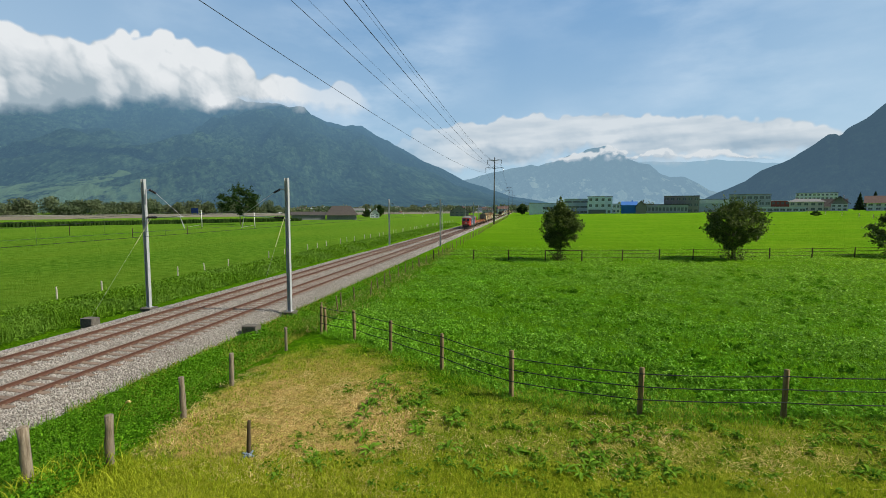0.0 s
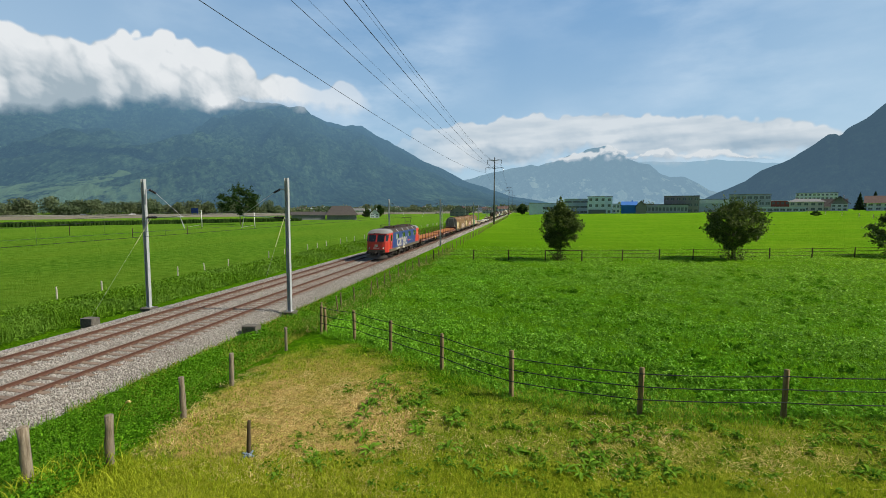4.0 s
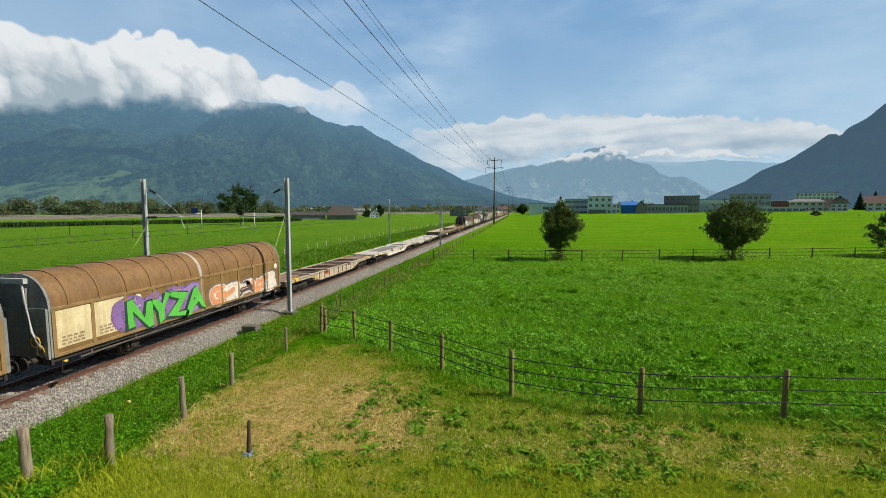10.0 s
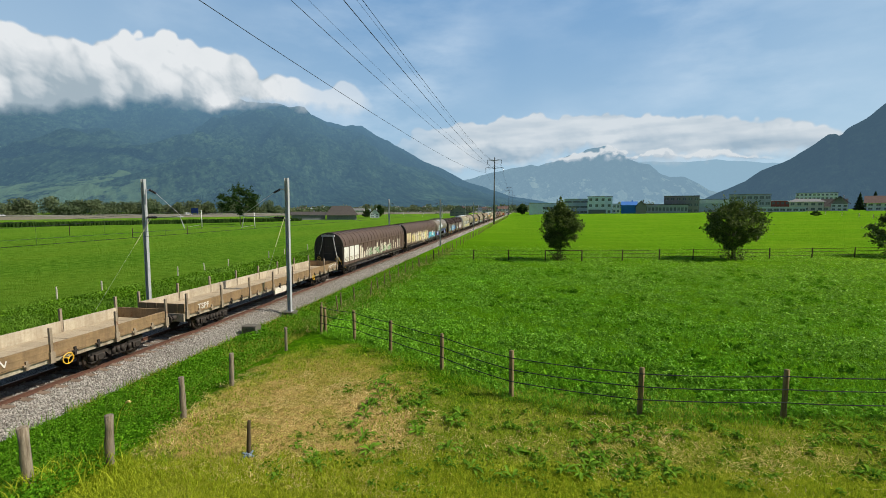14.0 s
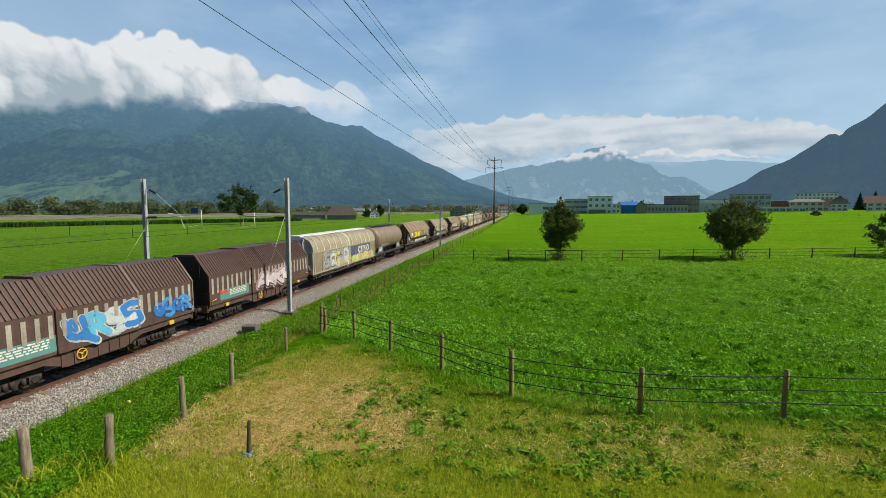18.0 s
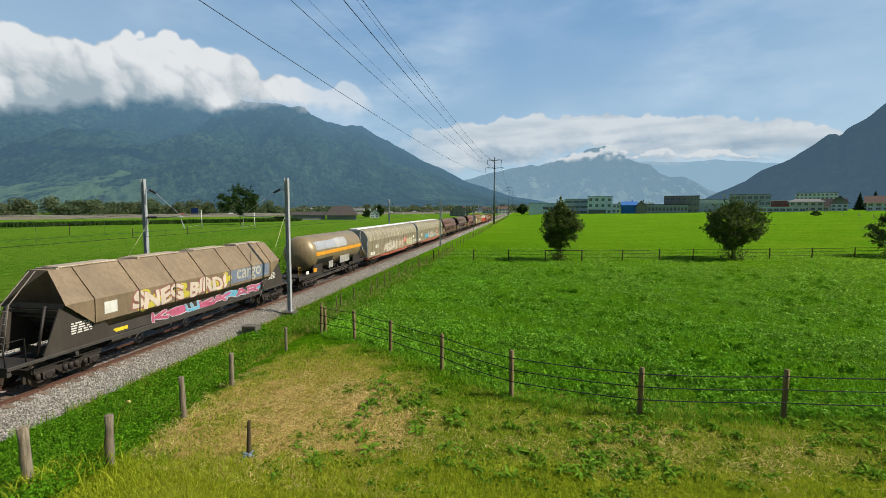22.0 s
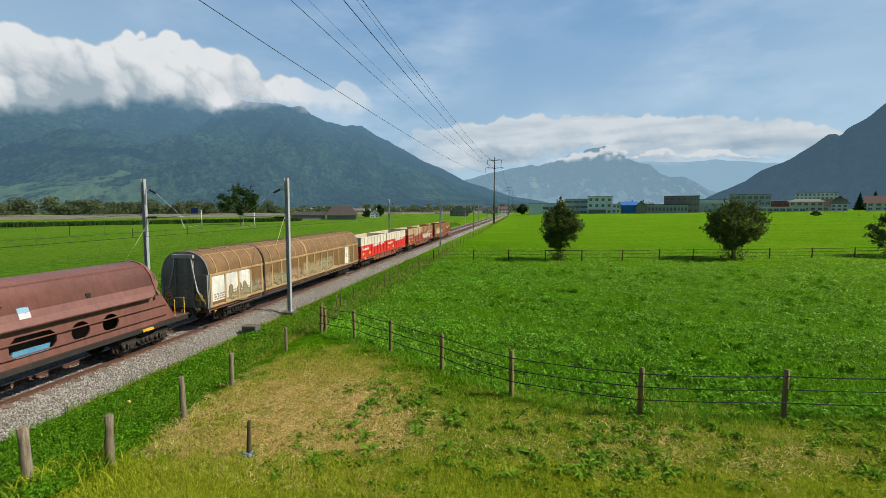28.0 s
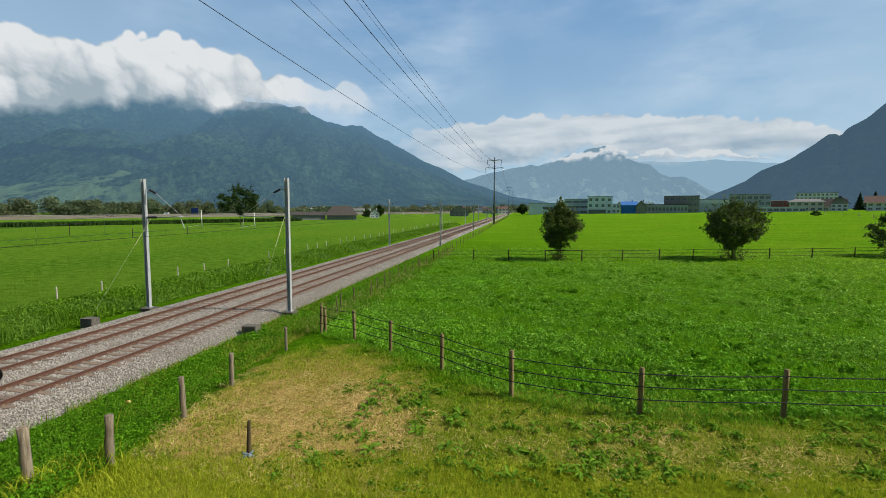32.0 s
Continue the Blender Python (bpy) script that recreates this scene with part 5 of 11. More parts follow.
stuff("verge_straw", blades(r, np.stack([x[k], y[k], ground_z(x[k], y[k])], 1), 0.14, 0.022, 1.1), leaf_mat("yellowing_verge_blade", (0.15, 0.21, 0.018), (0.42, 0.40, 0.06), 0.3), "yellowing short grass of the verge")
x, y = ground_points(r, 5200, -15.4, -11.5, 7, 60)
stuff("verge_blades", blades(r, np.stack([x, y, ground_z(x, y)], 1), 0.42, 0.02, 0.5), tall_leaf, "tall grass blades in the verge")
x = np.concatenate([r.normal(-11.6, 0.25, 160), r.normal(-10.6, 0.4, 90)])
y = np.concatenate([r.normal(8.6, 0.5, 160), r.normal(9.2, 0.3, 90)])
stuff("bright_blades", blades(r, np.stack([x, y, ground_z(x, y)], 1), 0.5, 0.03, 0.7), lawn_leaf, "bright broad grass blades by the old post")
# tall weeds beyond the far track
y = 9.0 * (190 / 9.0) ** r.random(90000)
x = -26.2 - 6.4 * r.random(len(y)) ** 0.8
hgt = 0.75 * smooth(-25.9, -28.2, x) * (1 - 0.55 * smooth(-30.5, -33.2, x)) + 0.12
z = ground_z(x, y) + hgt * r.random(len(x)) ** 0.7
stuff("bank_weeds", leaf_cloud(r, np.stack([x, y, z], 1), 0.085 * np.clip(y / 26, 0.8, 2.5) ** 0.7, 0.0), tall_leaf, "tall green weeds on the bank beyond the track", "weeds")
x = -26.4 - 5.6 * r.random(14000)
y = 9.0 * (150 / 9.0) ** r.random(14000)
stuff("bank_blades", blades(r, np.stack([x, y, ground_z(x, y)], 1), 0.95, 0.035, 0.35), tall_leaf, "tall reeds and grasses on the bank beyond the track")
# mown strip in front
x, y = r.uniform(-13.5, 14.0, 230000), r.uniform(5.5, 14.5, 230000)
w = lane(x, y)
lim = 11.5 - 0.8 * np.clip(-10.45 - x, 0, 2) - 0.30 * np.clip(x + 2.0, 0, 4) + 0.25 * np.sin(2.1 * x + 1.3 * np.sin(3.7 * x)) + r.normal(0, 0.16, len(x))
k = (w > 8.6) & (w < lim)
stuff("mown_strip", blades(r, np.stack([x[k], y[k], ground_z(x[k], y[k])], 1), 0.105, 0.013, 0.8), lawn_leaf, "short yellow-green mown grass along the embankment")
# dry patch: flat straw, green tufts between
x, y = r.uniform(-12, 20, 150000), r.uniform(9.3, 22, 150000)
d = in_dry(x, y) + r.normal(0, 0.16, len(x)) + 0.55 * smooth(13.2, 17.0, y + 0.9 * np.sin(1.3 * x) + r.normal(0, 0.8, len(x))) + 0.45 * (np.sin(3.1 * x + 1.3 * np.sin(2.7 * y)) * np.sin(2.9 * y + 1.2 * np.sin(3.3 * x)) > 0.35)
k = (d < 0.95) & (y < fence_y(x) + 0.3) & (ground_z(x, y) < 0.75)
stuff("dry_straw", blades(r, np.stack([x[k], y[k], ground_z(x[k], y[k]) + 0.012], 1), 0.055, 0.016, 4.2), straw_leaf, "flat dry straw left from mowing")
x, y = r.uniform(-11.5, 24, 90000), r.uniform(9.2, 20, 90000)
d = in_dry(x, y)
mot = np.sin(2.3 * x + 1.7 * np.sin(1.9 * y)) * np.sin(2.1 * y + 1.4 * np.sin(2.6 * x + 1.0)) + 0.6 * np.sin(5.1 * x + 2.0 * np.sin(4.3 * y))
k = (y < fence_y(x) + 0.2) & (r.random(len(x)) < np.clip((d - 0.38) * 1.6 + 0.42 * (mot > 0.40) + 0.14 * smooth(13.5, 16.5, y), 0.04, 1.0) * np.where(mot < -0.35, 0.45, 1.0)) & (x > -10.6)
stuff("rough_grass", blades(r, np.stack([x[k], y[k], ground_z(x[k], y[k])], 1), 0.12, 0.017, 0.9), leaf_mat("rough_grass_blade", (0.130, 0.240, 0.010), (0.43, 0.52, 0.04), 0.35), "rough short grass inside the fence corner")
def rosettes(r, cx, cy, per, length, width):
    """Docks: long folded leaves that rise and droop round each centre."""
    n = len(cx) * per
    X0, Y0 = np.repeat(cx, per) + r.normal(0, 0.05, n), np.repeat(cy, per) + r.normal(0, 0.05, n)
    q = np.repeat(r.uniform(0.55, 1.25, len(cx)), per) * r.uniform(0.6, 1.15, n)
    L, W, a = length * q, width * q, r.uniform(0, 2 * np.pi, n)
    up = r.uniform(0.25, 0.9, n)
    out, sd = np.stack([np.cos(a), np.sin(a), 0 * a], 1), np.stack([-np.sin(a), np.cos(a), 0 * a], 1)
    base = np.stack([X0, Y0, ground_z(X0, Y0) + 0.01], 1)
    rows = []
    for t, wd in ((0.0, 0.25), (0.35, 0.9), (0.7, 1.0), (1.0, 0.12)):
        p = base + out * (L * t)[:, None]
        p[:, 2] += L * up * (1.6 * t - 1.25 * t * t)
        lift = np.zeros((n, 3))
        lift[:, 2] = 0.25 * W * wd
        rows += [p + sd * (W * wd / 2)[:, None] + lift, p, p - sd * (W * wd / 2)[:, None] + lift]
    V = np.stack(rows, 1)
    i = np.arange(n)[:, None] * 12
    quads = np.array([[3 * k + b, 3 * k + b + 1, 3 * k + b + 4, 3 * k + b + 3] for k in range(3) for b in range(2)]).ravel()
    return V.reshape(-1, 3), (i + quads[None]).ravel(), np.full(n * 6, 4)


cx, cy = r.uniform(-5.5, 22, 520), r.uniform(9.8, 16.5, 520)
k = (cy < fence_y(cx) - 0.1) & (lane(cx, cy) > 10.4) & (np.sin(0.9 * cx + 1.7 * np.sin(0.8 * cy)) + r.normal(0, 0.8, len(cx)) > -0.2)
stuff("dock_rosettes", rosettes(r, cx[k], cy[k], 11, 0.31, 0.068), broad_leaf, "long-leaved docks on the mown ground", "weeds")
cx, cy = r.uniform(-6.5, 22, 300), r.uniform(9.6, 16, 300)
k = cy < fence_y(cx)
cx, cy = cx[k], cy[k]
big = np.repeat(r.uniform(0.05, 0.22, len(cx)), 22)
px, py = np.repeat(cx, 22) + r.normal(0, 1, len(cx) * 22) * big, np.repeat(cy, 22) + r.normal(0, 0.8, len(cx) * 22) * big
stuff("broad_weeds", leaf_cloud(r, np.stack([px, py, ground_z(px, py) + 0.03 + 0.10 * r.random(len(px))], 1), 0.055, 0.25), broad_leaf, "small broad-leaved weeds on the mown ground", "weeds")
# dry stalks along the trackside fence and the fence foot
x, y = r.normal(-11.9, 0.5, 7000), 22.5 * (75 / 22.5) ** r.random(7000)
stuff("fence_weeds", blades(r, np.stack([x - 0.1, y + 0.2, ground_z(x, y)], 1), 0.5, 0.03, 0.6), tall_leaf, "green and brown weeds along the trackside fence", "weeds")
k = r.random(7000) < 0.34
x, y = x[k], y[k]
stuff("dry_stalks", blades(r, np.stack([x, y, ground_z(x, y)], 1), 0.45, 0.022, 0.8), straw_leaf, "dry stalks along the trackside fence")
x = r.uniform(-10.5, 24, 7000)
y = fence_y(x) + r.normal(-0.1, 0.22, len(x))
stuff("fence_foot_grass", blades(r, np.stack([x, y, ground_z(x, y)], 1), 0.17, 0.016, 0.7), grass_leaf, "longer grass along the fence")
# maize strip before the motorway
t = r.random(9000)
x, y = -196 + 78 * t + r.uniform(-5, 5, 9000) - 6, 118 + 112 * t + r.uniform(-4, 4, 9000)
stuff("maize_strip", blades(r, np.stack([x, y, 0 * x], 1), 1.7, 0.4, 0.35), maize_leaf, "dark strip of maize before the motorway", "crop")

# one tall flowering stalk in the verge
st = thing("grass_stalk", (-11.76, 10.84, gz1(-11.76, 10.84)), "tall pale grass stalk with a drooping seed head in the verge", "plant")
bm = bmesh.new()
tube(bm, [(0, 0, 0), (0.10, 0.02, 0.5), (0.25, 0.04, 0.95), (0.42, 0.06, 1.18)], 0.012, 6)
part("stem", bm, lawn_leaf, st, "thin pale green stem")
bm = bmesh.new()
tube(bm, [(0.42, 0.06, 1.18), (0.50, 0.07, 1.23), (0.56, 0.07, 1.20)], 0.032, 7)
part("seed_head", bm, straw_leaf, st, "straw-coloured seed head")


# ---- buildings, road, vehicles ----
def wall_mat(name, col):
    return paint(name, col, tuple(v * 0.6 for v in col), 0.4, 0.8, True, 0, 0, 0.3)


dark_glass, dnt, db = nodes_of("window_glass")
# lighter and bluer than plain glass: distance haze put into the colour
db.inputs["Base Color"].default_value = (0.12, 0.155, 0.185, 1)
db.inputs["Roughness"].default_value = 0.15
roof_grey = wall_mat("grey_flat_roof", (0.20, 0.20, 0.20))
roof_brown = rough_mat("brown_tile_roof", (0.046, 0.039, 0.035), (0.078, 0.066, 0.058), 0.8, 0.85, 0.4, 0.05)
roof_red = rough_mat("red_tile_roof", (0.105, 0.060, 0.050), (0.15, 0.088, 0.072), 0.8, 0.85, 0.4, 0.05)


def building(name, x, y, z, wide, high, az, wall, label, depth=12.0, roof="flat", roof_mat=None, floors=2, bays=6, win=(0.55, 0.5), trim=None, band=None, turn=0.0, gable=0.0, eave=0.5, wins=True, category="building"):
    """A house seen from the meadow: walls with inset windows, roof, eaves. az: degrees from the track's line at which it stands."""
    b = thing(name, (x, y, z), label, category, rz=radians(-az + turn))
    w2, z0 = wide / 2, -1.5
    wall_h = high - gable
    fw, fh = wide / bays, wall_h / floors
    bm = bmesh.new()
    box(bm, -w2, w2, 0.4, depth, z0, wall_h)
    part("wall", bm, wall, b, "plain outer walls")
    for i in range(bays + 1):
        q = fw * (1 - win[0]) / 2
        bm = bmesh.new()
        box(bm, max(-w2, -w2 + i * fw - q), min(w2, -w2 + i * fw + q), 0, 0.4, z0, wall_h)
        part("wall_pier", bm, wall, b)
    for j in range(floors + 1):
        q = fh * (1 - win[1]) / 2
        bm = bmesh.new()
        box(bm, -w2, w2, 0.02, 0.4, max(z0, j * fh - q) if j else z0, min(wall_h, j * fh + q))
        part("wall_band", bm, wall, b)
    if wins:
        for i in range(bays):
            for j in range(floors):
                cx, cz = -w2 + (i + 0.5) * fw, (j + 0.5) * fh
                a, c = fw * win[0] / 2, fh * win[1] / 2
                bm = bmesh.new()
                box(bm, cx - a - 0.02, cx + a + 0.02, 0.25, 0.39, cz - c - 0.02, cz + c + 0.02)
                wn_ = part("window", bm, dark_glass, b, "dark window")
                bm = bmesh.new()
                box(bm, cx - a, cx + a, 0.06, 0.2, cz - c - 0.06, cz - c + 0.04)
                box(bm, cx - 0.04, cx + 0.04, 0.18, 0.26, cz - c, cz + c)
                part("window_sill", bm, trim or wall, wn_)
    if roof == "flat":
        bm = bmesh.new()
        box(bm, -w2 - 0.2, w2 + 0.2, -0.2, depth + 0.2, wall_h, wall_h + 0.35)
        part("roof", bm, roof_mat or roof_grey, b, "flat roof edge")
    else:
        bm = bmesh.new()
        e = eave
        if roof == "front":
            ring = [(-w2 - e, wall_h - 0.2), (0, high), (w2 + e, wall_h - 0.2), (w2 + e, wall_h + 0.1), (0, high + 0.35), (-w2 - e, wall_h + 0.1)]
            prism(bm, ring, -e, depth + e)
            bm2 = bmesh.new()
            prism(bm2, [(-w2, wall_h - 0.05), (w2, wall_h - 0.05), (0, high - 0.02)], 0.1, depth - 0.1)
            part("gable_wall", bm2, trim or wall, b)
        else:
            yd = depth
            hip = 0.25 * wide if roof == "hip" else 0.0
            low = [(-w2 - e, -e, wall_h - 0.1), (w2 + e, -e, wall_h - 0.1), (w2 + e, yd + e, wall_h - 0.1), (-w2 - e, yd + e, wall_h - 0.1)]
            ridge = [(-w2 - e + hip, yd / 2, high), (w2 + e - hip, yd / 2, high)]
            L_ = [bm.verts.new(p) for p in low]
            R_ = [bm.verts.new(p) for p in ridge]
            bm.faces.new((L_[0], L_[1], R_[1], R_[0]))
            bm.faces.new((L_[2], L_[3], R_[0], R_[1]))
            bm.faces.new((L_[1], L_[2], R_[1]))
            bm.faces.new((L_[3], L_[0], R_[0]))
            bm.faces.new((L_[3], L_[2], L_[1], L_[0]))
        rf = part("roof", bm, roof_mat or roof_brown, b, "pitched roof")
        bm = bmesh.new()
        box(bm, w2 * 0.3, w2 * 0.3 + 0.8, depth * 0.5, depth * 0.5 + 0.8, high - 1.0, high + 0.8)
        part("chimney", bm, wall, rf)
    if band:
        bm = bmesh.new()
        box(bm, -w2 - 0.05, w2 + 0.05, -0.08, 0.0, wall_h * band[0], wall_h * band[1])
        part("facade_band", bm, band[2], b, "facade band")
    return b


# Wall colours are paled and blued: distance haze is put into the base colour.
pale_wall = wall_mat("hazed_pale_cladding", (0.66, 0.78, 0.92))
grey_wall = wall_mat("hazed_concrete_wall", (0.50, 0.60, 0.72))
dark_wall2 = wall_mat("hazed_dark_wall", (0.34, 0.40, 0.48))
brown_wall2 = wall_mat("hazed_timber_wall", (0.24, 0.25, 0.27))
white_wall = wall_mat("hazed_white_plaster", (0.72, 0.78, 0.84))
cream_wall = wall_mat("hazed_cream_plaster", (0.60, 0.62, 0.62))
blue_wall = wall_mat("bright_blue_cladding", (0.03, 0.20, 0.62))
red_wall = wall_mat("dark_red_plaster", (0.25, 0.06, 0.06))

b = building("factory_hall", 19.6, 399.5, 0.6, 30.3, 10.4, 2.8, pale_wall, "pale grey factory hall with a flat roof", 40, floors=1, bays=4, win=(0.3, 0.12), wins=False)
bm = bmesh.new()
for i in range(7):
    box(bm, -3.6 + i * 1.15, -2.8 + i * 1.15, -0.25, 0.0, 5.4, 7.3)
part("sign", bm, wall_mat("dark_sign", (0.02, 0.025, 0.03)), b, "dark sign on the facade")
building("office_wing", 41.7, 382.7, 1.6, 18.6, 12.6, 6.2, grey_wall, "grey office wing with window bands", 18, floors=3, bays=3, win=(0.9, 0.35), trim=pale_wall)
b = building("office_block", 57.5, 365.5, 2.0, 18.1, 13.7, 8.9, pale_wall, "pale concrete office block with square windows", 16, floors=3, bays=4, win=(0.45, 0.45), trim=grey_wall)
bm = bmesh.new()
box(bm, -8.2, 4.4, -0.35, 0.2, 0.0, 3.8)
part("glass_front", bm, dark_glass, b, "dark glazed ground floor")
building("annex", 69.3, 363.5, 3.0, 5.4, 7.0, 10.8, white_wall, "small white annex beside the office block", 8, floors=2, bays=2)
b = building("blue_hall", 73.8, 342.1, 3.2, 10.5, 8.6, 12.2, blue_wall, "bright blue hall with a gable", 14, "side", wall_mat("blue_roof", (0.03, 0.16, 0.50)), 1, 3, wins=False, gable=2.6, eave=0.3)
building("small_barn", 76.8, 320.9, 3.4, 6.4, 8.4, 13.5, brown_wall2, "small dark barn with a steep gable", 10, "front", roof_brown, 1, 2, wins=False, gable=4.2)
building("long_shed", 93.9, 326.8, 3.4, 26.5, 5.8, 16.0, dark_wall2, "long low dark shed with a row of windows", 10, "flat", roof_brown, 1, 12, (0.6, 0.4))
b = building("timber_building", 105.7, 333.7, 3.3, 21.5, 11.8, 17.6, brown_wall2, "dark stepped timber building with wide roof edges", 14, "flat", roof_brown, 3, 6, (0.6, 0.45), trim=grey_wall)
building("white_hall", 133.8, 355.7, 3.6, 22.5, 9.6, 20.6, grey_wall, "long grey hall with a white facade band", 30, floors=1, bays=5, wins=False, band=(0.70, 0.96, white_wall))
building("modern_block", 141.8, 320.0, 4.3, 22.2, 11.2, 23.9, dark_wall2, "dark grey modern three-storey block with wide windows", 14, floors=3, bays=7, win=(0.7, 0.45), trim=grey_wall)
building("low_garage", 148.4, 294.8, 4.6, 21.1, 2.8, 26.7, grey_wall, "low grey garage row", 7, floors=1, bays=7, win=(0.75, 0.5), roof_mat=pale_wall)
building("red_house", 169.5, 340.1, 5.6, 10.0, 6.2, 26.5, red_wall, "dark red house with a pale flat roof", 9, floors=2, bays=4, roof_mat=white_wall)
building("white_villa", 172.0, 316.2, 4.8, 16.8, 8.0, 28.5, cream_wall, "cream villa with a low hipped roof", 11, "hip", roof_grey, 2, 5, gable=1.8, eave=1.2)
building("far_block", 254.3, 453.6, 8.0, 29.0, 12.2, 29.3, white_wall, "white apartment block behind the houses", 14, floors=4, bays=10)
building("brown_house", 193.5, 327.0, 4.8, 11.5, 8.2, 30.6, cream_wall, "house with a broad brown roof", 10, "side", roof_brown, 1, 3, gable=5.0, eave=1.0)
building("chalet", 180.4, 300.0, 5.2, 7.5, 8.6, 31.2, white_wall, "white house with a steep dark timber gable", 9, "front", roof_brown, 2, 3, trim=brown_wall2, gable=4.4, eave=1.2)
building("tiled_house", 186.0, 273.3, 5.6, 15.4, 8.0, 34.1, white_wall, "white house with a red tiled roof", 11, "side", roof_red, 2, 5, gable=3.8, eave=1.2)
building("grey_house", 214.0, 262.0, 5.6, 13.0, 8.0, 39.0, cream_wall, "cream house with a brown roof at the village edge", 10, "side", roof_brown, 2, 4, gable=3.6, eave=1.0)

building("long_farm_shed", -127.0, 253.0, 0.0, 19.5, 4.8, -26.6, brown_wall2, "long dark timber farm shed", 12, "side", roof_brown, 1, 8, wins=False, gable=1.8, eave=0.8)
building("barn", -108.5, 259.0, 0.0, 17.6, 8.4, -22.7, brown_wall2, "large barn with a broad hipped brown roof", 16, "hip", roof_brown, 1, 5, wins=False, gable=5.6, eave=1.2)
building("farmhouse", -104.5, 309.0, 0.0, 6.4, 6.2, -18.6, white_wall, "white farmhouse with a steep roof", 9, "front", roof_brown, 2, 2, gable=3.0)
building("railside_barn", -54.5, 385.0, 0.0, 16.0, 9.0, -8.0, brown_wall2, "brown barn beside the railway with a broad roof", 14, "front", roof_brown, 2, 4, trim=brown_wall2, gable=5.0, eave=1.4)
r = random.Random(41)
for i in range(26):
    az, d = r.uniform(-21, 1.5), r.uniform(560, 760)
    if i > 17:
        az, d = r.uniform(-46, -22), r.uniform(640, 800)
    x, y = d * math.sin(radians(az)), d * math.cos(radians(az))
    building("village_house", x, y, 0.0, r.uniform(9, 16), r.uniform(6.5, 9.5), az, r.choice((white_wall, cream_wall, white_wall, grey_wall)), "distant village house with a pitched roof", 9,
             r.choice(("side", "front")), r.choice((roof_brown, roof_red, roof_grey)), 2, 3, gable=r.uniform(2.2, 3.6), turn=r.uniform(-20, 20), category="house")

# motorway on a low bank
road_mat = rough_mat("pale_motorway", (0.13, 0.118, 0.085), (0.185, 0.165, 0.12), 0.4, 0.85, 0.2, 0.01)
ROAD_A, ROAD_D = Vector((-418.0, 40.0, 1.6)), Vector((68.0, 123.0, 0.0)).normalized()
side_v = Vector((ROAD_D.y, -ROAD_D.x, 0))
bm = bmesh.new()
rows = []
for off, z in ((16, 0.0), (11.5, 1.45), (11, 1.6), (-11, 1.6), (-16, 0.0)):
    rows.append([ROAD_A + ROAD_D * t + side_v * off + Vector((0, 0, z - 1.6)) for t in (-600, 0, 300, 520, 900)])
ribbon(bm, rows)
mw = tagged(part("motorway", bm, road_mat), "pale motorway on a low bank", "road", kind="structure")
bm = bmesh.new()
for off in (11.2, 0.0, -11.2):
    a, b = ROAD_A + ROAD_D * -600 + side_v * off, ROAD_A + ROAD_D * 900 + side_v * off
    n = side_v * 0.06
    for z0, z1 in ((0.52, 0.70),):
        v = [bm.verts.new(p + Vector((0, 0, z))) for p in (a - n, a + n, b + n, b - n) for z in (z0, z1)]
        for q in ((0, 1, 3, 2), (2, 3, 5, 4), (4, 5, 7, 6), (6, 7, 1, 0), (1, 7, 5, 3)):
            bm.faces.new([v[i] for i in q])
part("guard_rail", bm, wall_mat("dull_guard_rail", (0.27, 0.265, 0.24)), mw, "steel guard rails")
bm = bmesh.new()
p = ROAD_A + ROAD_D * 330 + side_v * -13
box(bm, p.x - 3.2, p.x + 3.2, p.y - 0.1, p.y + 0.1, 3.0, 7.0)
for s in (-2.4, 2.4):
    box(bm, p.x + s - 0.12, p.x + s + 0.12, p.y + 0.1, p.y + 0.3, -0.2, 6.5)
tagged(part("road_sign", bm, wall_mat("blue_sign", (0.02, 0.06, 0.28))), "large blue motorway sign on posts", "sign")

car_glass = dark_glass
tyre = paint("tyre_rubber", (0.02, 0.02, 0.02), (0.05, 0.045, 0.04), 0.4, 0.9, False)


def build_car(col, van=False):
    c = thing("car", (0, 0, 0), ("white delivery van" if van else "small passenger car") + " driving on the motorway", "car", "cars on the motorway")
    m = flat_mat("car_paint", col, 0.3)
    bm = bmesh.new()
    h = 2.1 if van else 1.42
    plate(bm, [(-2.15, 0.35), (-2.2, 0.75), (-1.9, 0.92), (-1.0, 1.0), (-0.5, h), (1.5, h), (2.1, 1.0 if not van else h), (2.2, 0.8), (2.15, 0.35)], -0.85, 0.85)
    part("body", bm, m, c)
    bm = bmesh.new()
    for x in (-0.86, 0.86):
        plate(bm, [(-0.85, 1.02), (-0.45, h - 0.1), (1.4, h - 0.1), (1.75, 1.02)], x - 0.008, x + 0.008)
    part("side_glass", bm, car_glass, c)
    for x in (-0.78, 0.78):
        for y in (-1.35, 1.35):
            bm = bmesh.new()
            cyl(bm, (x - 0.1, y, 0.32), (x + 0.1, y, 0.32), 0.32, 12)
            part("wheel", bm, tyre, c)
    return c


CARS = []
r = random.Random(9)
cols = ((0.75, 0.75, 0.74), (0.12, 0.12, 0.13), (0.70, 0.71, 0.72), (0.05, 0.06, 0.10), (0.72, 0.72, 0.70), (0.40, 0.05, 0.04), (0.60, 0.61, 0.63), (0.75, 0.75, 0.73))
for i in range(14):
    CARS.append((build_car(cols[i % len(cols)], i % 5 == 2), 1 if i % 2 else -1, -420.0 + 105.0 * i + r.uniform(-30, 30), r.uniform(27, 32)))


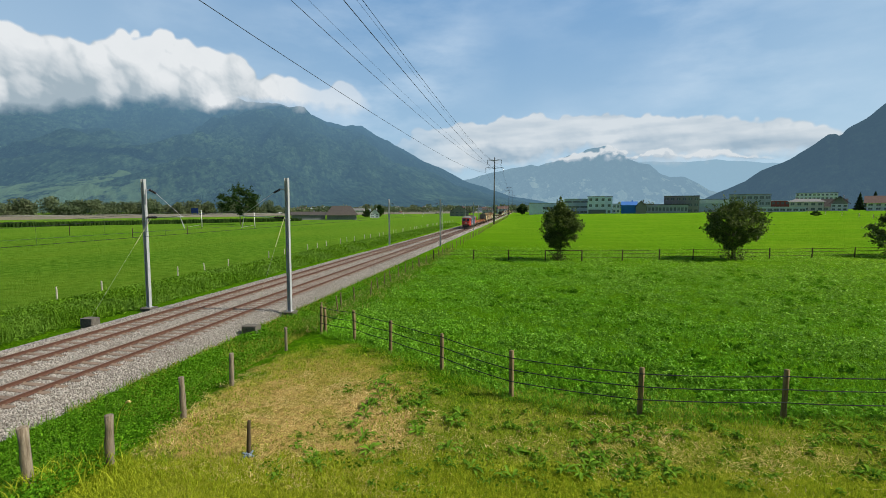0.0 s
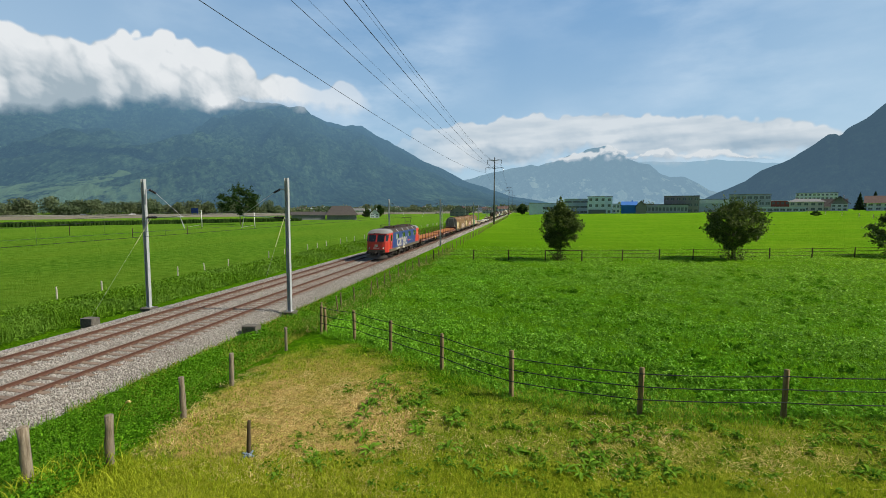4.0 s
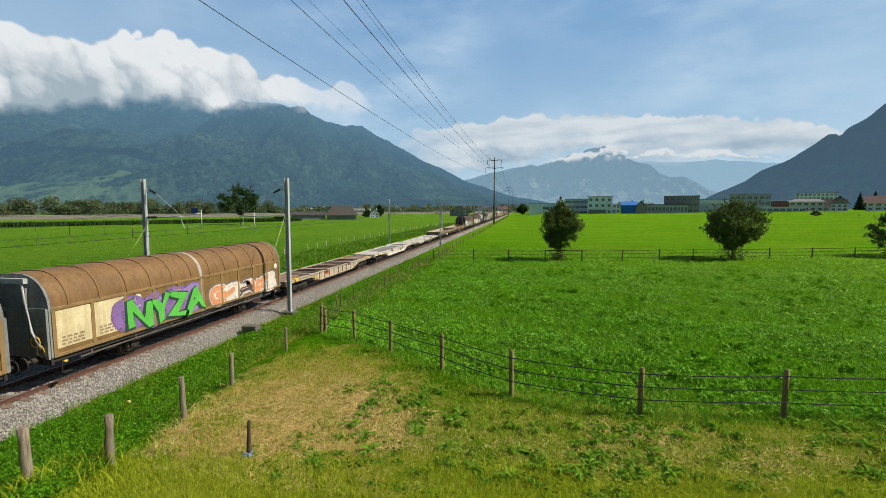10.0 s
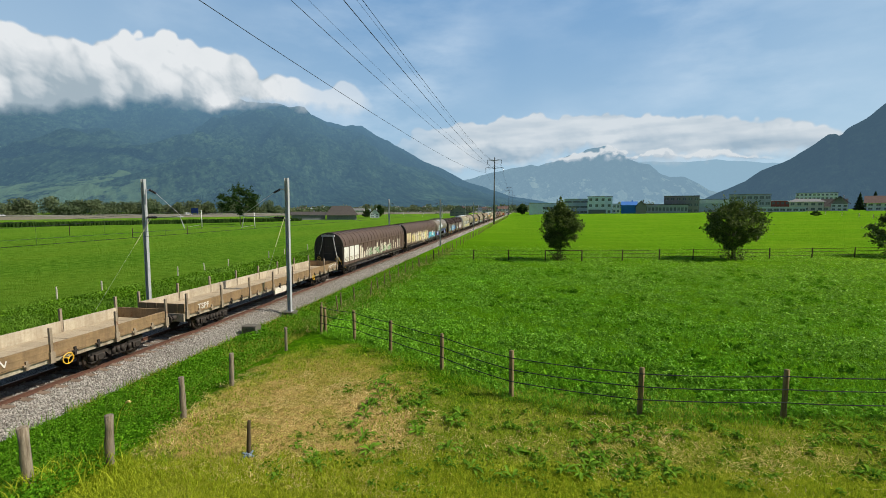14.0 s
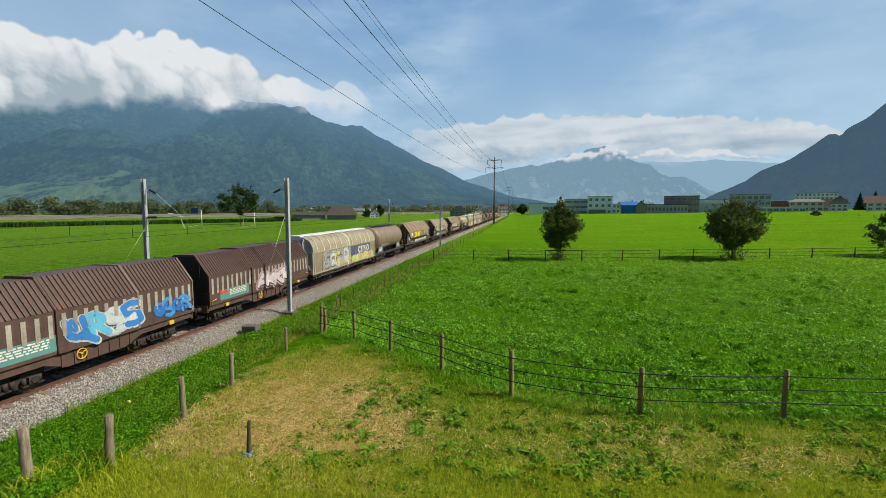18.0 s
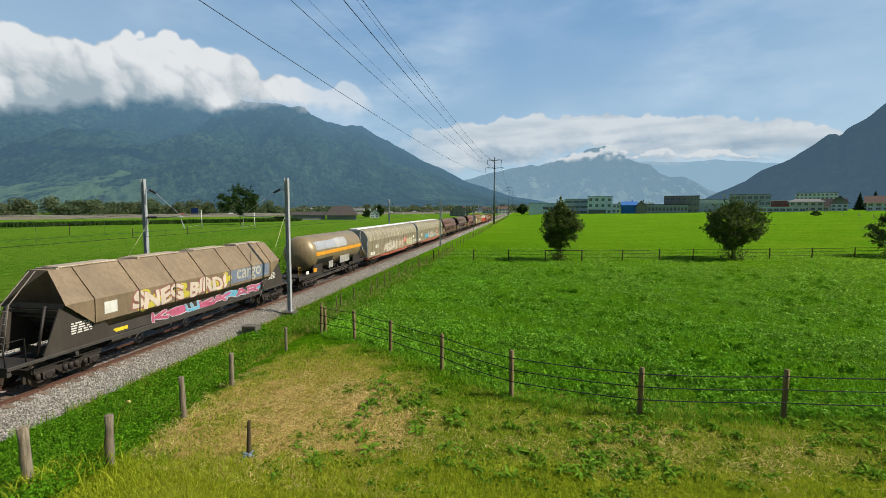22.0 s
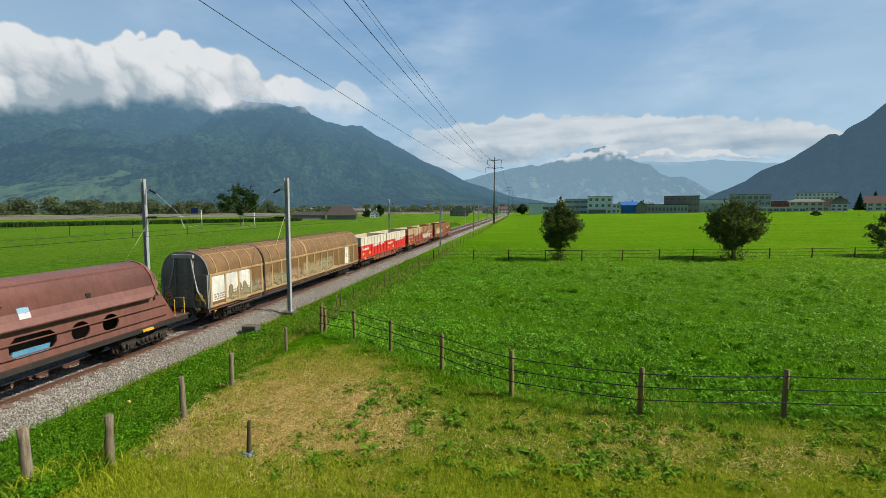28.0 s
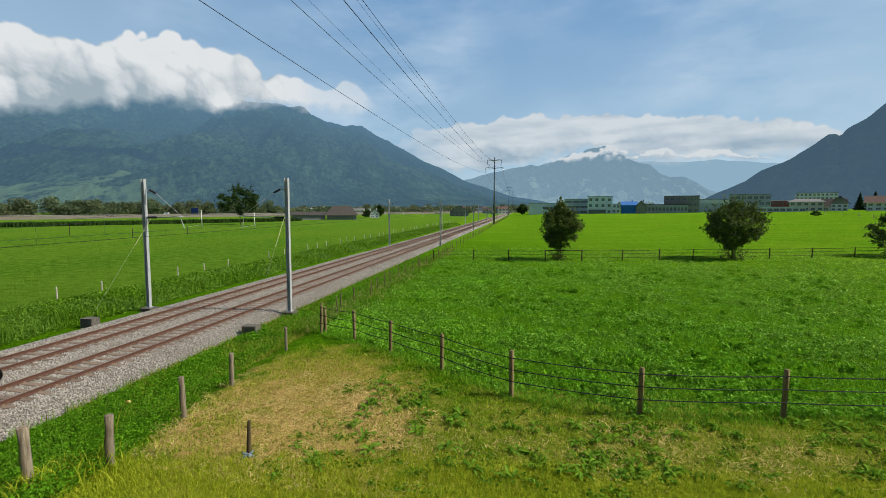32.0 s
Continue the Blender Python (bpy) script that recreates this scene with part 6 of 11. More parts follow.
# ---- train: materials and shared pieces ----
# Grime, darkened further: the shade below the overhanging bodies is in its colour.
grime = paint("shaded_underframe_grime", (0.022, 0.017, 0.014), (0.058, 0.041, 0.029), 0.8, 0.75, False)
wheel_mat = paint("wheel_steel", (0.075, 0.058, 0.046), (0.13, 0.095, 0.07), 0.7, 0.5, False, 0.5)
black_paint = paint("black_paint", (0.016, 0.014, 0.013), (0.055, 0.040, 0.029), 0.5, 0.6)
yellow_paint = paint("yellow_paint", (0.72, 0.42, 0.03), (0.25, 0.16, 0.05), 0.5, 0.5, False)
white_paint = paint("white_paint", (0.78, 0.77, 0.72), (0.35, 0.30, 0.22), 0.45, 0.5)
cream_paint = paint("cream_paint", (0.72, 0.62, 0.38), (0.36, 0.24, 0.10), 0.65, 0.55)
steel_grey = paint("grey_steel", (0.42, 0.44, 0.46), (0.20, 0.17, 0.14), 0.5, 0.5)
rail_grey = paint("grimy_rail_grey", (0.13, 0.108, 0.085), (0.055, 0.04, 0.03), 0.8, 0.7)
rust_brown = paint("rust_brown_frame", (0.185, 0.070, 0.046), (0.075, 0.036, 0.024), 0.7, 0.7, True, 0, 0.3)
red_frame = paint("salmon_red_frame", (0.50, 0.13, 0.075), (0.16, 0.07, 0.045), 0.6, 0.6)
ink = paint("faded_brown_ink", (0.24, 0.17, 0.10), (0.4, 0.3, 0.2), 0.6, 0.7)
glass_mat, gnt, gb = nodes_of("cab_glass")
gb.inputs["Base Color"].default_value = (0.012, 0.016, 0.018, 1)
gb.inputs["Roughness"].default_value = 0.06
gb.inputs["Specular IOR Level"].default_value = 0.8


bm = bmesh.new()
cyl(bm, (-0.065, 0, 0), (0.065, 0, 0), 0.455, 24)
cyl(bm, (-0.085, 0, 0), (-0.06, 0, 0), 0.485, 24)
cyl(bm, (0.065, 0, 0), (0.085, 0, 0), 0.36, 20, 0.30)
cyl(bm, (0.07, 0, 0), (0.13, 0, 0), 0.13, 12)
WHEEL = finish(bm, "wheel", wheel_mat)
bm = bmesh.new()
cyl(bm, (-0.68, 0, 0), (0.68, 0, 0), 0.085, 10)
AXLE = finish(bm, "axle", grime)
bm = bmesh.new()
box(bm, -0.11, 0.13, -0.17, 0.17, -0.15, 0.15, 0.04)
cyl(bm, (0.13, 0, 0), (0.17, 0, 0), 0.1, 12)
for q in (-0.26, 0.26):
    cyl(bm, (0, q, -0.12), (0, q, 0.14), 0.085, 10)
    box(bm, -0.1, 0.1, q - 0.11, q + 0.11, -0.17, -0.12)
AXLEBOX = finish(bm, "axlebox", grime)
bm = bmesh.new()
for s in (-1, 1):
    x = 1.0 * s
    plate(bm, [(-1.32, 0.60), (-1.32, 0.78), (-0.62, 0.80), (-0.42, 0.66), (0.42, 0.66), (0.62, 0.80), (1.32, 0.78), (1.32, 0.60), (0.55, 0.58), (0.40, 0.40),
               (-0.40, 0.40), (-0.55, 0.58)], x - 0.05, x + 0.05)
    box(bm, x - 0.09, x + 0.09, -1.34, 1.34, 0.775, 0.80)
    for q in (-0.22, 0.0, 0.22):
        cyl(bm, (x + 0.07 * s, q, 0.38), (x + 0.07 * s, q, 0.66), 0.09, 10)
    box(bm, x - 0.12, x + 0.12, -0.36, 0.36, 0.33, 0.40)
    for q in (-1.42, 1.42, -0.42, 0.42):
        box(bm, 0.7 * s - 0.05, 0.7 * s + 0.05, q - 0.05, q + 0.05, 0.28, 0.62)
box(bm, -1.0, 1.0, -0.22, 0.22, 0.45, 0.82)
for q in (-1.3, 1.3):
    box(bm, -1.0, 1.0, q - 0.06, q + 0.06, 0.62, 0.78)
BOGIE = finish(bm, "bogie", grime)
bm = bmesh.new()
cyl(bm, (0, 0, 0), (0, -0.34, 0), 0.115, 14)
cyl(bm, (0, -0.34, 0), (0, -0.56, 0), 0.075, 12)
cyl(bm, (0, -0.56, 0), (0, -0.60, 0), 0.235, 18, 0.22)
box(bm, -0.16, 0.16, -0.02, 0.02, -0.16, 0.16)
BUFFER = finish(bm, "buffer", grime)
bm = bmesh.new()
box(bm, -0.06, 0.06, -0.30, 0.0, -0.07, 0.07)
tube(bm, [(0, -0.28, 0), (0, -0.42, -0.12), (0, -0.52, -0.35), (0, -0.40, -0.5)], 0.045, 8)
tube(bm, [(0.35, 0, -0.1), (0.35, -0.2, -0.35), (0.32, -0.45, -0.5)], 0.03, 6)
COUPLING = finish(bm, "coupling", grime)
bm = bmesh.new()
n = 16
for i in range(n):
    a, b = 2 * math.pi * i / n, 2 * math.pi * (i + 1) / n
    cyl(bm, (0, 0.2 * math.cos(a), 0.2 * math.sin(a)), (0, 0.2 * math.cos(b), 0.2 * math.sin(b)), 0.024, 5)
for i in range(3):
    a = 2 * math.pi * i / 3 + 0.5
    cyl(bm, (0, 0, 0), (0, 0.2 * math.cos(a), 0.2 * math.sin(a)), 0.018, 5)
cyl(bm, (-0.12, 0, 0), (0.03, 0, 0), 0.035, 8)
HANDWHEEL = finish(bm, "handwheel", yellow_paint)


def add_wheelset(parent, y, r=0.46):
    put("axle", AXLE, parent, (0, y, r))
    for s in (-1, 1):
        put("wheel", WHEEL, parent, (0.76 * s, y, r), 0 if s > 0 else math.pi)
        put("axlebox", AXLEBOX, parent, (1.0 * s, y, r), 0 if s > 0 else math.pi)


def add_bogie(w, y):
    b = put("bogie", BOGIE, w, (0, y, 0), label="grimy two-axle steel bogie")
    for q in (-0.9, 0.9):
        add_wheelset(b, q)
    return b


def add_ends(w, L, z=1.06, frame_end=0.0):
    """Buffers and couplings at both ends of a frame of length L."""
    for e in (-1, 1):
        y = e * (L / 2 - frame_end)
        for s in (-0.875, 0.875):
            put("buffer", BUFFER, w, (s, y, z), 0 if e < 0 else math.pi)
        put("coupling", COUPLING, w, (0, y, z), 0 if e < 0 else math.pi)


def rect(bm, y0, y1, z0, z1, xf, off=0.004, nz=1):
    """A thin panel on a side whose outline is x = xf(z)."""
    rows = []
    for i in range(nz + 1):
        z = z0 + (z1 - z0) * i / nz
        rows.append([(xf(z) + off, y0, z), (xf(z) + off, y1, z)])
    ribbon(bm, rows)


def strokes(bm, lines, width, xf, off):
    """Rounded thick strokes (lists of (y, z)) on a side."""
    total, n = max(1, sum(len(line) - 1 for line in lines)), 0
    for line in lines:
        for (ya, za), (yb, zb) in zip(line[:-1], line[1:]):
            o, n = off + 0.009 * n / total, n + 1
            d = Vector((yb - ya, zb - za))
            if d.length < 1e-4:
                continue
            a0 = math.atan2(d.y, d.x)
            ring = []
            for j in range(5):
                a = a0 + math.pi / 2 + math.pi * j / 4
                ring.append((ya + width * math.cos(a), za + width * math.sin(a)))
            for j in range(5):
                a = a0 - math.pi / 2 + math.pi * j / 4
                ring.append((yb + width * math.cos(a), zb + width * math.sin(a)))
            bm.faces.new([bm.verts.new((xf(z) + o, y, z)) for y, z in ring])


SPRAY = {}


def spray(col, fresh=False):
    """Sprayed paint, worn through in places; fresh paint has lost less."""
    key = (col, fresh)
    if key not in SPRAY:
        m = paint("spray_paint", col, tuple(v * 0.5 + 0.03 for v in col), 0.5, 0.6, True)
        nt = m.node_tree
        worn = ramp(nt, noise_tex(nt, obj_coord(nt), 5.5, 7, 0.72), 0.345 - 0.07 * fresh, 0.425 - 0.07 * fresh)
        gone = nt.nodes.new("ShaderNodeBsdfTransparent")
        mx = nt.nodes.new("ShaderNodeMixShader")
        nt.links.new(worn, mx.inputs[0])
        nt.links.new(gone.outputs[0], mx.inputs[1])
        nt.links.new(nt.nodes["Principled BSDF"].outputs[0], mx.inputs[2])
        nt.links.new(mx.outputs[0], nt.nodes["Material Output"].inputs["Surface"])
        SPRAY[key] = m
    return SPRAY[key]


def graffiti(w, y0, y1, z0, z1, xf, fills, outline, seed, letters=5, glow=None, label="sprayed graffiti"):
    """A sprayed piece of abstract letter-like forms: splashes behind, shadow, outline, fills and highlights."""
    r = random.Random(seed)
    forms = []
    cw = (y1 - y0) / letters
    h = z1 - z0
    lean = r.uniform(-0.25, 0.35)
    j = lambda s: r.uniform(-s, s)
    for i in range(letters):
        a, b = y0 + cw * (i + 0.06 + j(0.06)), y0 + cw * (i + 0.92 + j(0.08))
        kind = r.randrange(6)
        m = (a + b) / 2 + j(0.08 * cw)
        lo, hi, md = z0 + 0.14 * h + j(0.10 * h), z1 - 0.15 * h + j(0.11 * h), z0 + h * 0.5 + j(0.10 * h)
        if kind == 0:
            f = [[(a, lo), (a + j(0.1), hi)], [(a, hi), (m, hi + 0.05 * h), (b, hi - 0.12 * h), (b, md + 0.1 * h), (m, md), (a, md)], [(m, md), (b + 0.1, lo - 0.05 * h)]]
        elif kind == 1:
            f = [[(b, hi - 0.04 * h), (m, hi), (a + 0.1 * cw, hi - 0.12 * h), (a, md), (a + 0.1 * cw, lo + 0.1 * h), (m, lo), (b, lo + 0.12 * h), (b, md - 0.05 * h), (m, md)]]
        elif kind == 2:
            f = [[(a - 0.05, lo), (m - 0.1 * cw, hi), (m + 0.1 * cw, hi), (b + 0.05, lo)], [(a + 0.1, md - 0.12 * h), (b - 0.1, md - 0.08 * h)]]
        elif kind == 3:
            f = [[(b, hi), (m, hi + 0.03 * h), (a, hi - 0.1 * h), (a + 0.1 * cw, md + 0.03 * h), (b - 0.05 * cw, md - 0.06 * h), (b, lo + 0.1 * h), (m, lo), (a, lo + 0.04 * h)]]
        elif kind == 4:
            f = [[(a, lo), (a + j(0.08), hi)], [(b, hi), (a + 0.15 * cw, md), (b + 0.05, lo)]]
        else:
            f = [[(a, hi), (a + 0.05, lo + 0.1 * h), (m, lo), (b, lo + 0.14 * h), (b - 0.05, hi)], [(m, md), (m + j(0.1), hi - 0.05 * h)]]
        forms.append([[(y + (z - z0) * lean, z) for y, z in ln] for ln in f])
    y = y0 + r.random() * cw
    while y < y1 - cw:
        k = r.choice((-1, 1))
        z = z0 + h * r.uniform(0.15, 0.85)
        forms[int((y - y0) / cw) % letters].append([(y, z), (y + 0.5 * cw, z + k * 0.12 * h), (y + 0.9 * cw, z + k * 0.30 * h)])
        y += cw * r.uniform(1.2, 2.4)
    wd = min(cw * 0.17, h * 0.18)
    every = [ln for f in forms for ln in f]
    if glow:
        bm = bmesh.new()
        strokes(bm, every, wd * 1.9, xf, 0.003)
        blobs = []
        for i in range(letters * 2):
            yc, zc, q = r.uniform(y0, y1), z0 + h * r.uniform(0.05, 0.75), h * r.uniform(0.10, 0.26)
            blobs.append([(yc, zc), (yc + q, zc + j(0.5) * q)])
        strokes(bm, blobs, h * 0.15, xf, 0.0031)
        part("graffiti_halo", bm, spray(glow), w, label)
    bm = bmesh.new()
    strokes(bm, [[(y + 0.35 * wd, z - 0.4 * wd) for y, z in ln] for ln in every] + every, wd * 1.24, xf, 0.0135)
    part("graffiti_outline", bm, spray(outline), w, label)
    for k, col in enumerate(fills):
        bm = bmesh.new()
        strokes(bm, [ln for i, f in enumerate(forms) for ln in f if i % len(fills) == k], wd * 0.94, xf, 0.0245)
        if len(bm.faces):
            part("graffiti_fill", bm, spray(col), w, label)
        else:
            bm.free()
    bm = bmesh.new()
    shine = []
    for ln in every:
        if r.random() < 0.7:
            (ya, za), (yb, zb) = ln[0], ln[1]
            q = r.uniform(0.35, 0.8)
            shine.append([(ya - 0.35 * wd, za + 0.3 * wd), (ya + (yb - ya) * q - 0.35 * wd, za + (zb - za) * q + 0.3 * wd)])
    strokes(bm, shine, wd * 0.12, xf, 0.0355)
    if len(bm.faces):
        part("graffiti_highlight", bm, spray(tuple(min(0.85, v * 0.6 + 0.26) for v in fills[0])), w, "pale sprayed highlights")
    else:
        bm.free()


def text_part(name, words, size, mat, parent, y, z, xf, off=0.006, weight=0.0, label="", squeeze=1.0, fit=0.0, wobble=0.0):
    """Lettering on the side that faces +x, reading towards +y, its foot at z."""
    cu = bpy.data.curves.new(name, "FONT")
    cu.body, cu.size, cu.resolution_u, cu.offset = words, size, 3, weight
    ob = bpy.data.objects.new(name, cu)
    me = bpy.data.meshes.new_from_object(ob)
    bpy.data.objects.remove(ob)
    co = np.empty(len(me.vertices) * 3, dtype=np.float32)
    me.vertices.foreach_get("co", co)
    co = co.reshape(-1, 3)
    zz = z + co[:, 1]
    if fit:
        squeeze = fit / float(np.ptp(co[:, 0]))
    yy = co[:, 0] * squeeze
    zz, yy = zz + wobble * np.sin(2.9 * yy + 1.0) + 0.6 * wobble * np.sin(6.1 * yy), yy + 0.8 * wobble * np.sin(5.0 * zz + 1.7 * yy)
    xx = np.array([xf(v) for v in zz]) + off
    me.vertices.foreach_set("co", np.stack([xx, y + yy, zz], 1).astype(np.float32).ravel())
    me.materials.clear()
    me.materials.append(mat)
    t = new(name, me)
    t.parent = parent
    return tagged(t, label)


def sprayed_word(w, words, y0, y1, z0, size, xf, fill, outline, label, glow=None):
    """Sprayed block letters that can be read: a halo, a wide dark outline and the filled letters."""
    if glow:
        r = random.Random(len(words) + int(size * 100))
        bm = bmesh.new()
        blobs = []
        for i in range(3 * len(words)):
            y, z, q = r.uniform(y0, y1), z0 + size * r.uniform(0.0, 0.7), size * r.uniform(0.15, 0.35)
            blobs.append([(y, z), (y + q, z + r.uniform(-0.3, 0.3) * q)])
        strokes(bm, blobs, size * 0.16, xf, 0.003)
        part("graffiti_halo", bm, spray(glow), w, label)
    text_part("graffiti_outline", words, size, spray(outline, True), w, y0, z0, xf, 0.013, 0.085 * size, label, fit=y1 - y0, wobble=0.07 * size)
    text_part("graffiti_fill", words, size, spray(fill, True), w, y0 + 0.03, z0 + 0.01, xf, 0.022, 0.045 * size, label, fit=y1 - y0 - 0.06, wobble=0.07 * size)


def scrawl(w, y0, z0, long, high, xf, seed, col, wide=0.02):
    """A hand-drawn tag that cannot be read: looping strokes of uneven height."""
    r = random.Random(seed)
    lines, y = [], y0
    while y < y0 + long:
        k = high * r.uniform(0.28, 0.55)
        ph, tall, dip = r.uniform(0, 6.3), high * r.uniform(0.6, 1.0), high * r.uniform(0.0, 0.15)
        turns = r.choice((0.6, 0.8, 1.1, 1.4))
        lines.append([(y + k * (t / 8) + 0.30 * k * math.sin(ph + 6.3 * turns * t / 8), z0 + dip + tall * (0.5 - 0.5 * math.cos(ph * 0.5 + 6.3 * turns * t / 8))) for t in range(9)])
        y += k * r.uniform(0.95, 1.3)
    bm = bmesh.new()
    strokes(bm, lines, wide, xf, 0.012)
    return part("graffiti_tag", bm, spray(col), w, "pale scrawled tag")


def scribble_bars(w, y0, z0, rows, mat, xf, seed, size=0.09, off=0.008, width=0.9):
    """Small unreadable writing as plain bars."""
    r = random.Random(seed)
    bm = bmesh.new()
    for i in range(rows):
        y, z = y0, z0 - i * size * 1.7
        while y < y0 + width:
            k = r.uniform(0.10, 0.28)
            rect(bm, y, min(y + k, y0 + width), z, z + size, xf, off)
            y += k + 0.06
    return part("lettering", bm, mat, w, "small white lettering")


def wagon(label, category="wagon", group="freight wagons"):
    return thing("freight_wagon", (0, 0, 0), label, category, group)


TRAIN = []
SIDE = lambda z: 1.45


# ---- covered vans with sliding walls ----
def van_x(z, eave=2.95, top=4.22, half=1.45):
    if z <= eave:
        return half
    return half * max(0.0, 1 - ((z - eave) / (top - eave)) ** 1.9) ** 0.62


def van_ring(eave=2.95, top=4.22, half=1.45, n=7, base=1.12):
    pts = [(half, base), (half, eave)]
    for i in range(1, n + 1):
        a = math.pi / 2 * i / (n + 1)
        pts.append((half * math.cos(a) ** 0.75, eave + (top - eave) * math.sin(a) ** 1.05))
    pts.append((0.0, top))
    return pts + [(-x, z) for x, z in reversed(pts[:-1])]


def wall_skin(bm, ring, y0, y1, thick=0.05):
    """A sliding wall with its half of the roof: an arched shell."""
    inner = [(x * (1 - thick / 1.45), z - (thick if z > 2.9 else 0)) for x, z in ring]
    for rg in (ring, inner):
        ribbon(bm, [[(x, y0, z) for x, z in rg], [(x, y1, z) for x, z in rg]])
    for y in (y0, y1):
        ribbon(bm, [[(x, y, z) for x, z in ring], [(x, y, z) for x, z in inner]])


def arch_rib(ring, width, proud, foot=2.95):
    bm = bmesh.new()
    up = [(x, z) for x, z in ring if z >= foot - 0.01]
    a = [(x * (1 + proud / 1.45), z + proud * (z - foot) / 1.2) for x, z in up]
    for y in (-width / 2, width / 2):
        ribbon(bm, [[(x, y, z) for x, z in up], [(x, y, z) for x, z in a]])
    ribbon(bm, [[(x, -width / 2, z) for x, z in a], [(x, width / 2, z) for x, z in a]])
    return bm


def build_van(L, wall, roof, post, end_mat, frame_mat, label, panels=5, ribs=6, bogies=True, cream=(), strip=None, mid=None, split=0.5, rib_mat=None,
              end_bars=True, axles=8.0, belly=False, chute=None):
    w = wagon(label, "covered wagon")
    ring = van_ring()
    h = L / 2
    ym = -h + L * split
    rib_mesh = finish(arch_rib(ring, 0.07, 0.035), "roof_rib", roof if strip else rib_mat or roof)
    foot_mesh = finish(arch_rib([p for p in ring if p[0] > 0.95 and p[1] < 3.95], 0.12, 0.05), "rib_foot", rib_mat or roof)
    bm = bmesh.new()
    box(bm, 1.43, 1.485, -0.07, 0.07, 1.14, 2.86)
    post_mesh = finish(bm, "wall_post", post)
    for y0, y1, k in ((-h + 0.06, ym - 0.05, 0), (ym + 0.05, h - 0.06, 1)):
        door = None
        bm = bmesh.new()
        wall_skin(bm, [(x, z) for x, z in ring], y0, y1)
        door = part("sliding_wall", bm, wall, w, "weathered sliding wall")
        bm = bmesh.new()
        up = [(x * 1.004, z + 0.006) for x, z in ring if z > 2.9]
        ribbon(bm, [[(x, y0 + 0.02, z) for x, z in up], [(x, y1 - 0.02, z) for x, z in up]])
        part("roof_sheet", bm, roof, door, "curved roof sheet")
        bm = bmesh.new()
        for s in (-1, 1):
            box(bm, 1.44 * s - 0.04, 1.44 * s + 0.04, y0, y1, 2.84, 2.98, 0.02)
            box(bm, 1.44 * s - 0.04, 1.44 * s + 0.04, y0, y1, 1.10, 1.24, 0.02)
        part("wall_rail", bm, post, door)
        for s in (-1, 1):
            bm = bmesh.new()
            box(bm, 0.933 * s - 0.025, 0.933 * s + 0.025, y0 + 0.1, y1 - 0.1, 3.985, 4.025)
            part("roof_rail", bm, post, door, "thin rail along the roof")
        n = panels
        for i in range(n + 1):
            y = y0 + 0.05 + (y1 - y0 - 0.1) * i / n
            put("wall_post", post_mesh, door, (0, y, 0))
        for i in range(ribs):
            y = y0 + (y1 - y0) * (i + 0.5) / ribs
            rb = put("roof_rib", rib_mesh, door, (0, y, 0))
            if strip:
                put("rib_foot", foot_mesh, rb, label="whitened foot of the roof rib")
        if k == 0:
            for c in cream:
                bm = bmesh.new()
                ya = y0 + 0.05 + (y1 - y0 - 0.1) * c / n
                box(bm, 1.452, 1.462, ya + 0.06, ya + (y1 - y0 - 0.1) / n - 0.06, 1.42, 2.82)
                part("cream_panel", bm, cream_paint if cream != (0, 1, 2) else white_paint, door, "cream-painted data panel")
                scribble_bars(w, ya + 0.25, 1.75, 3, ink, lambda z: 1.462, 3 + c, 0.075, 0.006, 0.9)
    bm = bmesh.new()
    for s in (-1, 1):
        box(bm, 1.43 * s - 0.05, 1.43 * s + 0.05, ym - 0.11, ym + 0.11, 1.1, 2.95)
    prism(bm, [(x * 1.012, z + 0.02) for x, z in ring if z > 2.9], ym - 0.10, ym + 0.10, False)
    part("centre_pillar", bm, mid or white_paint, w, "pale centre pillar")
    for e in (-1, 1):
        bm = bmesh.new()
        y = e * (h - 0.02)
        prism(bm, ring, y - 0.05, y + 0.05)
        ew = part("end_wall", bm, end_mat, w, "dark arched end wall")
        bm = bmesh.new()
        yo = y + e * 0.05
        for x in (-1.36, -0.55, 0.55, 1.36):
            box(bm, x - 0.06, x + 0.06, min(yo, yo + e * 0.09), max(yo, yo + e * 0.09), 1.1, van_x(2.95) + 1.5 if abs(x) > 1 else 3.7)
        for z in (1.55, 2.2, 2.9):
            box(bm, -1.40, 1.40, min(yo, yo + e * 0.07), max(yo, yo + e * 0.07), z - 0.06, z + 0.06)
        part("end_frame", bm, end_mat if not strip else steel_grey, ew)
        bm = bmesh.new()
        tube(bm, [(0.5, yo + e * 0.12, 4.0), (0.62, yo + e * 0.14, 3.2), (0.85, yo + e * 0.14, 2.1), (1.2, yo + e * 0.14, 1.5)], 0.045, 8)
        tube(bm, [(-0.5, yo + e * 0.12, 4.0), (-0.62, yo + e * 0.14, 3.1), (-0.9, yo + e * 0.14, 2.2)], 0.035, 8)
        box(bm, -0.65, 0.65, min(yo, yo + e * 0.16), max(yo, yo + e * 0.16), 3.86, 4.05)
        part("locking_lever", bm, steel_grey, ew, "grey locking levers")
        for x in (-0.95, 0.95):
            hw = put("handwheel", HANDWHEEL, ew, (x, yo + e * 0.14, 1.75), math.pi / 2 * e)
        bm = bmesh.new()
        for x in (-1.15, 1.15):
            tube(bm, [(x - 0.12, yo + e * 0.05, 1.2), (x - 0.12, yo + e * 0.16, 1.3), (x - 0.12, yo + e * 0.16, 1.6), (x + 0.12, yo + e * 0.16, 1.6), (x + 0.12, yo + e * 0.05, 1.2)], 0.02, 5)
        part("hand_rail", bm, yellow_paint, ew, "yellow hand rail")
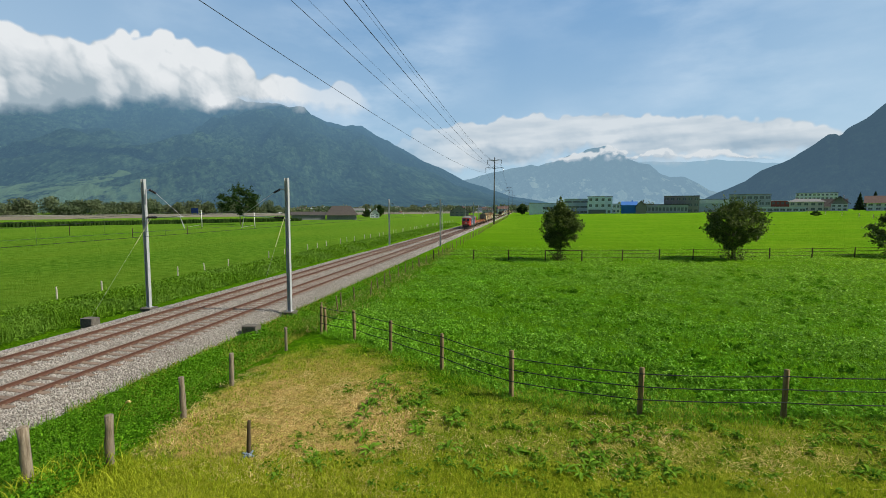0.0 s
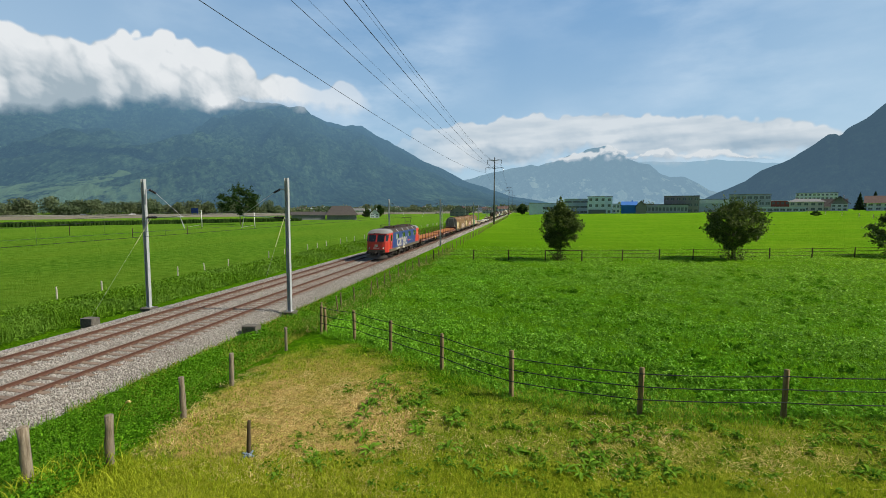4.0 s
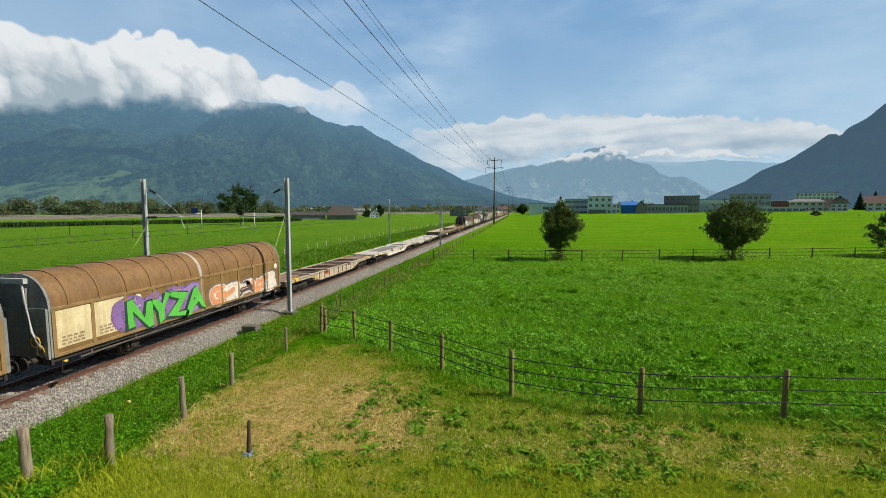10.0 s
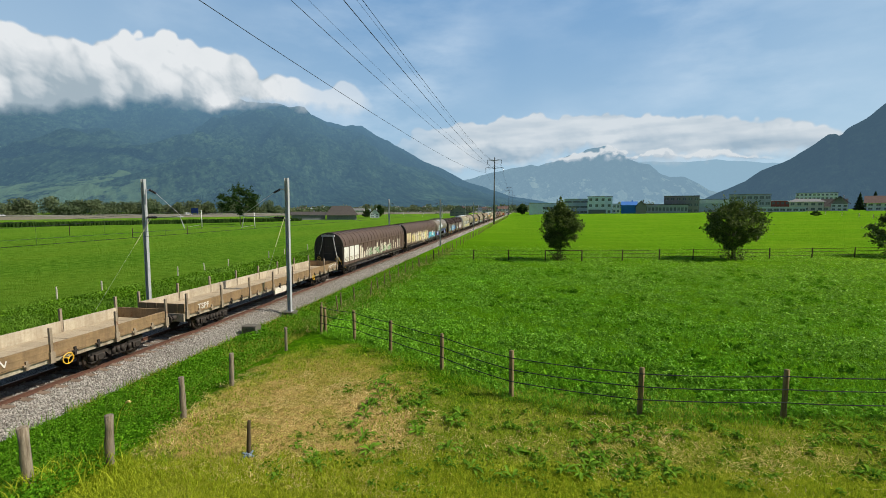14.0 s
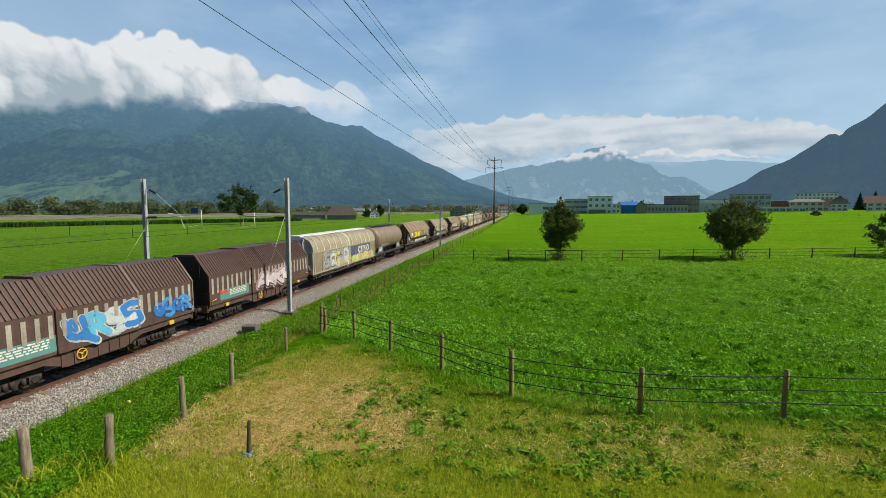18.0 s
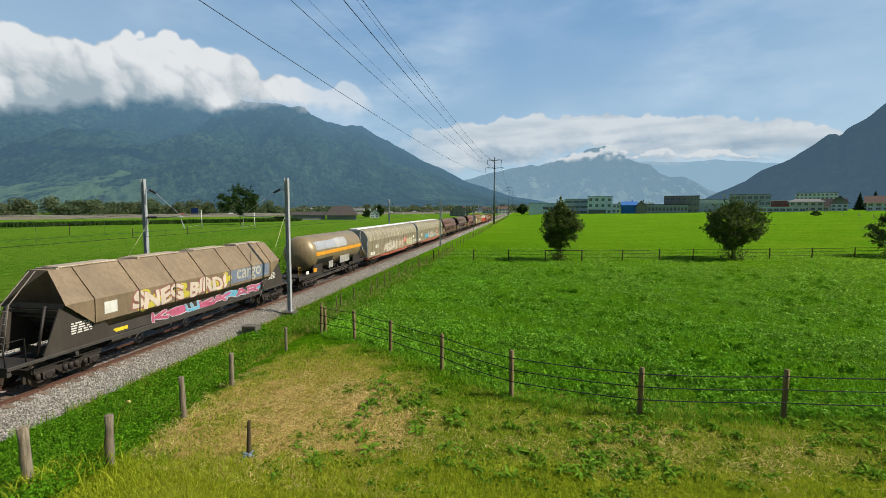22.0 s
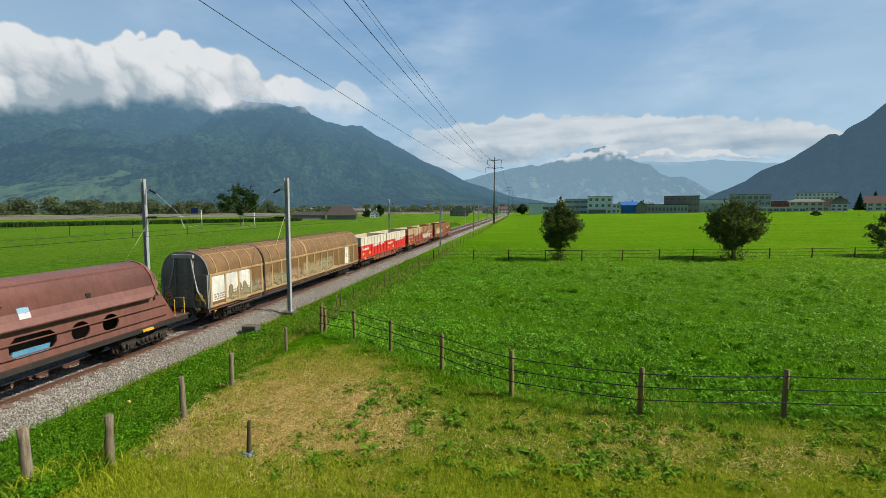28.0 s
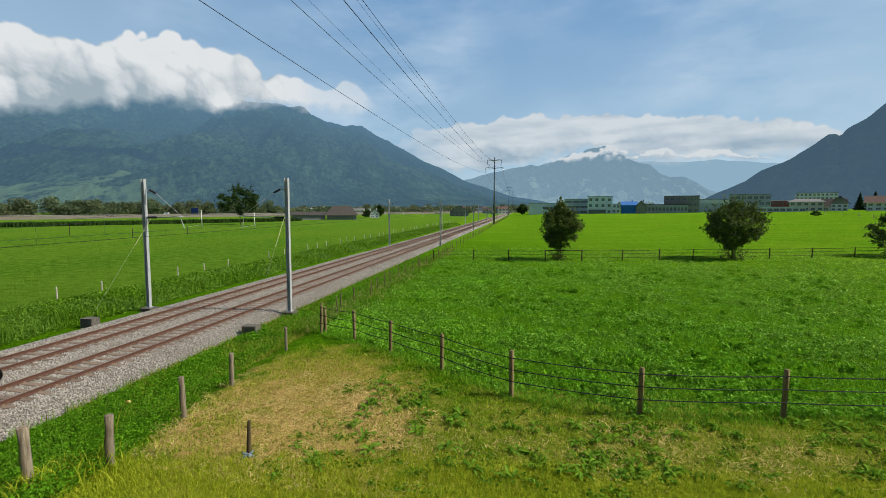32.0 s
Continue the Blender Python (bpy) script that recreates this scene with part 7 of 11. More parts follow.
    if strip:
        bm = bmesh.new()
        box(bm, -0.75, 0.28, -h - 0.02, h + 0.02, 4.17, 4.30, 0.03)
        part("roof_ridge", bm, strip, w, "pale roof ridge cover")
    bm = bmesh.new()
    for s in (-1, 1):
        if belly:
            plate(bm, [(-h, 0.98), (-h, 1.12), (h, 1.12), (h, 0.98), (h * 0.60, 0.94), (h * 0.42, 0.70), (-h * 0.42, 0.70), (-h * 0.60, 0.94)], 1.30 * s - 0.05, 1.30 * s + 0.05)
        else:
            box(bm, 1.30 * s - 0.06, 1.30 * s + 0.06, -h, h, 0.93, 1.12)
        box(bm, 0.35 * s - 0.08, 0.35 * s + 0.08, -h, h, 0.80, 1.1)
    for i in range(9):
        y = -h + 0.1 + (L - 0.2) * i / 8
        box(bm, -1.3, 1.3, y - 0.06, y + 0.06, 0.92, 1.1)
    box(bm, -1.4, 1.4, -h - 0.02, -h + 0.08, 0.86, 1.14)
    box(bm, -1.4, 1.4, h - 0.08, h + 0.02, 0.86, 1.14)
    fr = part("underframe", bm, frame_mat, w, "long steel underframe")
    bm = bmesh.new()
    for s in (-1, 1):
        box(bm, 1.36 * s - 0.03, 1.36 * s + 0.03, -h * 0.86, h * 0.86, 0.80, 0.86)
        for i in range(7):
            y = -h * 0.8 + L * 0.8 * i / 6
            box(bm, 1.36 * s - 0.025, 1.36 * s + 0.025, y - 0.03, y + 0.03, 0.82, 1.0)
    part("running_rail", bm, rail_grey if not belly else frame_mat, fr, "long door rail")
    bm = bmesh.new()
    box(bm, -0.6, 0.6, -0.9, 0.5, 0.5, 0.85, 0.03)
    cyl(bm, (-0.5, 1.2, 0.65), (-0.5, 2.2, 0.65), 0.2, 12)
    part("brake_gear", bm, grime, fr)
    if bogies:
        for e in (-1, 1):
            add_bogie(w, e * (h - 2.9))
    else:
        for e in (-1, 1):
            add_wheelset(w, e * axles / 2)
            for s in (-1, 1):
                bm = bmesh.new()
                for k in range(5):
                    ln = 0.6 - 0.09 * k
                    box(bm, 1.02 * s - 0.05, 1.02 * s + 0.05, e * axles / 2 - ln, e * axles / 2 + ln, 0.74 - 0.022 * k, 0.76 - 0.022 * k)
                for q in (-0.24, 0.24):
                    box(bm, 0.98 * s - 0.015, 0.98 * s + 0.015, e * axles / 2 + q - 0.06, e * axles / 2 + q + 0.06, 0.3, 0.95)
                part("leaf_spring", bm, grime, w)
    add_ends(w, L)
    for e in (-1, 1):
        bm = bmesh.new()
        y = e * (h - 0.5)
        box(bm, 1.30, 1.46, y - 0.18, y + 0.18, 0.45, 0.48)
        box(bm, 1.36, 1.40, y - 0.16, y - 0.13, 0.46, 0.95)
        step = part("shunter_step", bm, black_paint, w, "dark shunter's step")
        bm = bmesh.new()
        box(bm, 1.33, 1.42, y - 0.07, y + 0.07, 0.83, 0.90)
        part("step_grip", bm, yellow_paint, step, "small yellow grip")
    return w


# ---- flat wagons ----
def flat_frame(w, L, mat, deck_mat, top=1.22, belly=False, deep=0.55, slots=0, end_len=3.6, thin=0.16, rib_mat=None):
    """Side sills, cross members and end platforms of a flat wagon."""
    h = L / 2
    for s in (-1, 1):
        bm = bmesh.new()
        x = 1.28 * s
        if belly:
            plate(bm, [(-h, top - 0.22), (-h, top), (h, top), (h, top - 0.22), (h * 0.58, top - 0.24), (h * 0.42, deep), (-h * 0.42, deep), (-h * 0.58, top - 0.24)], x - 0.05, x + 0.05)
            box(bm, x - 0.10, x + 0.10, -h * 0.42, h * 0.42, deep - 0.02, deep + 0.03)
        else:
            box(bm, x - 0.06, x + 0.06, -h, h, top - thin - 0.06, top, 0.02)
        box(bm, x - 0.13, x + 0.13, -h, h, top - 0.03, top + 0.012)
        sill = part("side_sill", bm, mat, w, "scuffed steel side sill")
        n = 9
        for i in range(n):
            y = -h * 0.42 + h * 0.84 * i / (n - 1)
            if belly:
                bm = bmesh.new()
                box(bm, x + 0.05 * s - 0.05, x + 0.05 * s + 0.05, y - 0.025, y + 0.025, deep + 0.03, top - 0.03)
                part("sill_rib", bm, rib_mat or rust_deck, sill)
    for i in range(11):
        y = -h * 0.5 + h * i / 10
        bm = bmesh.new()
        q = 0.10 if i % 3 else 0.32
        box(bm, -1.22, 1.22, y - q, y + q, top - 0.05, top - 0.02)
        box(bm, -1.22, 1.22, y - 0.05, y + 0.05, top - 0.45, top - 0.05)
        part("cross_member", bm, deck_mat, w)
    bm = bmesh.new()
    tube(bm, [(0.75, -h * 0.55, top - 0.25), (0.72, 0, top - 0.3), (0.75, h * 0.55, top - 0.25)], 0.05, 7)
    tube(bm, [(-0.65, -h * 0.55, top - 0.2), (-0.7, 0, top - 0.26), (-0.6, h * 0.55, top - 0.2)], 0.04, 7)
    cyl(bm, (-0.75, -0.8, top - 0.22), (-0.75, 0.7, top - 0.22), 0.19, 12)
    part("brake_gear", bm, grime, w, "brake pipes and air tank")
    bm = bmesh.new()
    for s in (-0.32, 0.32):
        box(bm, s - 0.09, s + 0.09, -h, h, top - 0.45, top - 0.17)
    part("centre_sill", bm, grime, w)
    for e in (-1, 1):
        bm = bmesh.new()
        y0, y1 = sorted((e * h, e * (h - end_len)))
        for a, b in ((-1.16, -0.80), (-0.56, -0.20), (-0.06, 0.06), (0.20, 0.56), (0.80, 1.16)):
            bq = bmesh.new()
            box(bq, a, b, y0, y1, top - 0.06, top + 0.004)
            part("deck_plate", bq, deck_mat, w, "scuffed steel deck plate")
        for k in (0.0, 0.33, 0.66, 1.0):
            y = y0 + 0.08 + (y1 - y0 - 0.16) * k
            bq = bmesh.new()
            box(bq, -1.16, 1.16, y - 0.13, y + 0.13, top - 0.10, top + 0.008)
            part("cross_plate", bq, deck_mat, w)
        box(bm, -1.3, 1.3, e * h - 0.06, e * h + 0.06, top - 0.34, top)
        part("end_beam", bm, deck_mat, w, "steel end beam")
    for k in (-0.92, -0.30, 0.30, 0.92):
        for s in (-1, 1):
            bm = bmesh.new()
            y = k * (h - 0.7)
            box(bm, 1.22 * s - 0.14, 1.22 * s + 0.14, y - 0.16, y + 0.16, top, top + 0.07, 0.02)
            box(bm, 1.40 * s - 0.04, 1.40 * s + 0.04, y - 0.22, y + 0.22, top - 0.16, top + 0.02)
            part("container_spigot", bm, yellow_paint if abs(k) > 0.5 else rust_brown, w, "yellow container spigot" if abs(k) > 0.5 else "")
    for e in (-1, 1):
        add_bogie(w, e * (h - 2.35))
    put("handwheel", HANDWHEEL, w, (1.42, -h + 4.4, 0.86), 0)
    add_ends(w, L, 1.02)
    for e in (-1, 1):
        bm = bmesh.new()
        y = e * (h - 0.25)
        box(bm, 1.30, 1.46, y - 0.18, y + 0.18, 0.45, 0.48)
        box(bm, 1.37, 1.40, y - 0.02, y + 0.02, 0.46, 1.0)
        part("shunter_step", bm, grime, w)


grey_flat = paint("beige_grey_flat", (0.52, 0.45, 0.33), (0.24, 0.14, 0.07), 0.7, 0.65, True, 0, 0.12)
white_flat = paint("dirty_white_flat", (0.80, 0.76, 0.67), (0.28, 0.20, 0.13), 0.7, 0.6, True, 0, 0.20)
rust_deck = paint("rusty_deck", (0.30, 0.215, 0.145), (0.12, 0.06, 0.032), 0.85, 0.75, False, 0, 0.35)
wine_flat = paint("worn_wine_red_flat", (0.185, 0.064, 0.046), (0.060, 0.032, 0.024), 0.75, 0.7, True, 0, 0.25)
orange_rust = rough_mat("fresh_orange_rust", (0.29, 0.092, 0.016), (0.52, 0.195, 0.034), 2.2, 0.85, 0.4, 0.01, obj_random=0.35)
plank_mat = rough_mat("grey_brown_planks", (0.38, 0.30, 0.195), (0.55, 0.45, 0.315), 2.5, 0.85, 0.4, 0.01, stretch=(6, 0.6, 6), obj_random=0.3)
board_mat = paint("brown_side_board", (0.30, 0.200, 0.100), (0.12, 0.075, 0.04), 0.7, 0.7, True, 0, 0.1)
stake_mat = paint("grey_beige_stake", (0.36, 0.30, 0.22), (0.14, 0.09, 0.055), 0.8, 0.7, True, 0, 0.2)
beige_sill = paint("beige_side_sill", (0.46, 0.41, 0.31), (0.15, 0.10, 0.06), 0.8, 0.7, True, 0, 0.2)
pale_board = paint("pale_grey_inner_board", (0.52, 0.455, 0.34), (0.24, 0.18, 0.115), 0.75, 0.75)


def build_beam_wagon(L, seed, headboard=False):
    w = wagon("wine-red flat wagon with tall stakes carrying rust-orange steel beams", "flat wagon")
    h = L / 2
    r = random.Random(seed)
    bm = bmesh.new()
    for s in (-1, 1):
        box(bm, 1.32 * s - 0.06, 1.32 * s + 0.06, -h, h, 0.94, 1.24, 0.02)
        for i in range(12):
            y = -h + 0.6 + (L - 1.2) * i / 11
            box(bm, 1.39 * s - 0.03, 1.39 * s + 0.03, y - 0.10, y + 0.10, 0.98, 1.2)
    for s in (-0.3, 0.3):
        plate(bm, [(-h, 0.85), (-h, 1.1), (h, 1.1), (h, 0.85), (h * 0.5, 0.8), (h * 0.35, 0.62), (-h * 0.35, 0.62), (-h * 0.5, 0.8)], s - 0.08, s + 0.08)
    box(bm, -1.36, 1.36, -h - 0.02, -h + 0.10, 0.82, 1.26)
    box(bm, -1.36, 1.36, h - 0.10, h + 0.02, 0.82, 1.26)
    part("underframe", bm, wine_flat, w, "worn wine-red underframe")
    for i in range(24):
        bm = bmesh.new()
        y0 = -h + 0.12 + (L - 0.24) * i / 24
        box(bm, -1.28, 1.28, y0 + 0.01, y0 + (L - 0.24) / 24 - 0.01, 1.16, 1.222 + r.uniform(-0.004, 0.004))
        part("deck_plank", bm, wine_flat, w)
    bm = bmesh.new()
    prism(bm, [(1.28, 1.0), (1.37, 1.0), (1.345, 2.42), (1.305, 2.42)], -0.038, 0.038)
    box(bm, 1.25, 1.39, -0.08, 0.08, 0.95, 1.30)
    stake = finish(bm, "stake", wine_flat)
    for i in range(8):
        y = -h + 1.1 + (L - 2.2) * i / 7
        for s in (-1, 1):
            put("stake", stake, w, (0, y, 0), 0 if s > 0 else math.pi)
    for i in range(9):
        bm = bmesh.new()
        y = -h + 1.6 + (L - 3.2) * i / 8
        box(bm, -1.15, 1.15, y - 0.06, y + 0.06, 1.225, 1.31)
        part("bearer", bm, rust_brown, w)
    n = 11
    for i in range(n):
        x = -1.05 + 2.1 * i / (n - 1)
        y0, y1 = -h + 0.35 + r.uniform(0, 0.25), h - 0.5 - r.uniform(0, 0.5)
        bm = bmesh.new()
        box(bm, x - 0.088, x + 0.088, y0, y1, 1.31, 1.335)
        box(bm, x - 0.022, x + 0.022, y0, y1, 1.335, 1.45)
        box(bm, x - 0.088, x + 0.088, y0, y1, 1.45, 1.475 + r.uniform(0, 0.012))
        part("steel_beam", bm, orange_rust, w, "rust-orange rolled steel beam")
    if headboard:
        bm = bmesh.new()
        box(bm, -1.36, 1.36, h - 0.12, h - 0.06, 1.24, 1.78)
        for x in (-1.1, -0.4, 0.4, 1.1):
            box(bm, x - 0.05, x + 0.05, h - 0.06, h + 0.0, 1.2, 1.78)
        part("headboard", bm, wine_flat, w)
    worn_panel = paint("pink_worn_panel", (0.50, 0.33, 0.27), (0.2, 0.08, 0.05), 0.9, 0.7, True, 0, 0.3)
    for k, y in enumerate((-h * 0.86, -h * 0.55, -h * 0.38, -h * 0.1, h * 0.2, h * 0.42, h * 0.7)):
        bm = bmesh.new()
        rect(bm, y, y + 0.8, 1.0, 1.2, lambda z: 1.425, 0.004)
        part("data_panel", bm, worn_panel, w, "worn pale data panel")
    for e in (-1, 1):
        add_bogie(w, e * (h - 2.5))
    put("handwheel", HANDWHEEL, w, (1.44, h * 0.25, 0.9), 0)
    add_ends(w, L, 1.04)
    return w


def build_low_sided(L, seed, tag):
    w = wagon("brown low-sided flat wagon with stakes and an empty plank floor", "flat wagon")
    h = L / 2
    r = random.Random(seed)
    bm = bmesh.new()
    for s in (-1, 1):
        box(bm, 1.25 * s - 0.06, 1.25 * s + 0.06, -h, h, 0.92, 1.2, 0.02)
        box(bm, 0.32 * s - 0.08, 0.32 * s + 0.08, -h, h, 0.72, 1.1)
    for e in (-1, 1):
        box(bm, -1.34, 1.34, e * h - 0.06, e * h + 0.06, 0.82, 1.22)
    part("underframe", bm, beige_sill, w, "grimy beige steel underframe")
    m = 32
    for i in range(m):
        bm = bmesh.new()
        y0 = -h + 0.1 + (L - 0.2) * i / m
        box(bm, -1.30, 1.30, y0 + 0.008, y0 + (L - 0.2) / m - 0.008, 1.18, 1.235 + r.uniform(-0.006, 0.006))
        part("floor_plank", bm, plank_mat, w)
    n = 7
    for s in (-1, 1):
        for i in range(n):
            bm = bmesh.new()
            y0 = -h + 0.12 + (L - 0.24) * i / n
            y1 = y0 + (L - 0.24) / n
            zt = 1.72 if s < 0 else 1.66
            box(bm, 1.36 * s - 0.025, 1.36 * s + 0.025, y0 + 0.06, y1 - 0.06, 1.12, zt)
            for z in (1.2, 1.42, 1.60):
                box(bm, 1.385 * s - 0.012, 1.385 * s + 0.012, y0 + 0.10, y1 - 0.10, z - 0.02, z + 0.02)
            part("drop_side", bm, pale_board if s < 0 else board_mat, w, "drop-side board")
        for i in range(n + 1):
            bm = bmesh.new()
            y = -h + 0.12 + (L - 0.24) * i / n
            top = 2.25
            box(bm, 1.40 * s - 0.045, 1.40 * s + 0.045, y - 0.05, y + 0.05, 0.95, top)
            box(bm, 1.41 * s - 0.06, 1.41 * s + 0.06, y - 0.09, y + 0.09, 0.95, 1.35)
            part("stake", bm, stake_mat, w)
            if i < n:
                for q in (0.32, 0.68):
                    bm = bmesh.new()
                    yl = y + (L - 0.24) / n * q
                    box(bm, 1.40 * s - 0.03, 1.40 * s + 0.05, yl - 0.04, yl + 0.04, 0.98, 1.30)
                    box(bm, 1.40 * s - 0.03, 1.40 * s + 0.04, yl - 0.11, yl + 0.11, 1.12, 1.18)
                    part("latch", bm, grime if i % 2 else stake_mat, w)
    for e in (-1, 1):
        bm = bmesh.new()
        y = e * (h - 0.04)
        box(bm, -1.34, 1.34, y - 0.03, y + 0.03, 1.2, 1.72)
        for x in (-0.9, -0.3, 0.3, 0.9):
            box(bm, x - 0.05, x + 0.05, y + e * 0.03 - 0.02, y + e * 0.03 + 0.02, 1.1, 1.7)
        part("end_board", bm, board_mat, w)
    for e in (-1, 1):
        add_bogie(w, e * (h - 2.5))
    put("handwheel", HANDWHEEL, w, (1.46, h * 0.48, 0.95), 0)
    add_ends(w, L, 1.04)
    bm = bmesh.new()
    box(bm, 1.30, 1.40, -h * 0.12, h * 0.04, 0.62, 1.02)
    part("tool_box", bm, white_flat, w)
    if tag:
        text_part("graffiti_tag", "TSPF", 0.42, spray((0.75, 0.72, 0.66)), w, -h + 0.9, 1.24, lambda z: 1.40, 0.012, 0.006, "white scrawled tag")
    strk = random.Random(seed + 5)
    bm = bmesh.new()
    y0 = -h + L * (0.90 if tag else 0.55)
    lines = []
    for i in range(5):
        y = y0 + i * 0.34
        lines.append([(y, 1.28), (y + 0.08, 1.55), (y + 0.2, 1.3 + strk.uniform(0, 0.2)), (y + 0.26, 1.5)])
    strokes(bm, lines, 0.022, lambda z: 1.40, 0.005)
    part("graffiti_tag", bm, spray((0.75, 0.72, 0.66)), w, "white scrawled tag")
    return w


# ---- tank wagons ----
def shell(bm, r, zc, y0, y1, a0, a1, off=0.006, n=10):
    """A strip of paint on a tank, between two angles from the +x side upwards, in degrees."""
    rows = []
    for y in np.linspace(y0, y1, 2):
        rows.append([((r + off) * math.cos(radians(a)), y, zc + (r + off) * math.sin(radians(a))) for a in np.linspace(a0, a1, n)])
    ribbon(bm, rows)


def build_tank(L, tank, r, zc, front, rear, label, dome=0.45, bands=(), saddle=None, frame_mat=None, hoops=4, walkway=True, stub=0.0):
    w = wagon(label, "tank wagon")
    h = L / 2
    frame_mat = frame_mat or black_paint
    y0, y1 = -h + front, h - rear
    bm = bmesh.new()
    rows = []
    prof = [(y0 + dome * (1 - math.sqrt(1 - v * v)), r * v) for v in (0.02, 0.3, 0.52, 0.70, 0.83, 0.92, 0.975, 1.0)]
    prof += [(y0 + y1 - y, q) for y, q in reversed(prof)]
    k = 40
    for y, q in prof:
        rows.append([(q * math.cos(2 * math.pi * i / k), y, zc + q * math.sin(2 * math.pi * i / k)) for i in range(k + 1)])
    ribbon(bm, rows)
    bmesh.ops.remove_doubles(bm, verts=bm.verts, dist=0.001)
    t = part("tank", bm, tank, w, "long rounded tank barrel")
    for i in range(hoops):
        bm = bmesh.new()
        y = y0 + dome + 0.2 + (y1 - y0 - 2 * dome - 0.4) * i / max(1, hoops - 1)
        shell(bm, r, zc, y - 0.03, y + 0.03, -180, 180, 0.008, 37)
        part("weld_seam", bm, tank, t)
    for bx in bands:
        bm = bmesh.new()
        shell(bm, r, zc, y0 + dome + bx[0] * (y1 - y0 - 2 * dome), y0 + dome + bx[1] * (y1 - y0 - 2 * dome), bx[2], bx[3], bx[5] if len(bx) > 5 else 0.010)
        part("painted_band", bm, bx[4], t, "painted band")
    bm = bmesh.new()
    for s in (-1, 1):
        for ya, yb in ((-h, -h + stub), (h - stub, h)) if stub else ((-h, h),):
            box(bm, 1.20 * s - 0.07, 1.20 * s + 0.07, ya, yb, 0.92, 1.22, 0.02)
        box(bm, 0.35 * s - 0.07, 0.35 * s + 0.07, -h, h, 0.75, 1.1)
    for i in (0, 1, 5, 6) if stub else range(7):
        y = -h + L * i / 6
        y = min(max(y, -h + 0.08), h - 0.08)
        box(bm, -1.25, 1.25, y - 0.08, y + 0.08, 0.9, 1.15)
    fr = part("underframe", bm, frame_mat, w, "dark steel underframe")
    for e in (-1, 1):
        yc = (y0 + 1.6) if e < 0 else (y1 - 1.6)
        for s in (-1, 1):
            bm = bmesh.new()
            zt = zc - r * 0.62
            plate(bm, [(yc - 1.1, 1.2), (yc + 0.9, 1.2), (yc + 0.9, zt), (yc - 0.6, zt)] if e < 0 else [(yc - 0.9, 1.2), (yc + 1.1, 1.2), (yc + 0.6, zt), (yc - 0.9, zt)], 1.16 * s - 0.04, 1.16 * s + 0.04)
            part("saddle_plate", bm, saddle or frame_mat, fr, "tank saddle plate")
            if s > 0 and saddle:
                scribble_bars(w, yc - 0.55, zt - 0.16, 4, white_paint, lambda z: 1.20, 7 + e, 0.06, 0.006, 0.9)
        bm = bmesh.new()
        box(bm, -1.1, 1.1, yc - 0.2, yc + 0.2, 1.1, zc - r * 0.8)
        part("saddle", bm, frame_mat, fr)
        for s in (-1, 1):
            bm = bmesh.new()
            yr = e * (h - 0.15)
            tube(bm, [(1.2 * s, yr, 1.2), (1.2 * s, yr, 2.0), (1.2 * s, yr - e * 0.35, 2.0), (1.2 * s, yr - e * 0.35, 1.2)], 0.025, 6)
            part("hand_rail", bm, yellow_paint, w, "yellow hand rail")
        bm = bmesh.new()
        box(bm, -1.2, 1.2, min(e * h, e * (h - 1.6)), max(e * h, e * (h - 1.6)), 1.20, 1.235)
        part("end_platform", bm, frame_mat, w)
        add_bogie(w, e * (h - 2.3))
    if walkway:
        bm = bmesh.new()
        box(bm, -0.5, 0.5, y0 + 0.8, y1 - 0.8, zc + r + 0.06, zc + r + 0.10)
        for x in (-0.5, 0.5):
            for i in range(9):
                y = y0 + 0.8 + (y1 - y0 - 1.6) * i / 8
                box(bm, x - 0.02, x + 0.02, y - 0.02, y + 0.02, zc + r * 0.90, zc + r + 0.2)
            box(bm, x - 0.02, x + 0.02, y0 + 0.8, y1 - 0.8, zc + r + 0.17, zc + r + 0.2)
        part("roof_walkway", bm, frame_mat if saddle else steel_grey, w, "roof walkway")
    bm = bmesh.new()
    tube(bm, [(1.05, -h * 0.45, 0.98), (1.1, 0, 1.02), (1.05, h * 0.45, 0.98)], 0.06, 8)
    for y in (-h * 0.2, 0.3, h * 0.18):
        cyl(bm, (0.9, y - 0.25, 1.28), (0.9, y + 0.25, 1.28), 0.14, 10)
        box(bm, 0.9, 1.25, y - 0.05, y + 0.05, 1.1, 1.4)
    part("outlet_pipe", bm, grime, w)
    add_ends(w, L, 1.04)
    return w


# ---- hood wagons, hoppers ----
bar_paint = paint("dirty_pale_bar", (0.46, 0.43, 0.36), (0.15, 0.11, 0.08), 0.9, 0.65)


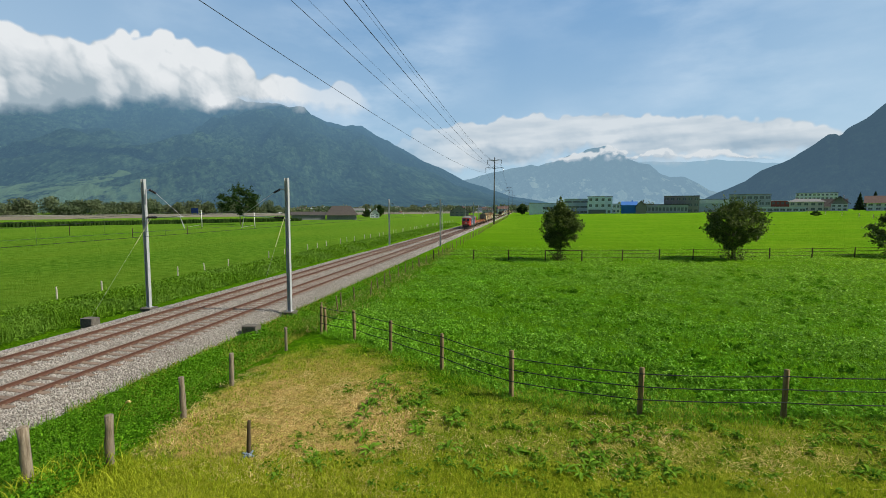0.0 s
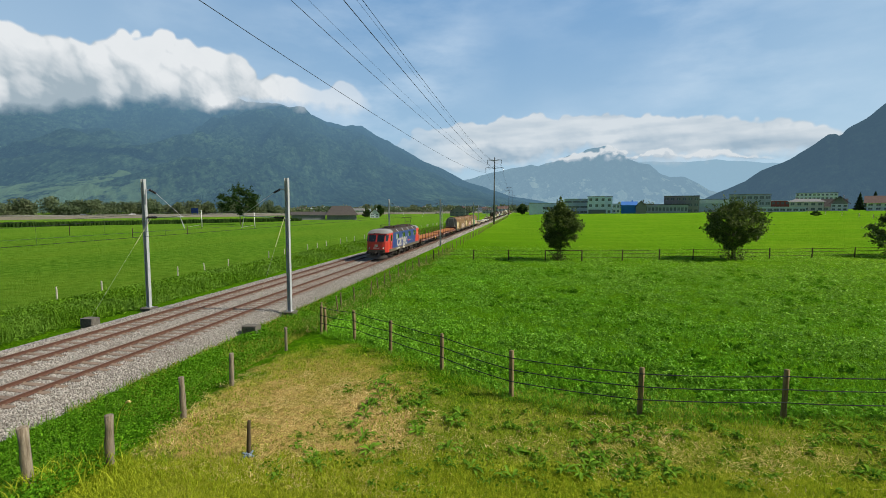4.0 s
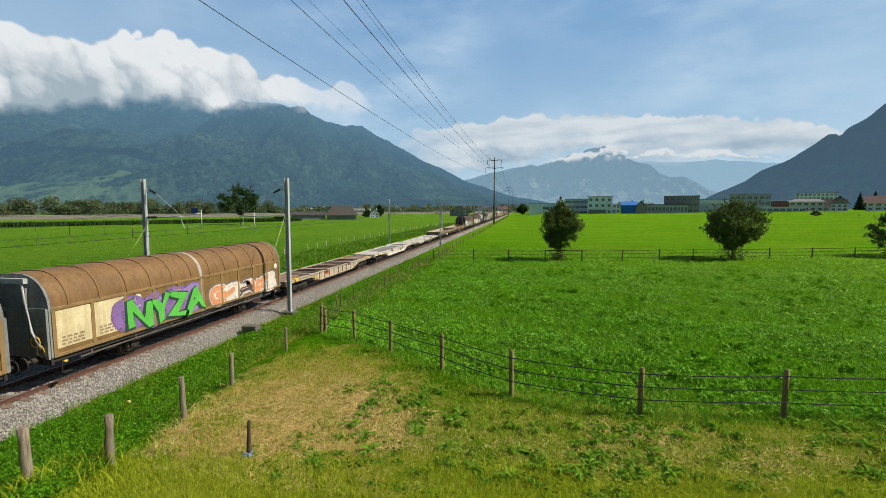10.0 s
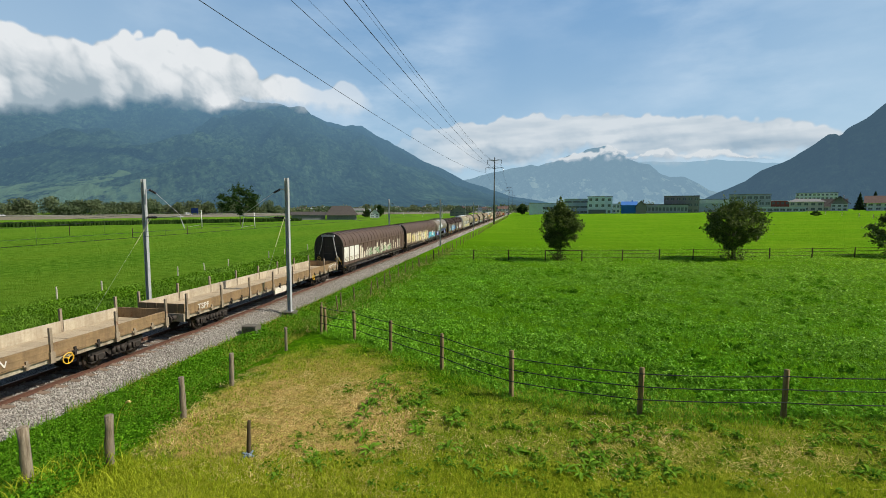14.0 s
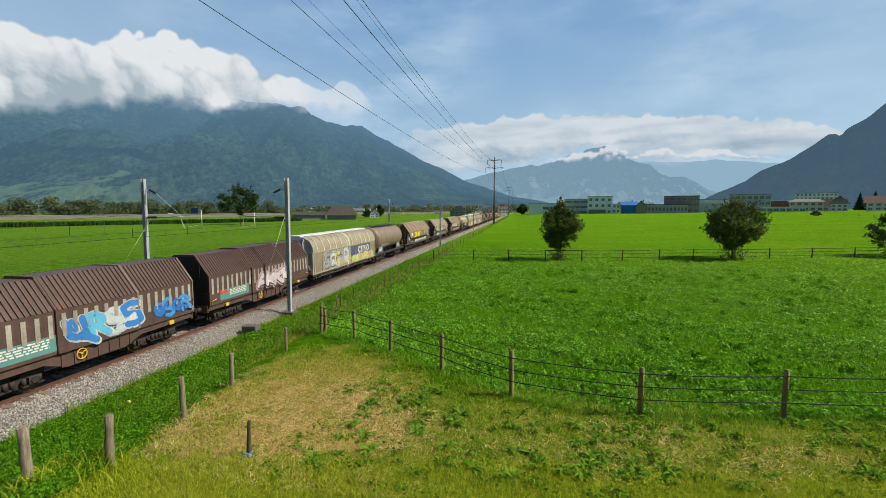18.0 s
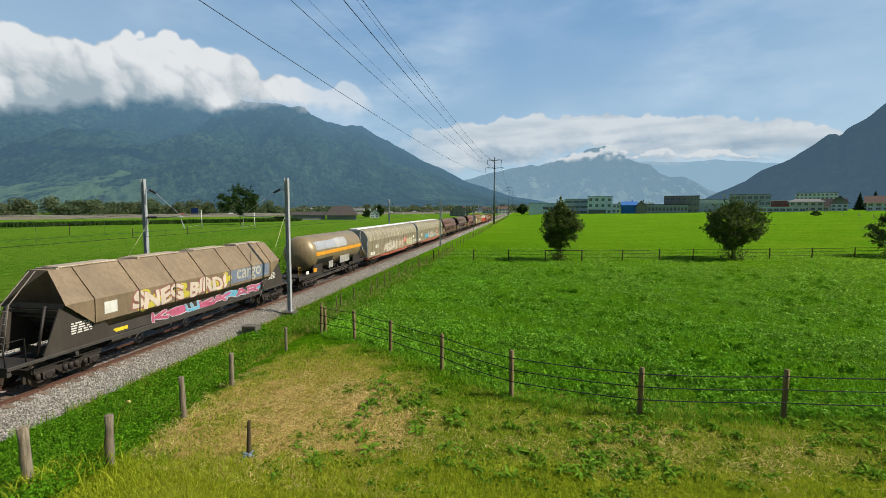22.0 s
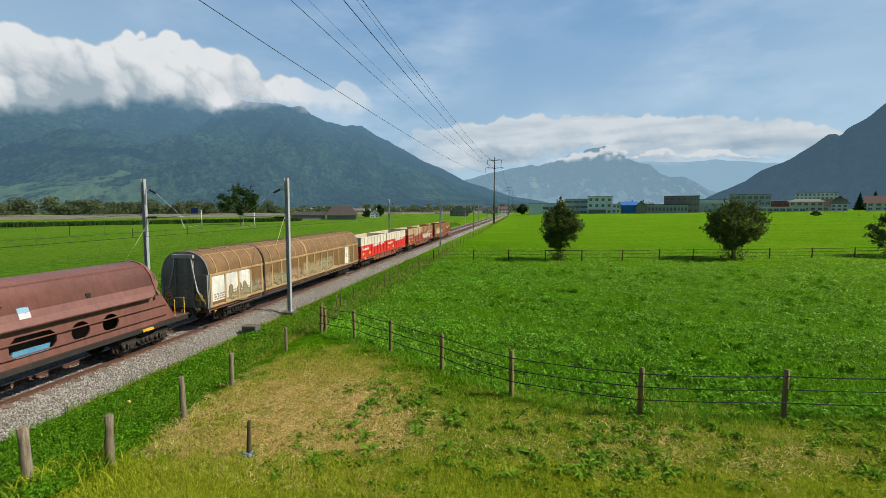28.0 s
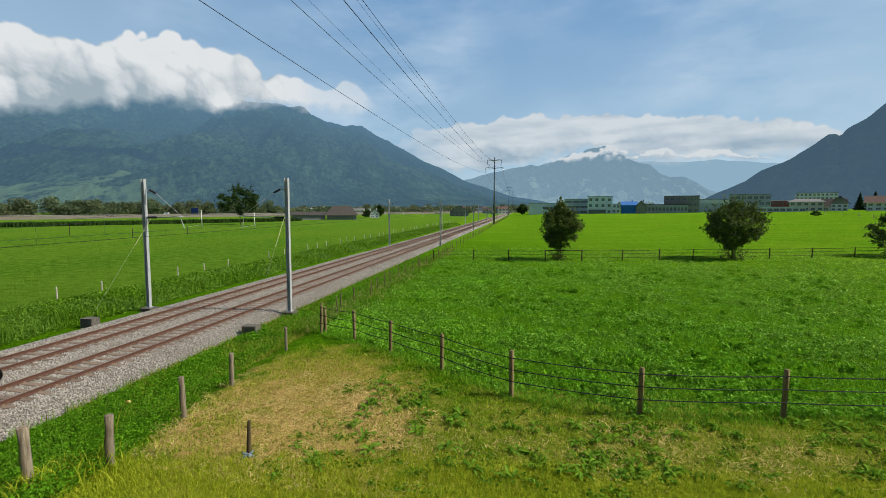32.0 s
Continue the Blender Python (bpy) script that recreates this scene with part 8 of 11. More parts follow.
def build_hood(L, label, seed):
    hood = paint("dark_brown_hood", (0.105, 0.060, 0.046), (0.042, 0.029, 0.023), 0.7, 0.6, True, 0, 0.2)
    hoop = paint("worn_pale_hoop", (0.30, 0.25, 0.21), (0.09, 0.06, 0.045), 0.9, 0.6)
    w = wagon(label, "hood wagon")
    h = L / 2
    segs = [(-h, -h * 0.30, 0.0), (-h * 0.32, h * 0.36, 0.05), (h * 0.34, h, 0.0)]
    for y0, y1, g in segs:
        ring = [(1.45 + g, 1.22), (1.45 + g, 2.85), (0.62, 3.98 + g), (-0.62, 3.98 + g), (-1.45 - g, 2.85), (-1.45 - g, 1.22)]
        bm = bmesh.new()
        inner = [(x * 0.96, z - 0.04) for x, z in ring]
        for rg in (ring, inner):
            ribbon(bm, [[(x, y0, z) for x, z in rg], [(x, y1, z) for x, z in rg]])
        for f in bm.faces:
            f.smooth = False
        for y in (y0, y1):
            ribbon(bm, [[(x, y, z) for x, z in ring], [(x, y, z) for x, z in inner]])
        hd = part("hood", bm, hood, w, "dark brown telescopic steel hood")
        n = int((y1 - y0) / 0.19)
        for i in range(n):
            y = y0 + 0.1 + (y1 - y0 - 0.2) * i / (n - 1)
            bm = bmesh.new()
            for s in (-1, 1):
                plate_pts = [((1.45 + g) * s, 2.85), (0.62 * s, 3.98 + g), (0.66 * s, 4.02 + g), ((1.50 + g) * s, 2.87)]
                prism(bm, plate_pts, y - 0.028, y + 0.028)
            part("roof_corrugation", bm, hood, hd)
        for y in (y0 + 0.03, y1 - 0.03):
            bm = bmesh.new()
            o = 0.03
            prism(bm, [(1.45 + g, 1.25), (1.45 + g + o, 1.25), (1.45 + g + o, 2.87), (0.64, 4.0 + g + o), (-0.64, 4.0 + g + o), (-1.45 - g - o, 2.87), (-1.45 - g - o, 1.25),
                       (-1.45 - g, 1.25), (-1.45 - g, 2.84), (-0.62, 3.97 + g), (0.62, 3.97 + g), (1.45 + g, 2.84)], y - 0.035, y + 0.035)
            part("hood_hoop", bm, hoop if y > y0 + 1 else hood, hd)
        m = int((y1 - y0) / 0.42)
        for i in range(m):
            y = y0 + 0.28 + (y1 - y0 - 0.56) * i / max(1, m - 1)
            bm = bmesh.new()
            box(bm, 1.45 + g, 1.475 + g, y - 0.085, y + 0.085, 1.85, 2.70)
            part("side_bar", bm, bar_paint, hd, "pale vertical side bar")
    for e in (-1, 1):
        bm = bmesh.new()
        y = e * (h - 0.04)
        prism(bm, [(1.40, 1.1), (1.40, 2.84), (0.6, 3.93), (-0.6, 3.93), (-1.40, 2.84), (-1.40, 1.1)], y - 0.04, y + 0.04)
        for x in (-0.9, 0.0, 0.9):
            box(bm, x - 0.05, x + 0.05, y + e * 0.04 - 0.04, y + e * 0.04 + 0.04, 1.15, 3.4)
        for z in (1.9, 2.8):
            box(bm, -1.35, 1.35, y + e * 0.04 - 0.03, y + e * 0.04 + 0.03, z - 0.05, z + 0.05)
        part("end_wall", bm, black_paint, w, "black end wall")
    bm = bmesh.new()
    for s in (-1, 1):
        plate(bm, [(-h, 0.95), (-h, 1.24), (h, 1.24), (h, 0.95), (h * 0.4, 0.92), (h * 0.24, 0.6), (-h * 0.24, 0.6), (-h * 0.4, 0.92)], 1.30 * s - 0.06, 1.30 * s + 0.06)
        for i in range(7):
            y = -h * 0.28 + h * 0.56 * i / 6
            box(bm, 1.37 * s - 0.03, 1.37 * s + 0.03, y - 0.03, y + 0.03, 0.65, 1.2)
    for e in (-1, 1):
        box(bm, -1.34, 1.34, e * h - 0.05, e * h + 0.05, 0.85, 1.24)
    part("underframe", bm, hood, w, "brown steel underframe")
    bm = bmesh.new()
    rect(bm, -h + 0.9, -h + 3.6, 1.35, 1.95, lambda z: 1.45, 0.006)
    part("data_panel", bm, flat_mat("teal_panel", (0.10, 0.26, 0.24)), w, "teal data panel")
    bm = bmesh.new()
    rect(bm, -h + 0.9, -h + 1.6, 1.72, 1.95, lambda z: 1.45, 0.010)
    part("red_panel", bm, spray((0.60, 0.07, 0.03)), w)
    scribble_bars(w, -h + 1.75, 1.82, 4, white_paint, lambda z: 1.45, seed, 0.055, 0.012, 1.6)
    for e in (-1, 1):
        add_bogie(w, e * (h - 2.1))
        bm = bmesh.new()
        tube(bm, [(1.46, e * (h - 0.15), 1.3), (1.55, e * (h - 0.15), 1.5), (1.55, e * (h - 0.45), 1.55)], 0.025, 6)
        box(bm, 1.36, 1.46, e * (h - 1.5) - 0.15, e * (h - 1.5) + 0.15, 0.95, 1.12)
        part("yellow_lever", bm, yellow_paint, w, "yellow lever")
    put("handwheel", HANDWHEEL, w, (1.42, -h * 0.14, 0.95), 0)
    add_ends(w, L, 1.04)
    return w


def grain_x(z):
    if z < 2.0:
        return 1.40 - (2.0 - z) * 0.9
    if z < 2.95:
        return 1.40 + 0.05 * (z - 2.0)
    return 1.4475 - (z - 2.95) * 0.68


def build_grain_hopper(L, label, seed, shade):
    gusset_mat = paint("brown_end_plate", (0.058, 0.046, 0.037), (0.030, 0.024, 0.020), 0.6, 0.6)
    body = paint("beige_hopper_paint", tuple(a * b for a, b in zip(shade, (0.92, 0.86, 0.80))), (0.15, 0.10, 0.06), 0.8, 0.6)
    w = wagon(label, "hopper wagon")
    h = L / 2
    prof = [(0.45, 4.22), (1.4475, 2.95), (1.40, 2.0), (0.9, 1.55)]
    ring = prof + [(-x, z) for x, z in reversed(prof)]

    def yend(z):
        return h - 1.95 - max(0.0, (3.0 - z)) * 1.2 - max(0.0, z - 3.0) * 0.25

    bm = bmesh.new()
    A = [bm.verts.new((x, -yend(z), z)) for x, z in ring]
    B = [bm.verts.new((x, yend(z), z)) for x, z in ring]
    k = len(ring)
    for i in range(k):
        bm.faces.new((A[i], A[(i + 1) % k], B[(i + 1) % k], B[i]))
    bm.faces.new(list(reversed(A)))
    bm.faces.new(B)
    bd = part("hopper_body", bm, body, w, "beige trapezoid hopper body")
    n = 7
    for i in range(n):
        y = -(h - 3.2) + 2 * (h - 3.2) * i / (n - 1)
        bm = bmesh.new()
        for s in (-1, 1):
            a = [(x * s, z) for x, z in prof]
            b = [((x + 0.045) * s, z + (0.03 if z > 2.5 else 0)) for x, z in prof]
            prism(bm, a + b[::-1], y - 0.03, y + 0.03)
        part("body_rib", bm, body, bd)
    for i in range(4):
        bm = bmesh.new()
        y = -(h - 4.0) + 2 * (h - 4.0) * i / 3
        box(bm, -0.42, 0.42, y - 1.3, y + 1.3, 4.22, 4.30, 0.03)
        box(bm, -0.5, 0.5, y - 1.45, y - 1.35, 4.2, 4.26)
        part("roof_hatch", bm, grey_flat, bd, "long grey roof hatch")
    bm = bmesh.new()
    for s in (-1, 1):
        box(bm, 1.30 * s - 0.05, 1.30 * s + 0.05, -h + 3.9, h - 3.9, 0.98, 1.22, 0.02)
        for e in (-1, 1):
            box(bm, 1.30 * s - 0.05, 1.30 * s + 0.05, min(e * h, e * (h - 3.9)), max(e * h, e * (h - 3.9)), 1.09, 1.22, 0.02)
        box(bm, 1.18 * s - 0.03, 1.18 * s + 0.03, -h + 2.6, h - 2.6, 1.22, 1.66)
    for i in range(9):
        y = -h + 0.08 + (L - 0.16) * i / 8
        box(bm, -1.3, 1.3, y - 0.07, y + 0.07, 0.9, 1.15)
    part("underframe", bm, paint("grey_underframe", (0.058, 0.050, 0.043), (0.030, 0.025, 0.021), 0.7, 0.7), w, "sooty grey-brown underframe")
    for e in (-1, 1):
        for s in (-1, 1):
            bm = bmesh.new()
            plate(bm, [(e * (h - 1.25), 1.22), (e * (h - 4.3), 1.22), (e * (h - 3.75), 1.85), (e * (h - 2.15), 2.90), (e * (h - 1.95), 2.90)], 1.24 * s - 0.03, 1.24 * s + 0.03)
            part("end_gusset", bm, gusset_mat, w, "dark brown end plate with white lettering")
        bm = bmesh.new()
        for x in (-0.85, 0.85):
            cyl(bm, (x, e * (h - 1.35), 1.2), (x, e * (h - 1.75), 2.95), 0.05, 8)
        part("end_strut", bm, black_paint, w)
        bm = bmesh.new()
        ribbon(bm, [[(x, e * (h - 1.955), 3.02), (x, e * (h - 1.93), 2.82)] for x in (-1.44, 1.44)])
        part("end_lip", bm, gusset_mat, w, "folded lower lip of the end hood")
        # Stepped black plates stand in for the shaded void under the end slope.
        for k in range(6):
            y, z = e * (h - 1.9 - 0.33 * k), 2.75 - 0.27 * k
            bm = bmesh.new()
            box(bm, -1.18, 1.18, y - 0.03, y + 0.03, z - 0.10, z + 0.02)
            part("end_step_plate", bm, black_paint, w, "black plate standing in for the shaded void under the end slope")
        bm = bmesh.new()
        box(bm, -1.3, 1.3, min(e * h, e * (h - 1.0)), max(e * h, e * (h - 1.0)), 1.18, 1.23)
        part("end_platform", bm, black_paint, w)
        for s in (-1, 1):
            bm = bmesh.new()
            tube(bm, [(1.2 * s, e * (h - 0.05), 1.2), (1.2 * s, e * (h - 0.05), 2.05), (1.2 * s, e * (h - 0.7), 2.05), (1.2 * s, e * (h - 0.7), 1.2)], 0.022, 6)
            tube(bm, [(1.2 * s, e * (h - 0.05), 1.6), (0.3 * s, e * (h - 0.05), 1.6)], 0.022, 6)
            part("hand_rail", bm, black_paint, w)
        bm = bmesh.new()
        for x in (-0.25, 0.1):
            tube(bm, [(x, e * (h - 0.75), 1.2), (x, e * (h - 1.1), 3.1), (x * 0.8, e * (h - 2.1), 4.2)], 0.02, 5)
        for i in range(8):
            f = i / 8
            tube(bm, [(-0.25, e * (h - 0.75 - 0.35 * f), 1.3 + 1.8 * f), (0.1, e * (h - 0.75 - 0.35 * f), 1.3 + 1.8 * f)], 0.014, 5)
        part("end_ladder", bm, ladder_grey, w, "dull grey end ladder")
        scribble_bars(w, e * (h - 2.75) - 0.45, 2.12, 5, white_paint, lambda z: 1.272, seed + e, 0.055, 0.006, 0.85)
        add_bogie(w, e * (h - 2.35))
    bm = bmesh.new()
    rect(bm, -h + 3.6, -h + 4.2, 2.25, 2.75, grain_x, 0.006)
    part("data_panel", bm, white_paint, w, "white data panel")
    bm = bmesh.new()
    rect(bm, -h + 4.15, -h + 4.85, 1.32, 1.48, lambda z: 1.21, 0.006)
    part("yellow_plate", bm, spray((0.80, 0.62, 0.02)), w)
    for i in range(4):
        put("handwheel", HANDWHEEL_DARK, w, (1.36, -h * 0.45 + h * 0.9 * i / 3, 0.78), 0)
    bm = bmesh.new()
    for i in range(4):
        y = -h * 0.45 + h * 0.9 * i / 3
        prism(bm, [(1.0, 1.0), (-1.0, 1.0), (-0.4, 0.55), (0.4, 0.55)], y - 0.9, y + 0.9)
    part("discharge_chute", bm, grime, w)
    add_ends(w, L, 1.04)
    return w


ladder_grey = paint("dull_ladder_grey", (0.22, 0.20, 0.175), (0.10, 0.08, 0.06), 0.6, 0.6)
HANDWHEEL_DARK = HANDWHEEL.copy()
HANDWHEEL_DARK.materials.clear()
HANDWHEEL_DARK.materials.append(black_paint)


def build_swing_hopper(L, label, col, seed, pale=False):
    body = paint("oxide_brown_hopper", col, tuple(v * 0.5 for v in col), 0.6, 0.55, True, 0, 0.12)
    w = wagon(label, "hopper wagon")
    h = L / 2
    half = [(0.0, 4.10), (0.46, 4.03), (0.84, 3.82), (1.12, 3.45), (1.27, 3.00), (1.36, 2.74), (1.52, 2.52), (1.50, 2.47), (1.05, 2.32)]
    ring = half + [(-x, z) for x, z in reversed(half[1:])]

    def yend(z):
        return h - 1.75 - max(0.0, 2.9 - z) * 1.5 - max(0.0, z - 3.4) * 0.35

    bm = bmesh.new()
    A = [bm.verts.new((x, -yend(z), z)) for x, z in ring]
    B = [bm.verts.new((x, yend(z), z)) for x, z in ring]
    k = len(ring)
    for i in range(k):
        f = bm.faces.new((A[i], A[(i + 1) % k], B[(i + 1) % k], B[i]))
        f.smooth = not len(half) - 5 <= i <= len(half) + 3
    bm.faces.new(list(reversed(A)))
    bm.faces.new(B)
    bd = part("hopper_body", bm, body, w, "rounded swing-roof hopper body")
    for e in (-1, 1):
        # Dark plate added just outside the body's end cap.
        bm = bmesh.new()
        f = bm.faces.new([bm.verts.new((x * 0.93, e * (yend(z) + 0.03), 3.25 + (z - 3.25) * 0.91)) for x, z in ring])
        bmesh.ops.recalc_face_normals(bm, faces=bm.faces)
        part("end_wall", bm, grime, bd, "dark plate over the body's end, under the roof edge")
    for y in (-yend(3.3) + 0.25, yend(3.3) - 0.25):
        bm = bmesh.new()
        hh = [(x + 0.04 if x > 0 else x, z + 0.03) for x, z in half[:7]]
        inner = half[:7]
        for s in (-1, 1):
            prism(bm, [(x * s, z) for x, z in hh] + [(x * s, z) for x, z in reversed(inner)], y - 0.06, y + 0.06)
        part("roof_hoop", bm, body, bd)
    bm = bmesh.new()
    for s in (-1, 1):
        box(bm, 0.78 * s - 0.02, 0.78 * s + 0.02, -yend(3.9), yend(3.9), 3.86, 3.92)
    part("roof_seam", bm, body, bd)
    for k, (yy, z) in enumerate(((1.1, 3.25), (1.45, 3.0), (0.95, 2.80), (5.0, 3.1))):
        bm = bmesh.new()
        x = float(np.interp(z, [2.74, 3.00, 3.45], [1.36, 1.27, 1.12]))
        box(bm, x - 0.03, x + 0.03, yy - 0.10, yy + 0.10, z - 0.10, z + 0.10, 0.01)
        part("latch_plate", bm, black_paint, bd, "small black latch plate")
    for z, ya in ((3.45, 0.6), (3.30, 0.9)):
        bm = bmesh.new()
        x = float(np.interp(z, [2.74, 3.00, 3.45], [1.36, 1.27, 1.12])) + 0.05
        tube(bm, [(x, ya, z), (x, ya + 1.1, z)], 0.02, 6)
        part("grab_rod", bm, black_paint, bd, "thin black grab rod")
    if pale:
        for z, col in ((3.05, (0.25, 0.45, 0.62)), (2.86, (0.75, 0.62, 0.66))):
            bm = bmesh.new()
            rect(bm, 2.4, 2.78, z - 0.09, z + 0.10, lambda q: float(np.interp(q, [2.74, 3.00, 3.45], [1.36, 1.27, 1.12])), 0.012)
            part("placard", bm, spray(col), bd, "small blue and white placard")
    for yy in (-1.0, -0.62):
        bm = bmesh.new()
        tube(bm, [(1.36, yy, 0.75), (1.36, yy, 2.45)], 0.022, 6)
        part("side_ladder_rail", bm, body, w)
    # side wall with openings, built of plates between them
    yl = yend(2.3) + 0.9
    holes, y, pat, i = [], -yl + 1.0, (1.6, 0.76, 0.76), 0
    while y < yl - 1.9:
        wd = pat[i % 3]
        holes.append((y, y + wd, i % 3 != 0))
        y += wd + 0.55
        i += 1
    for s in (-1, 1):
        bm = bmesh.new()
        x0, x1 = 1.22 * s - 0.03, 1.22 * s + 0.03
        x0, x1 = min(x0, x1), max(x0, x1)
        box(bm, x0, x1, -yl, yl, 1.15, 1.42)
        box(bm, x0, x1, -yl, yl, 2.16, 2.44)
        edges = [-yl] + [v for a in holes for v in a[:2]] + [yl]
        for a, b in zip(edges[0::2], edges[1::2]):
            box(bm, x0, x1, a, b, 1.42, 2.16)
        for a, b, rnd in holes:
            if rnd:
                c, q = (a + b) / 2, (b - a) / 2
                for sy in (-1, 1):
                    for sz in (-1, 1):
                        arc = [(c + sy * q * math.cos(t), 1.79 + sz * 0.37 * math.sin(t)) for t in [math.pi / 2 * j / 5 for j in range(6)]]
                        ring2 = arc + [(c + sy * q, 1.79 + sz * 0.37)]
                        plate(bm, ring2, x0, x1)
            else:
                for sy, yy in ((1, a), (-1, b)):
                    for sz, zz in ((1, 1.42), (-1, 2.16)):
                        plate(bm, [(yy, zz), (yy + sy * 0.22, zz), (yy, zz + sz * 0.22)], x0, x1)
        plate(bm, [(-yl, 1.15), (-yl, 2.44), (-yl - 0.2, 2.44), (-yl - 1.0, 1.15)], x0, x1)
        plate(bm, [(yl, 1.15), (yl, 2.44), (yl + 0.2, 2.44), (yl + 1.0, 1.15)], x0, x1)
        part("side_frame", bm, body, w, "side plate with round openings")
        for z in (1.50, 1.98):
            bm = bmesh.new()
            box(bm, 1.32 * s - 0.02, 1.32 * s + 0.02, -yl - 0.4, yl + 0.4, z - 0.02, z + 0.02)
            part("hand_rail", bm, body, w)
    bm = bmesh.new()
    prism(bm, [(0.95, 2.3), (-0.95, 2.3), (-0.30, 1.0), (0.30, 1.0)], -yend(2.2) + 0.5, yend(2.2) - 0.5)
    part("inner_hopper", bm, black_paint, w, "dark inner hopper")
    for a, b, rnd in holes[::3]:
        bm = bmesh.new()
        plate(bm, [(a + 0.1, 1.35), (b - 0.2, 1.35), (b - 0.1, 1.62), (a + 0.25, 1.62)], 1.0, 1.08)
        part("discharge_flap", bm, spray((0.10, 0.32, 0.50)) if pale else spray((0.17, 0.16, 0.15)), w, "blue discharge flap" if pale else "dull grey discharge flap")
    bm = bmesh.new()
    for s in (-1, 1):
        box(bm, 1.24 * s - 0.06, 1.24 * s + 0.06, -h, h, 0.92, 1.16, 0.02)
    for i in range(8):
        y = -h + 0.08 + (L - 0.16) * i / 7
        box(bm, -1.25, 1.25, y - 0.07, y + 0.07, 0.9, 1.12)
    part("underframe", bm, grime, w, "black steel underframe")
    for e in (-1, 1):
        bm = bmesh.new()
        box(bm, -1.25, 1.25, min(e * h, e * (h - 1.9)), max(e * h, e * (h - 1.9)), 1.14, 1.18)
        part("end_platform", bm, body, w)
        bm = bmesh.new()
        for x in (-0.9, 0.9):
            cyl(bm, (x, e * (h - 1.5), 1.1), (x, e * (h - 2.2), 2.9), 0.07, 8)
        box(bm, -0.9, 0.9, min(e * (h - 2.35), e * (h - 2.2)), max(e * (h - 2.35), e * (h - 2.2)), 1.15, 2.9)
        part("end_strut", bm, black_paint, w)
        for s in (-1, 1):
            bm = bmesh.new()
            cyl(bm, (1.2 * s, e * (h - 0.1), 1.15), (1.2 * s, e * (h - 0.1), 2.05), 0.025, 6)
            cyl(bm, (1.2 * s, e * (h - 0.75), 1.15), (1.2 * s, e * (h - 0.75), 2.05), 0.025, 6)
            part("hand_rail", bm, yellow_paint, w, "yellow rail post")
            bm = bmesh.new()
            tube(bm, [(1.2 * s, e * (h - 0.1), 2.0), (0.2 * s, e * (h - 0.1), 2.0)], 0.02, 6)
            tube(bm, [(1.2 * s, e * (h - 0.1), 1.6), (0.2 * s, e * (h - 0.1), 1.6)], 0.02, 6)
            part("platform_rail", bm, body, w)
        bm = bmesh.new()
        box(bm, 1.28, 1.42, e * (h - 2.6) - 0.3, e * (h - 2.6) + 0.3, 0.98, 1.08)
        part("yellow_lever", bm, yellow_paint, w, "yellow lever")
        add_bogie(w, e * (h - 2.4))
    scribble_bars(w, -yl - 0.45, 1.85, 3, white_paint, lambda z: 1.25, seed, 0.08, 0.006, 0.6)
    bm = bmesh.new()
    rect(bm, -yl + 0.45, -yl + 0.85, 1.66, 1.9, lambda z: 1.25, 0.006)
    part("data_panel", bm, white_paint, w, "white data panel")
    add_ends(w, L, 1.04)
    return w


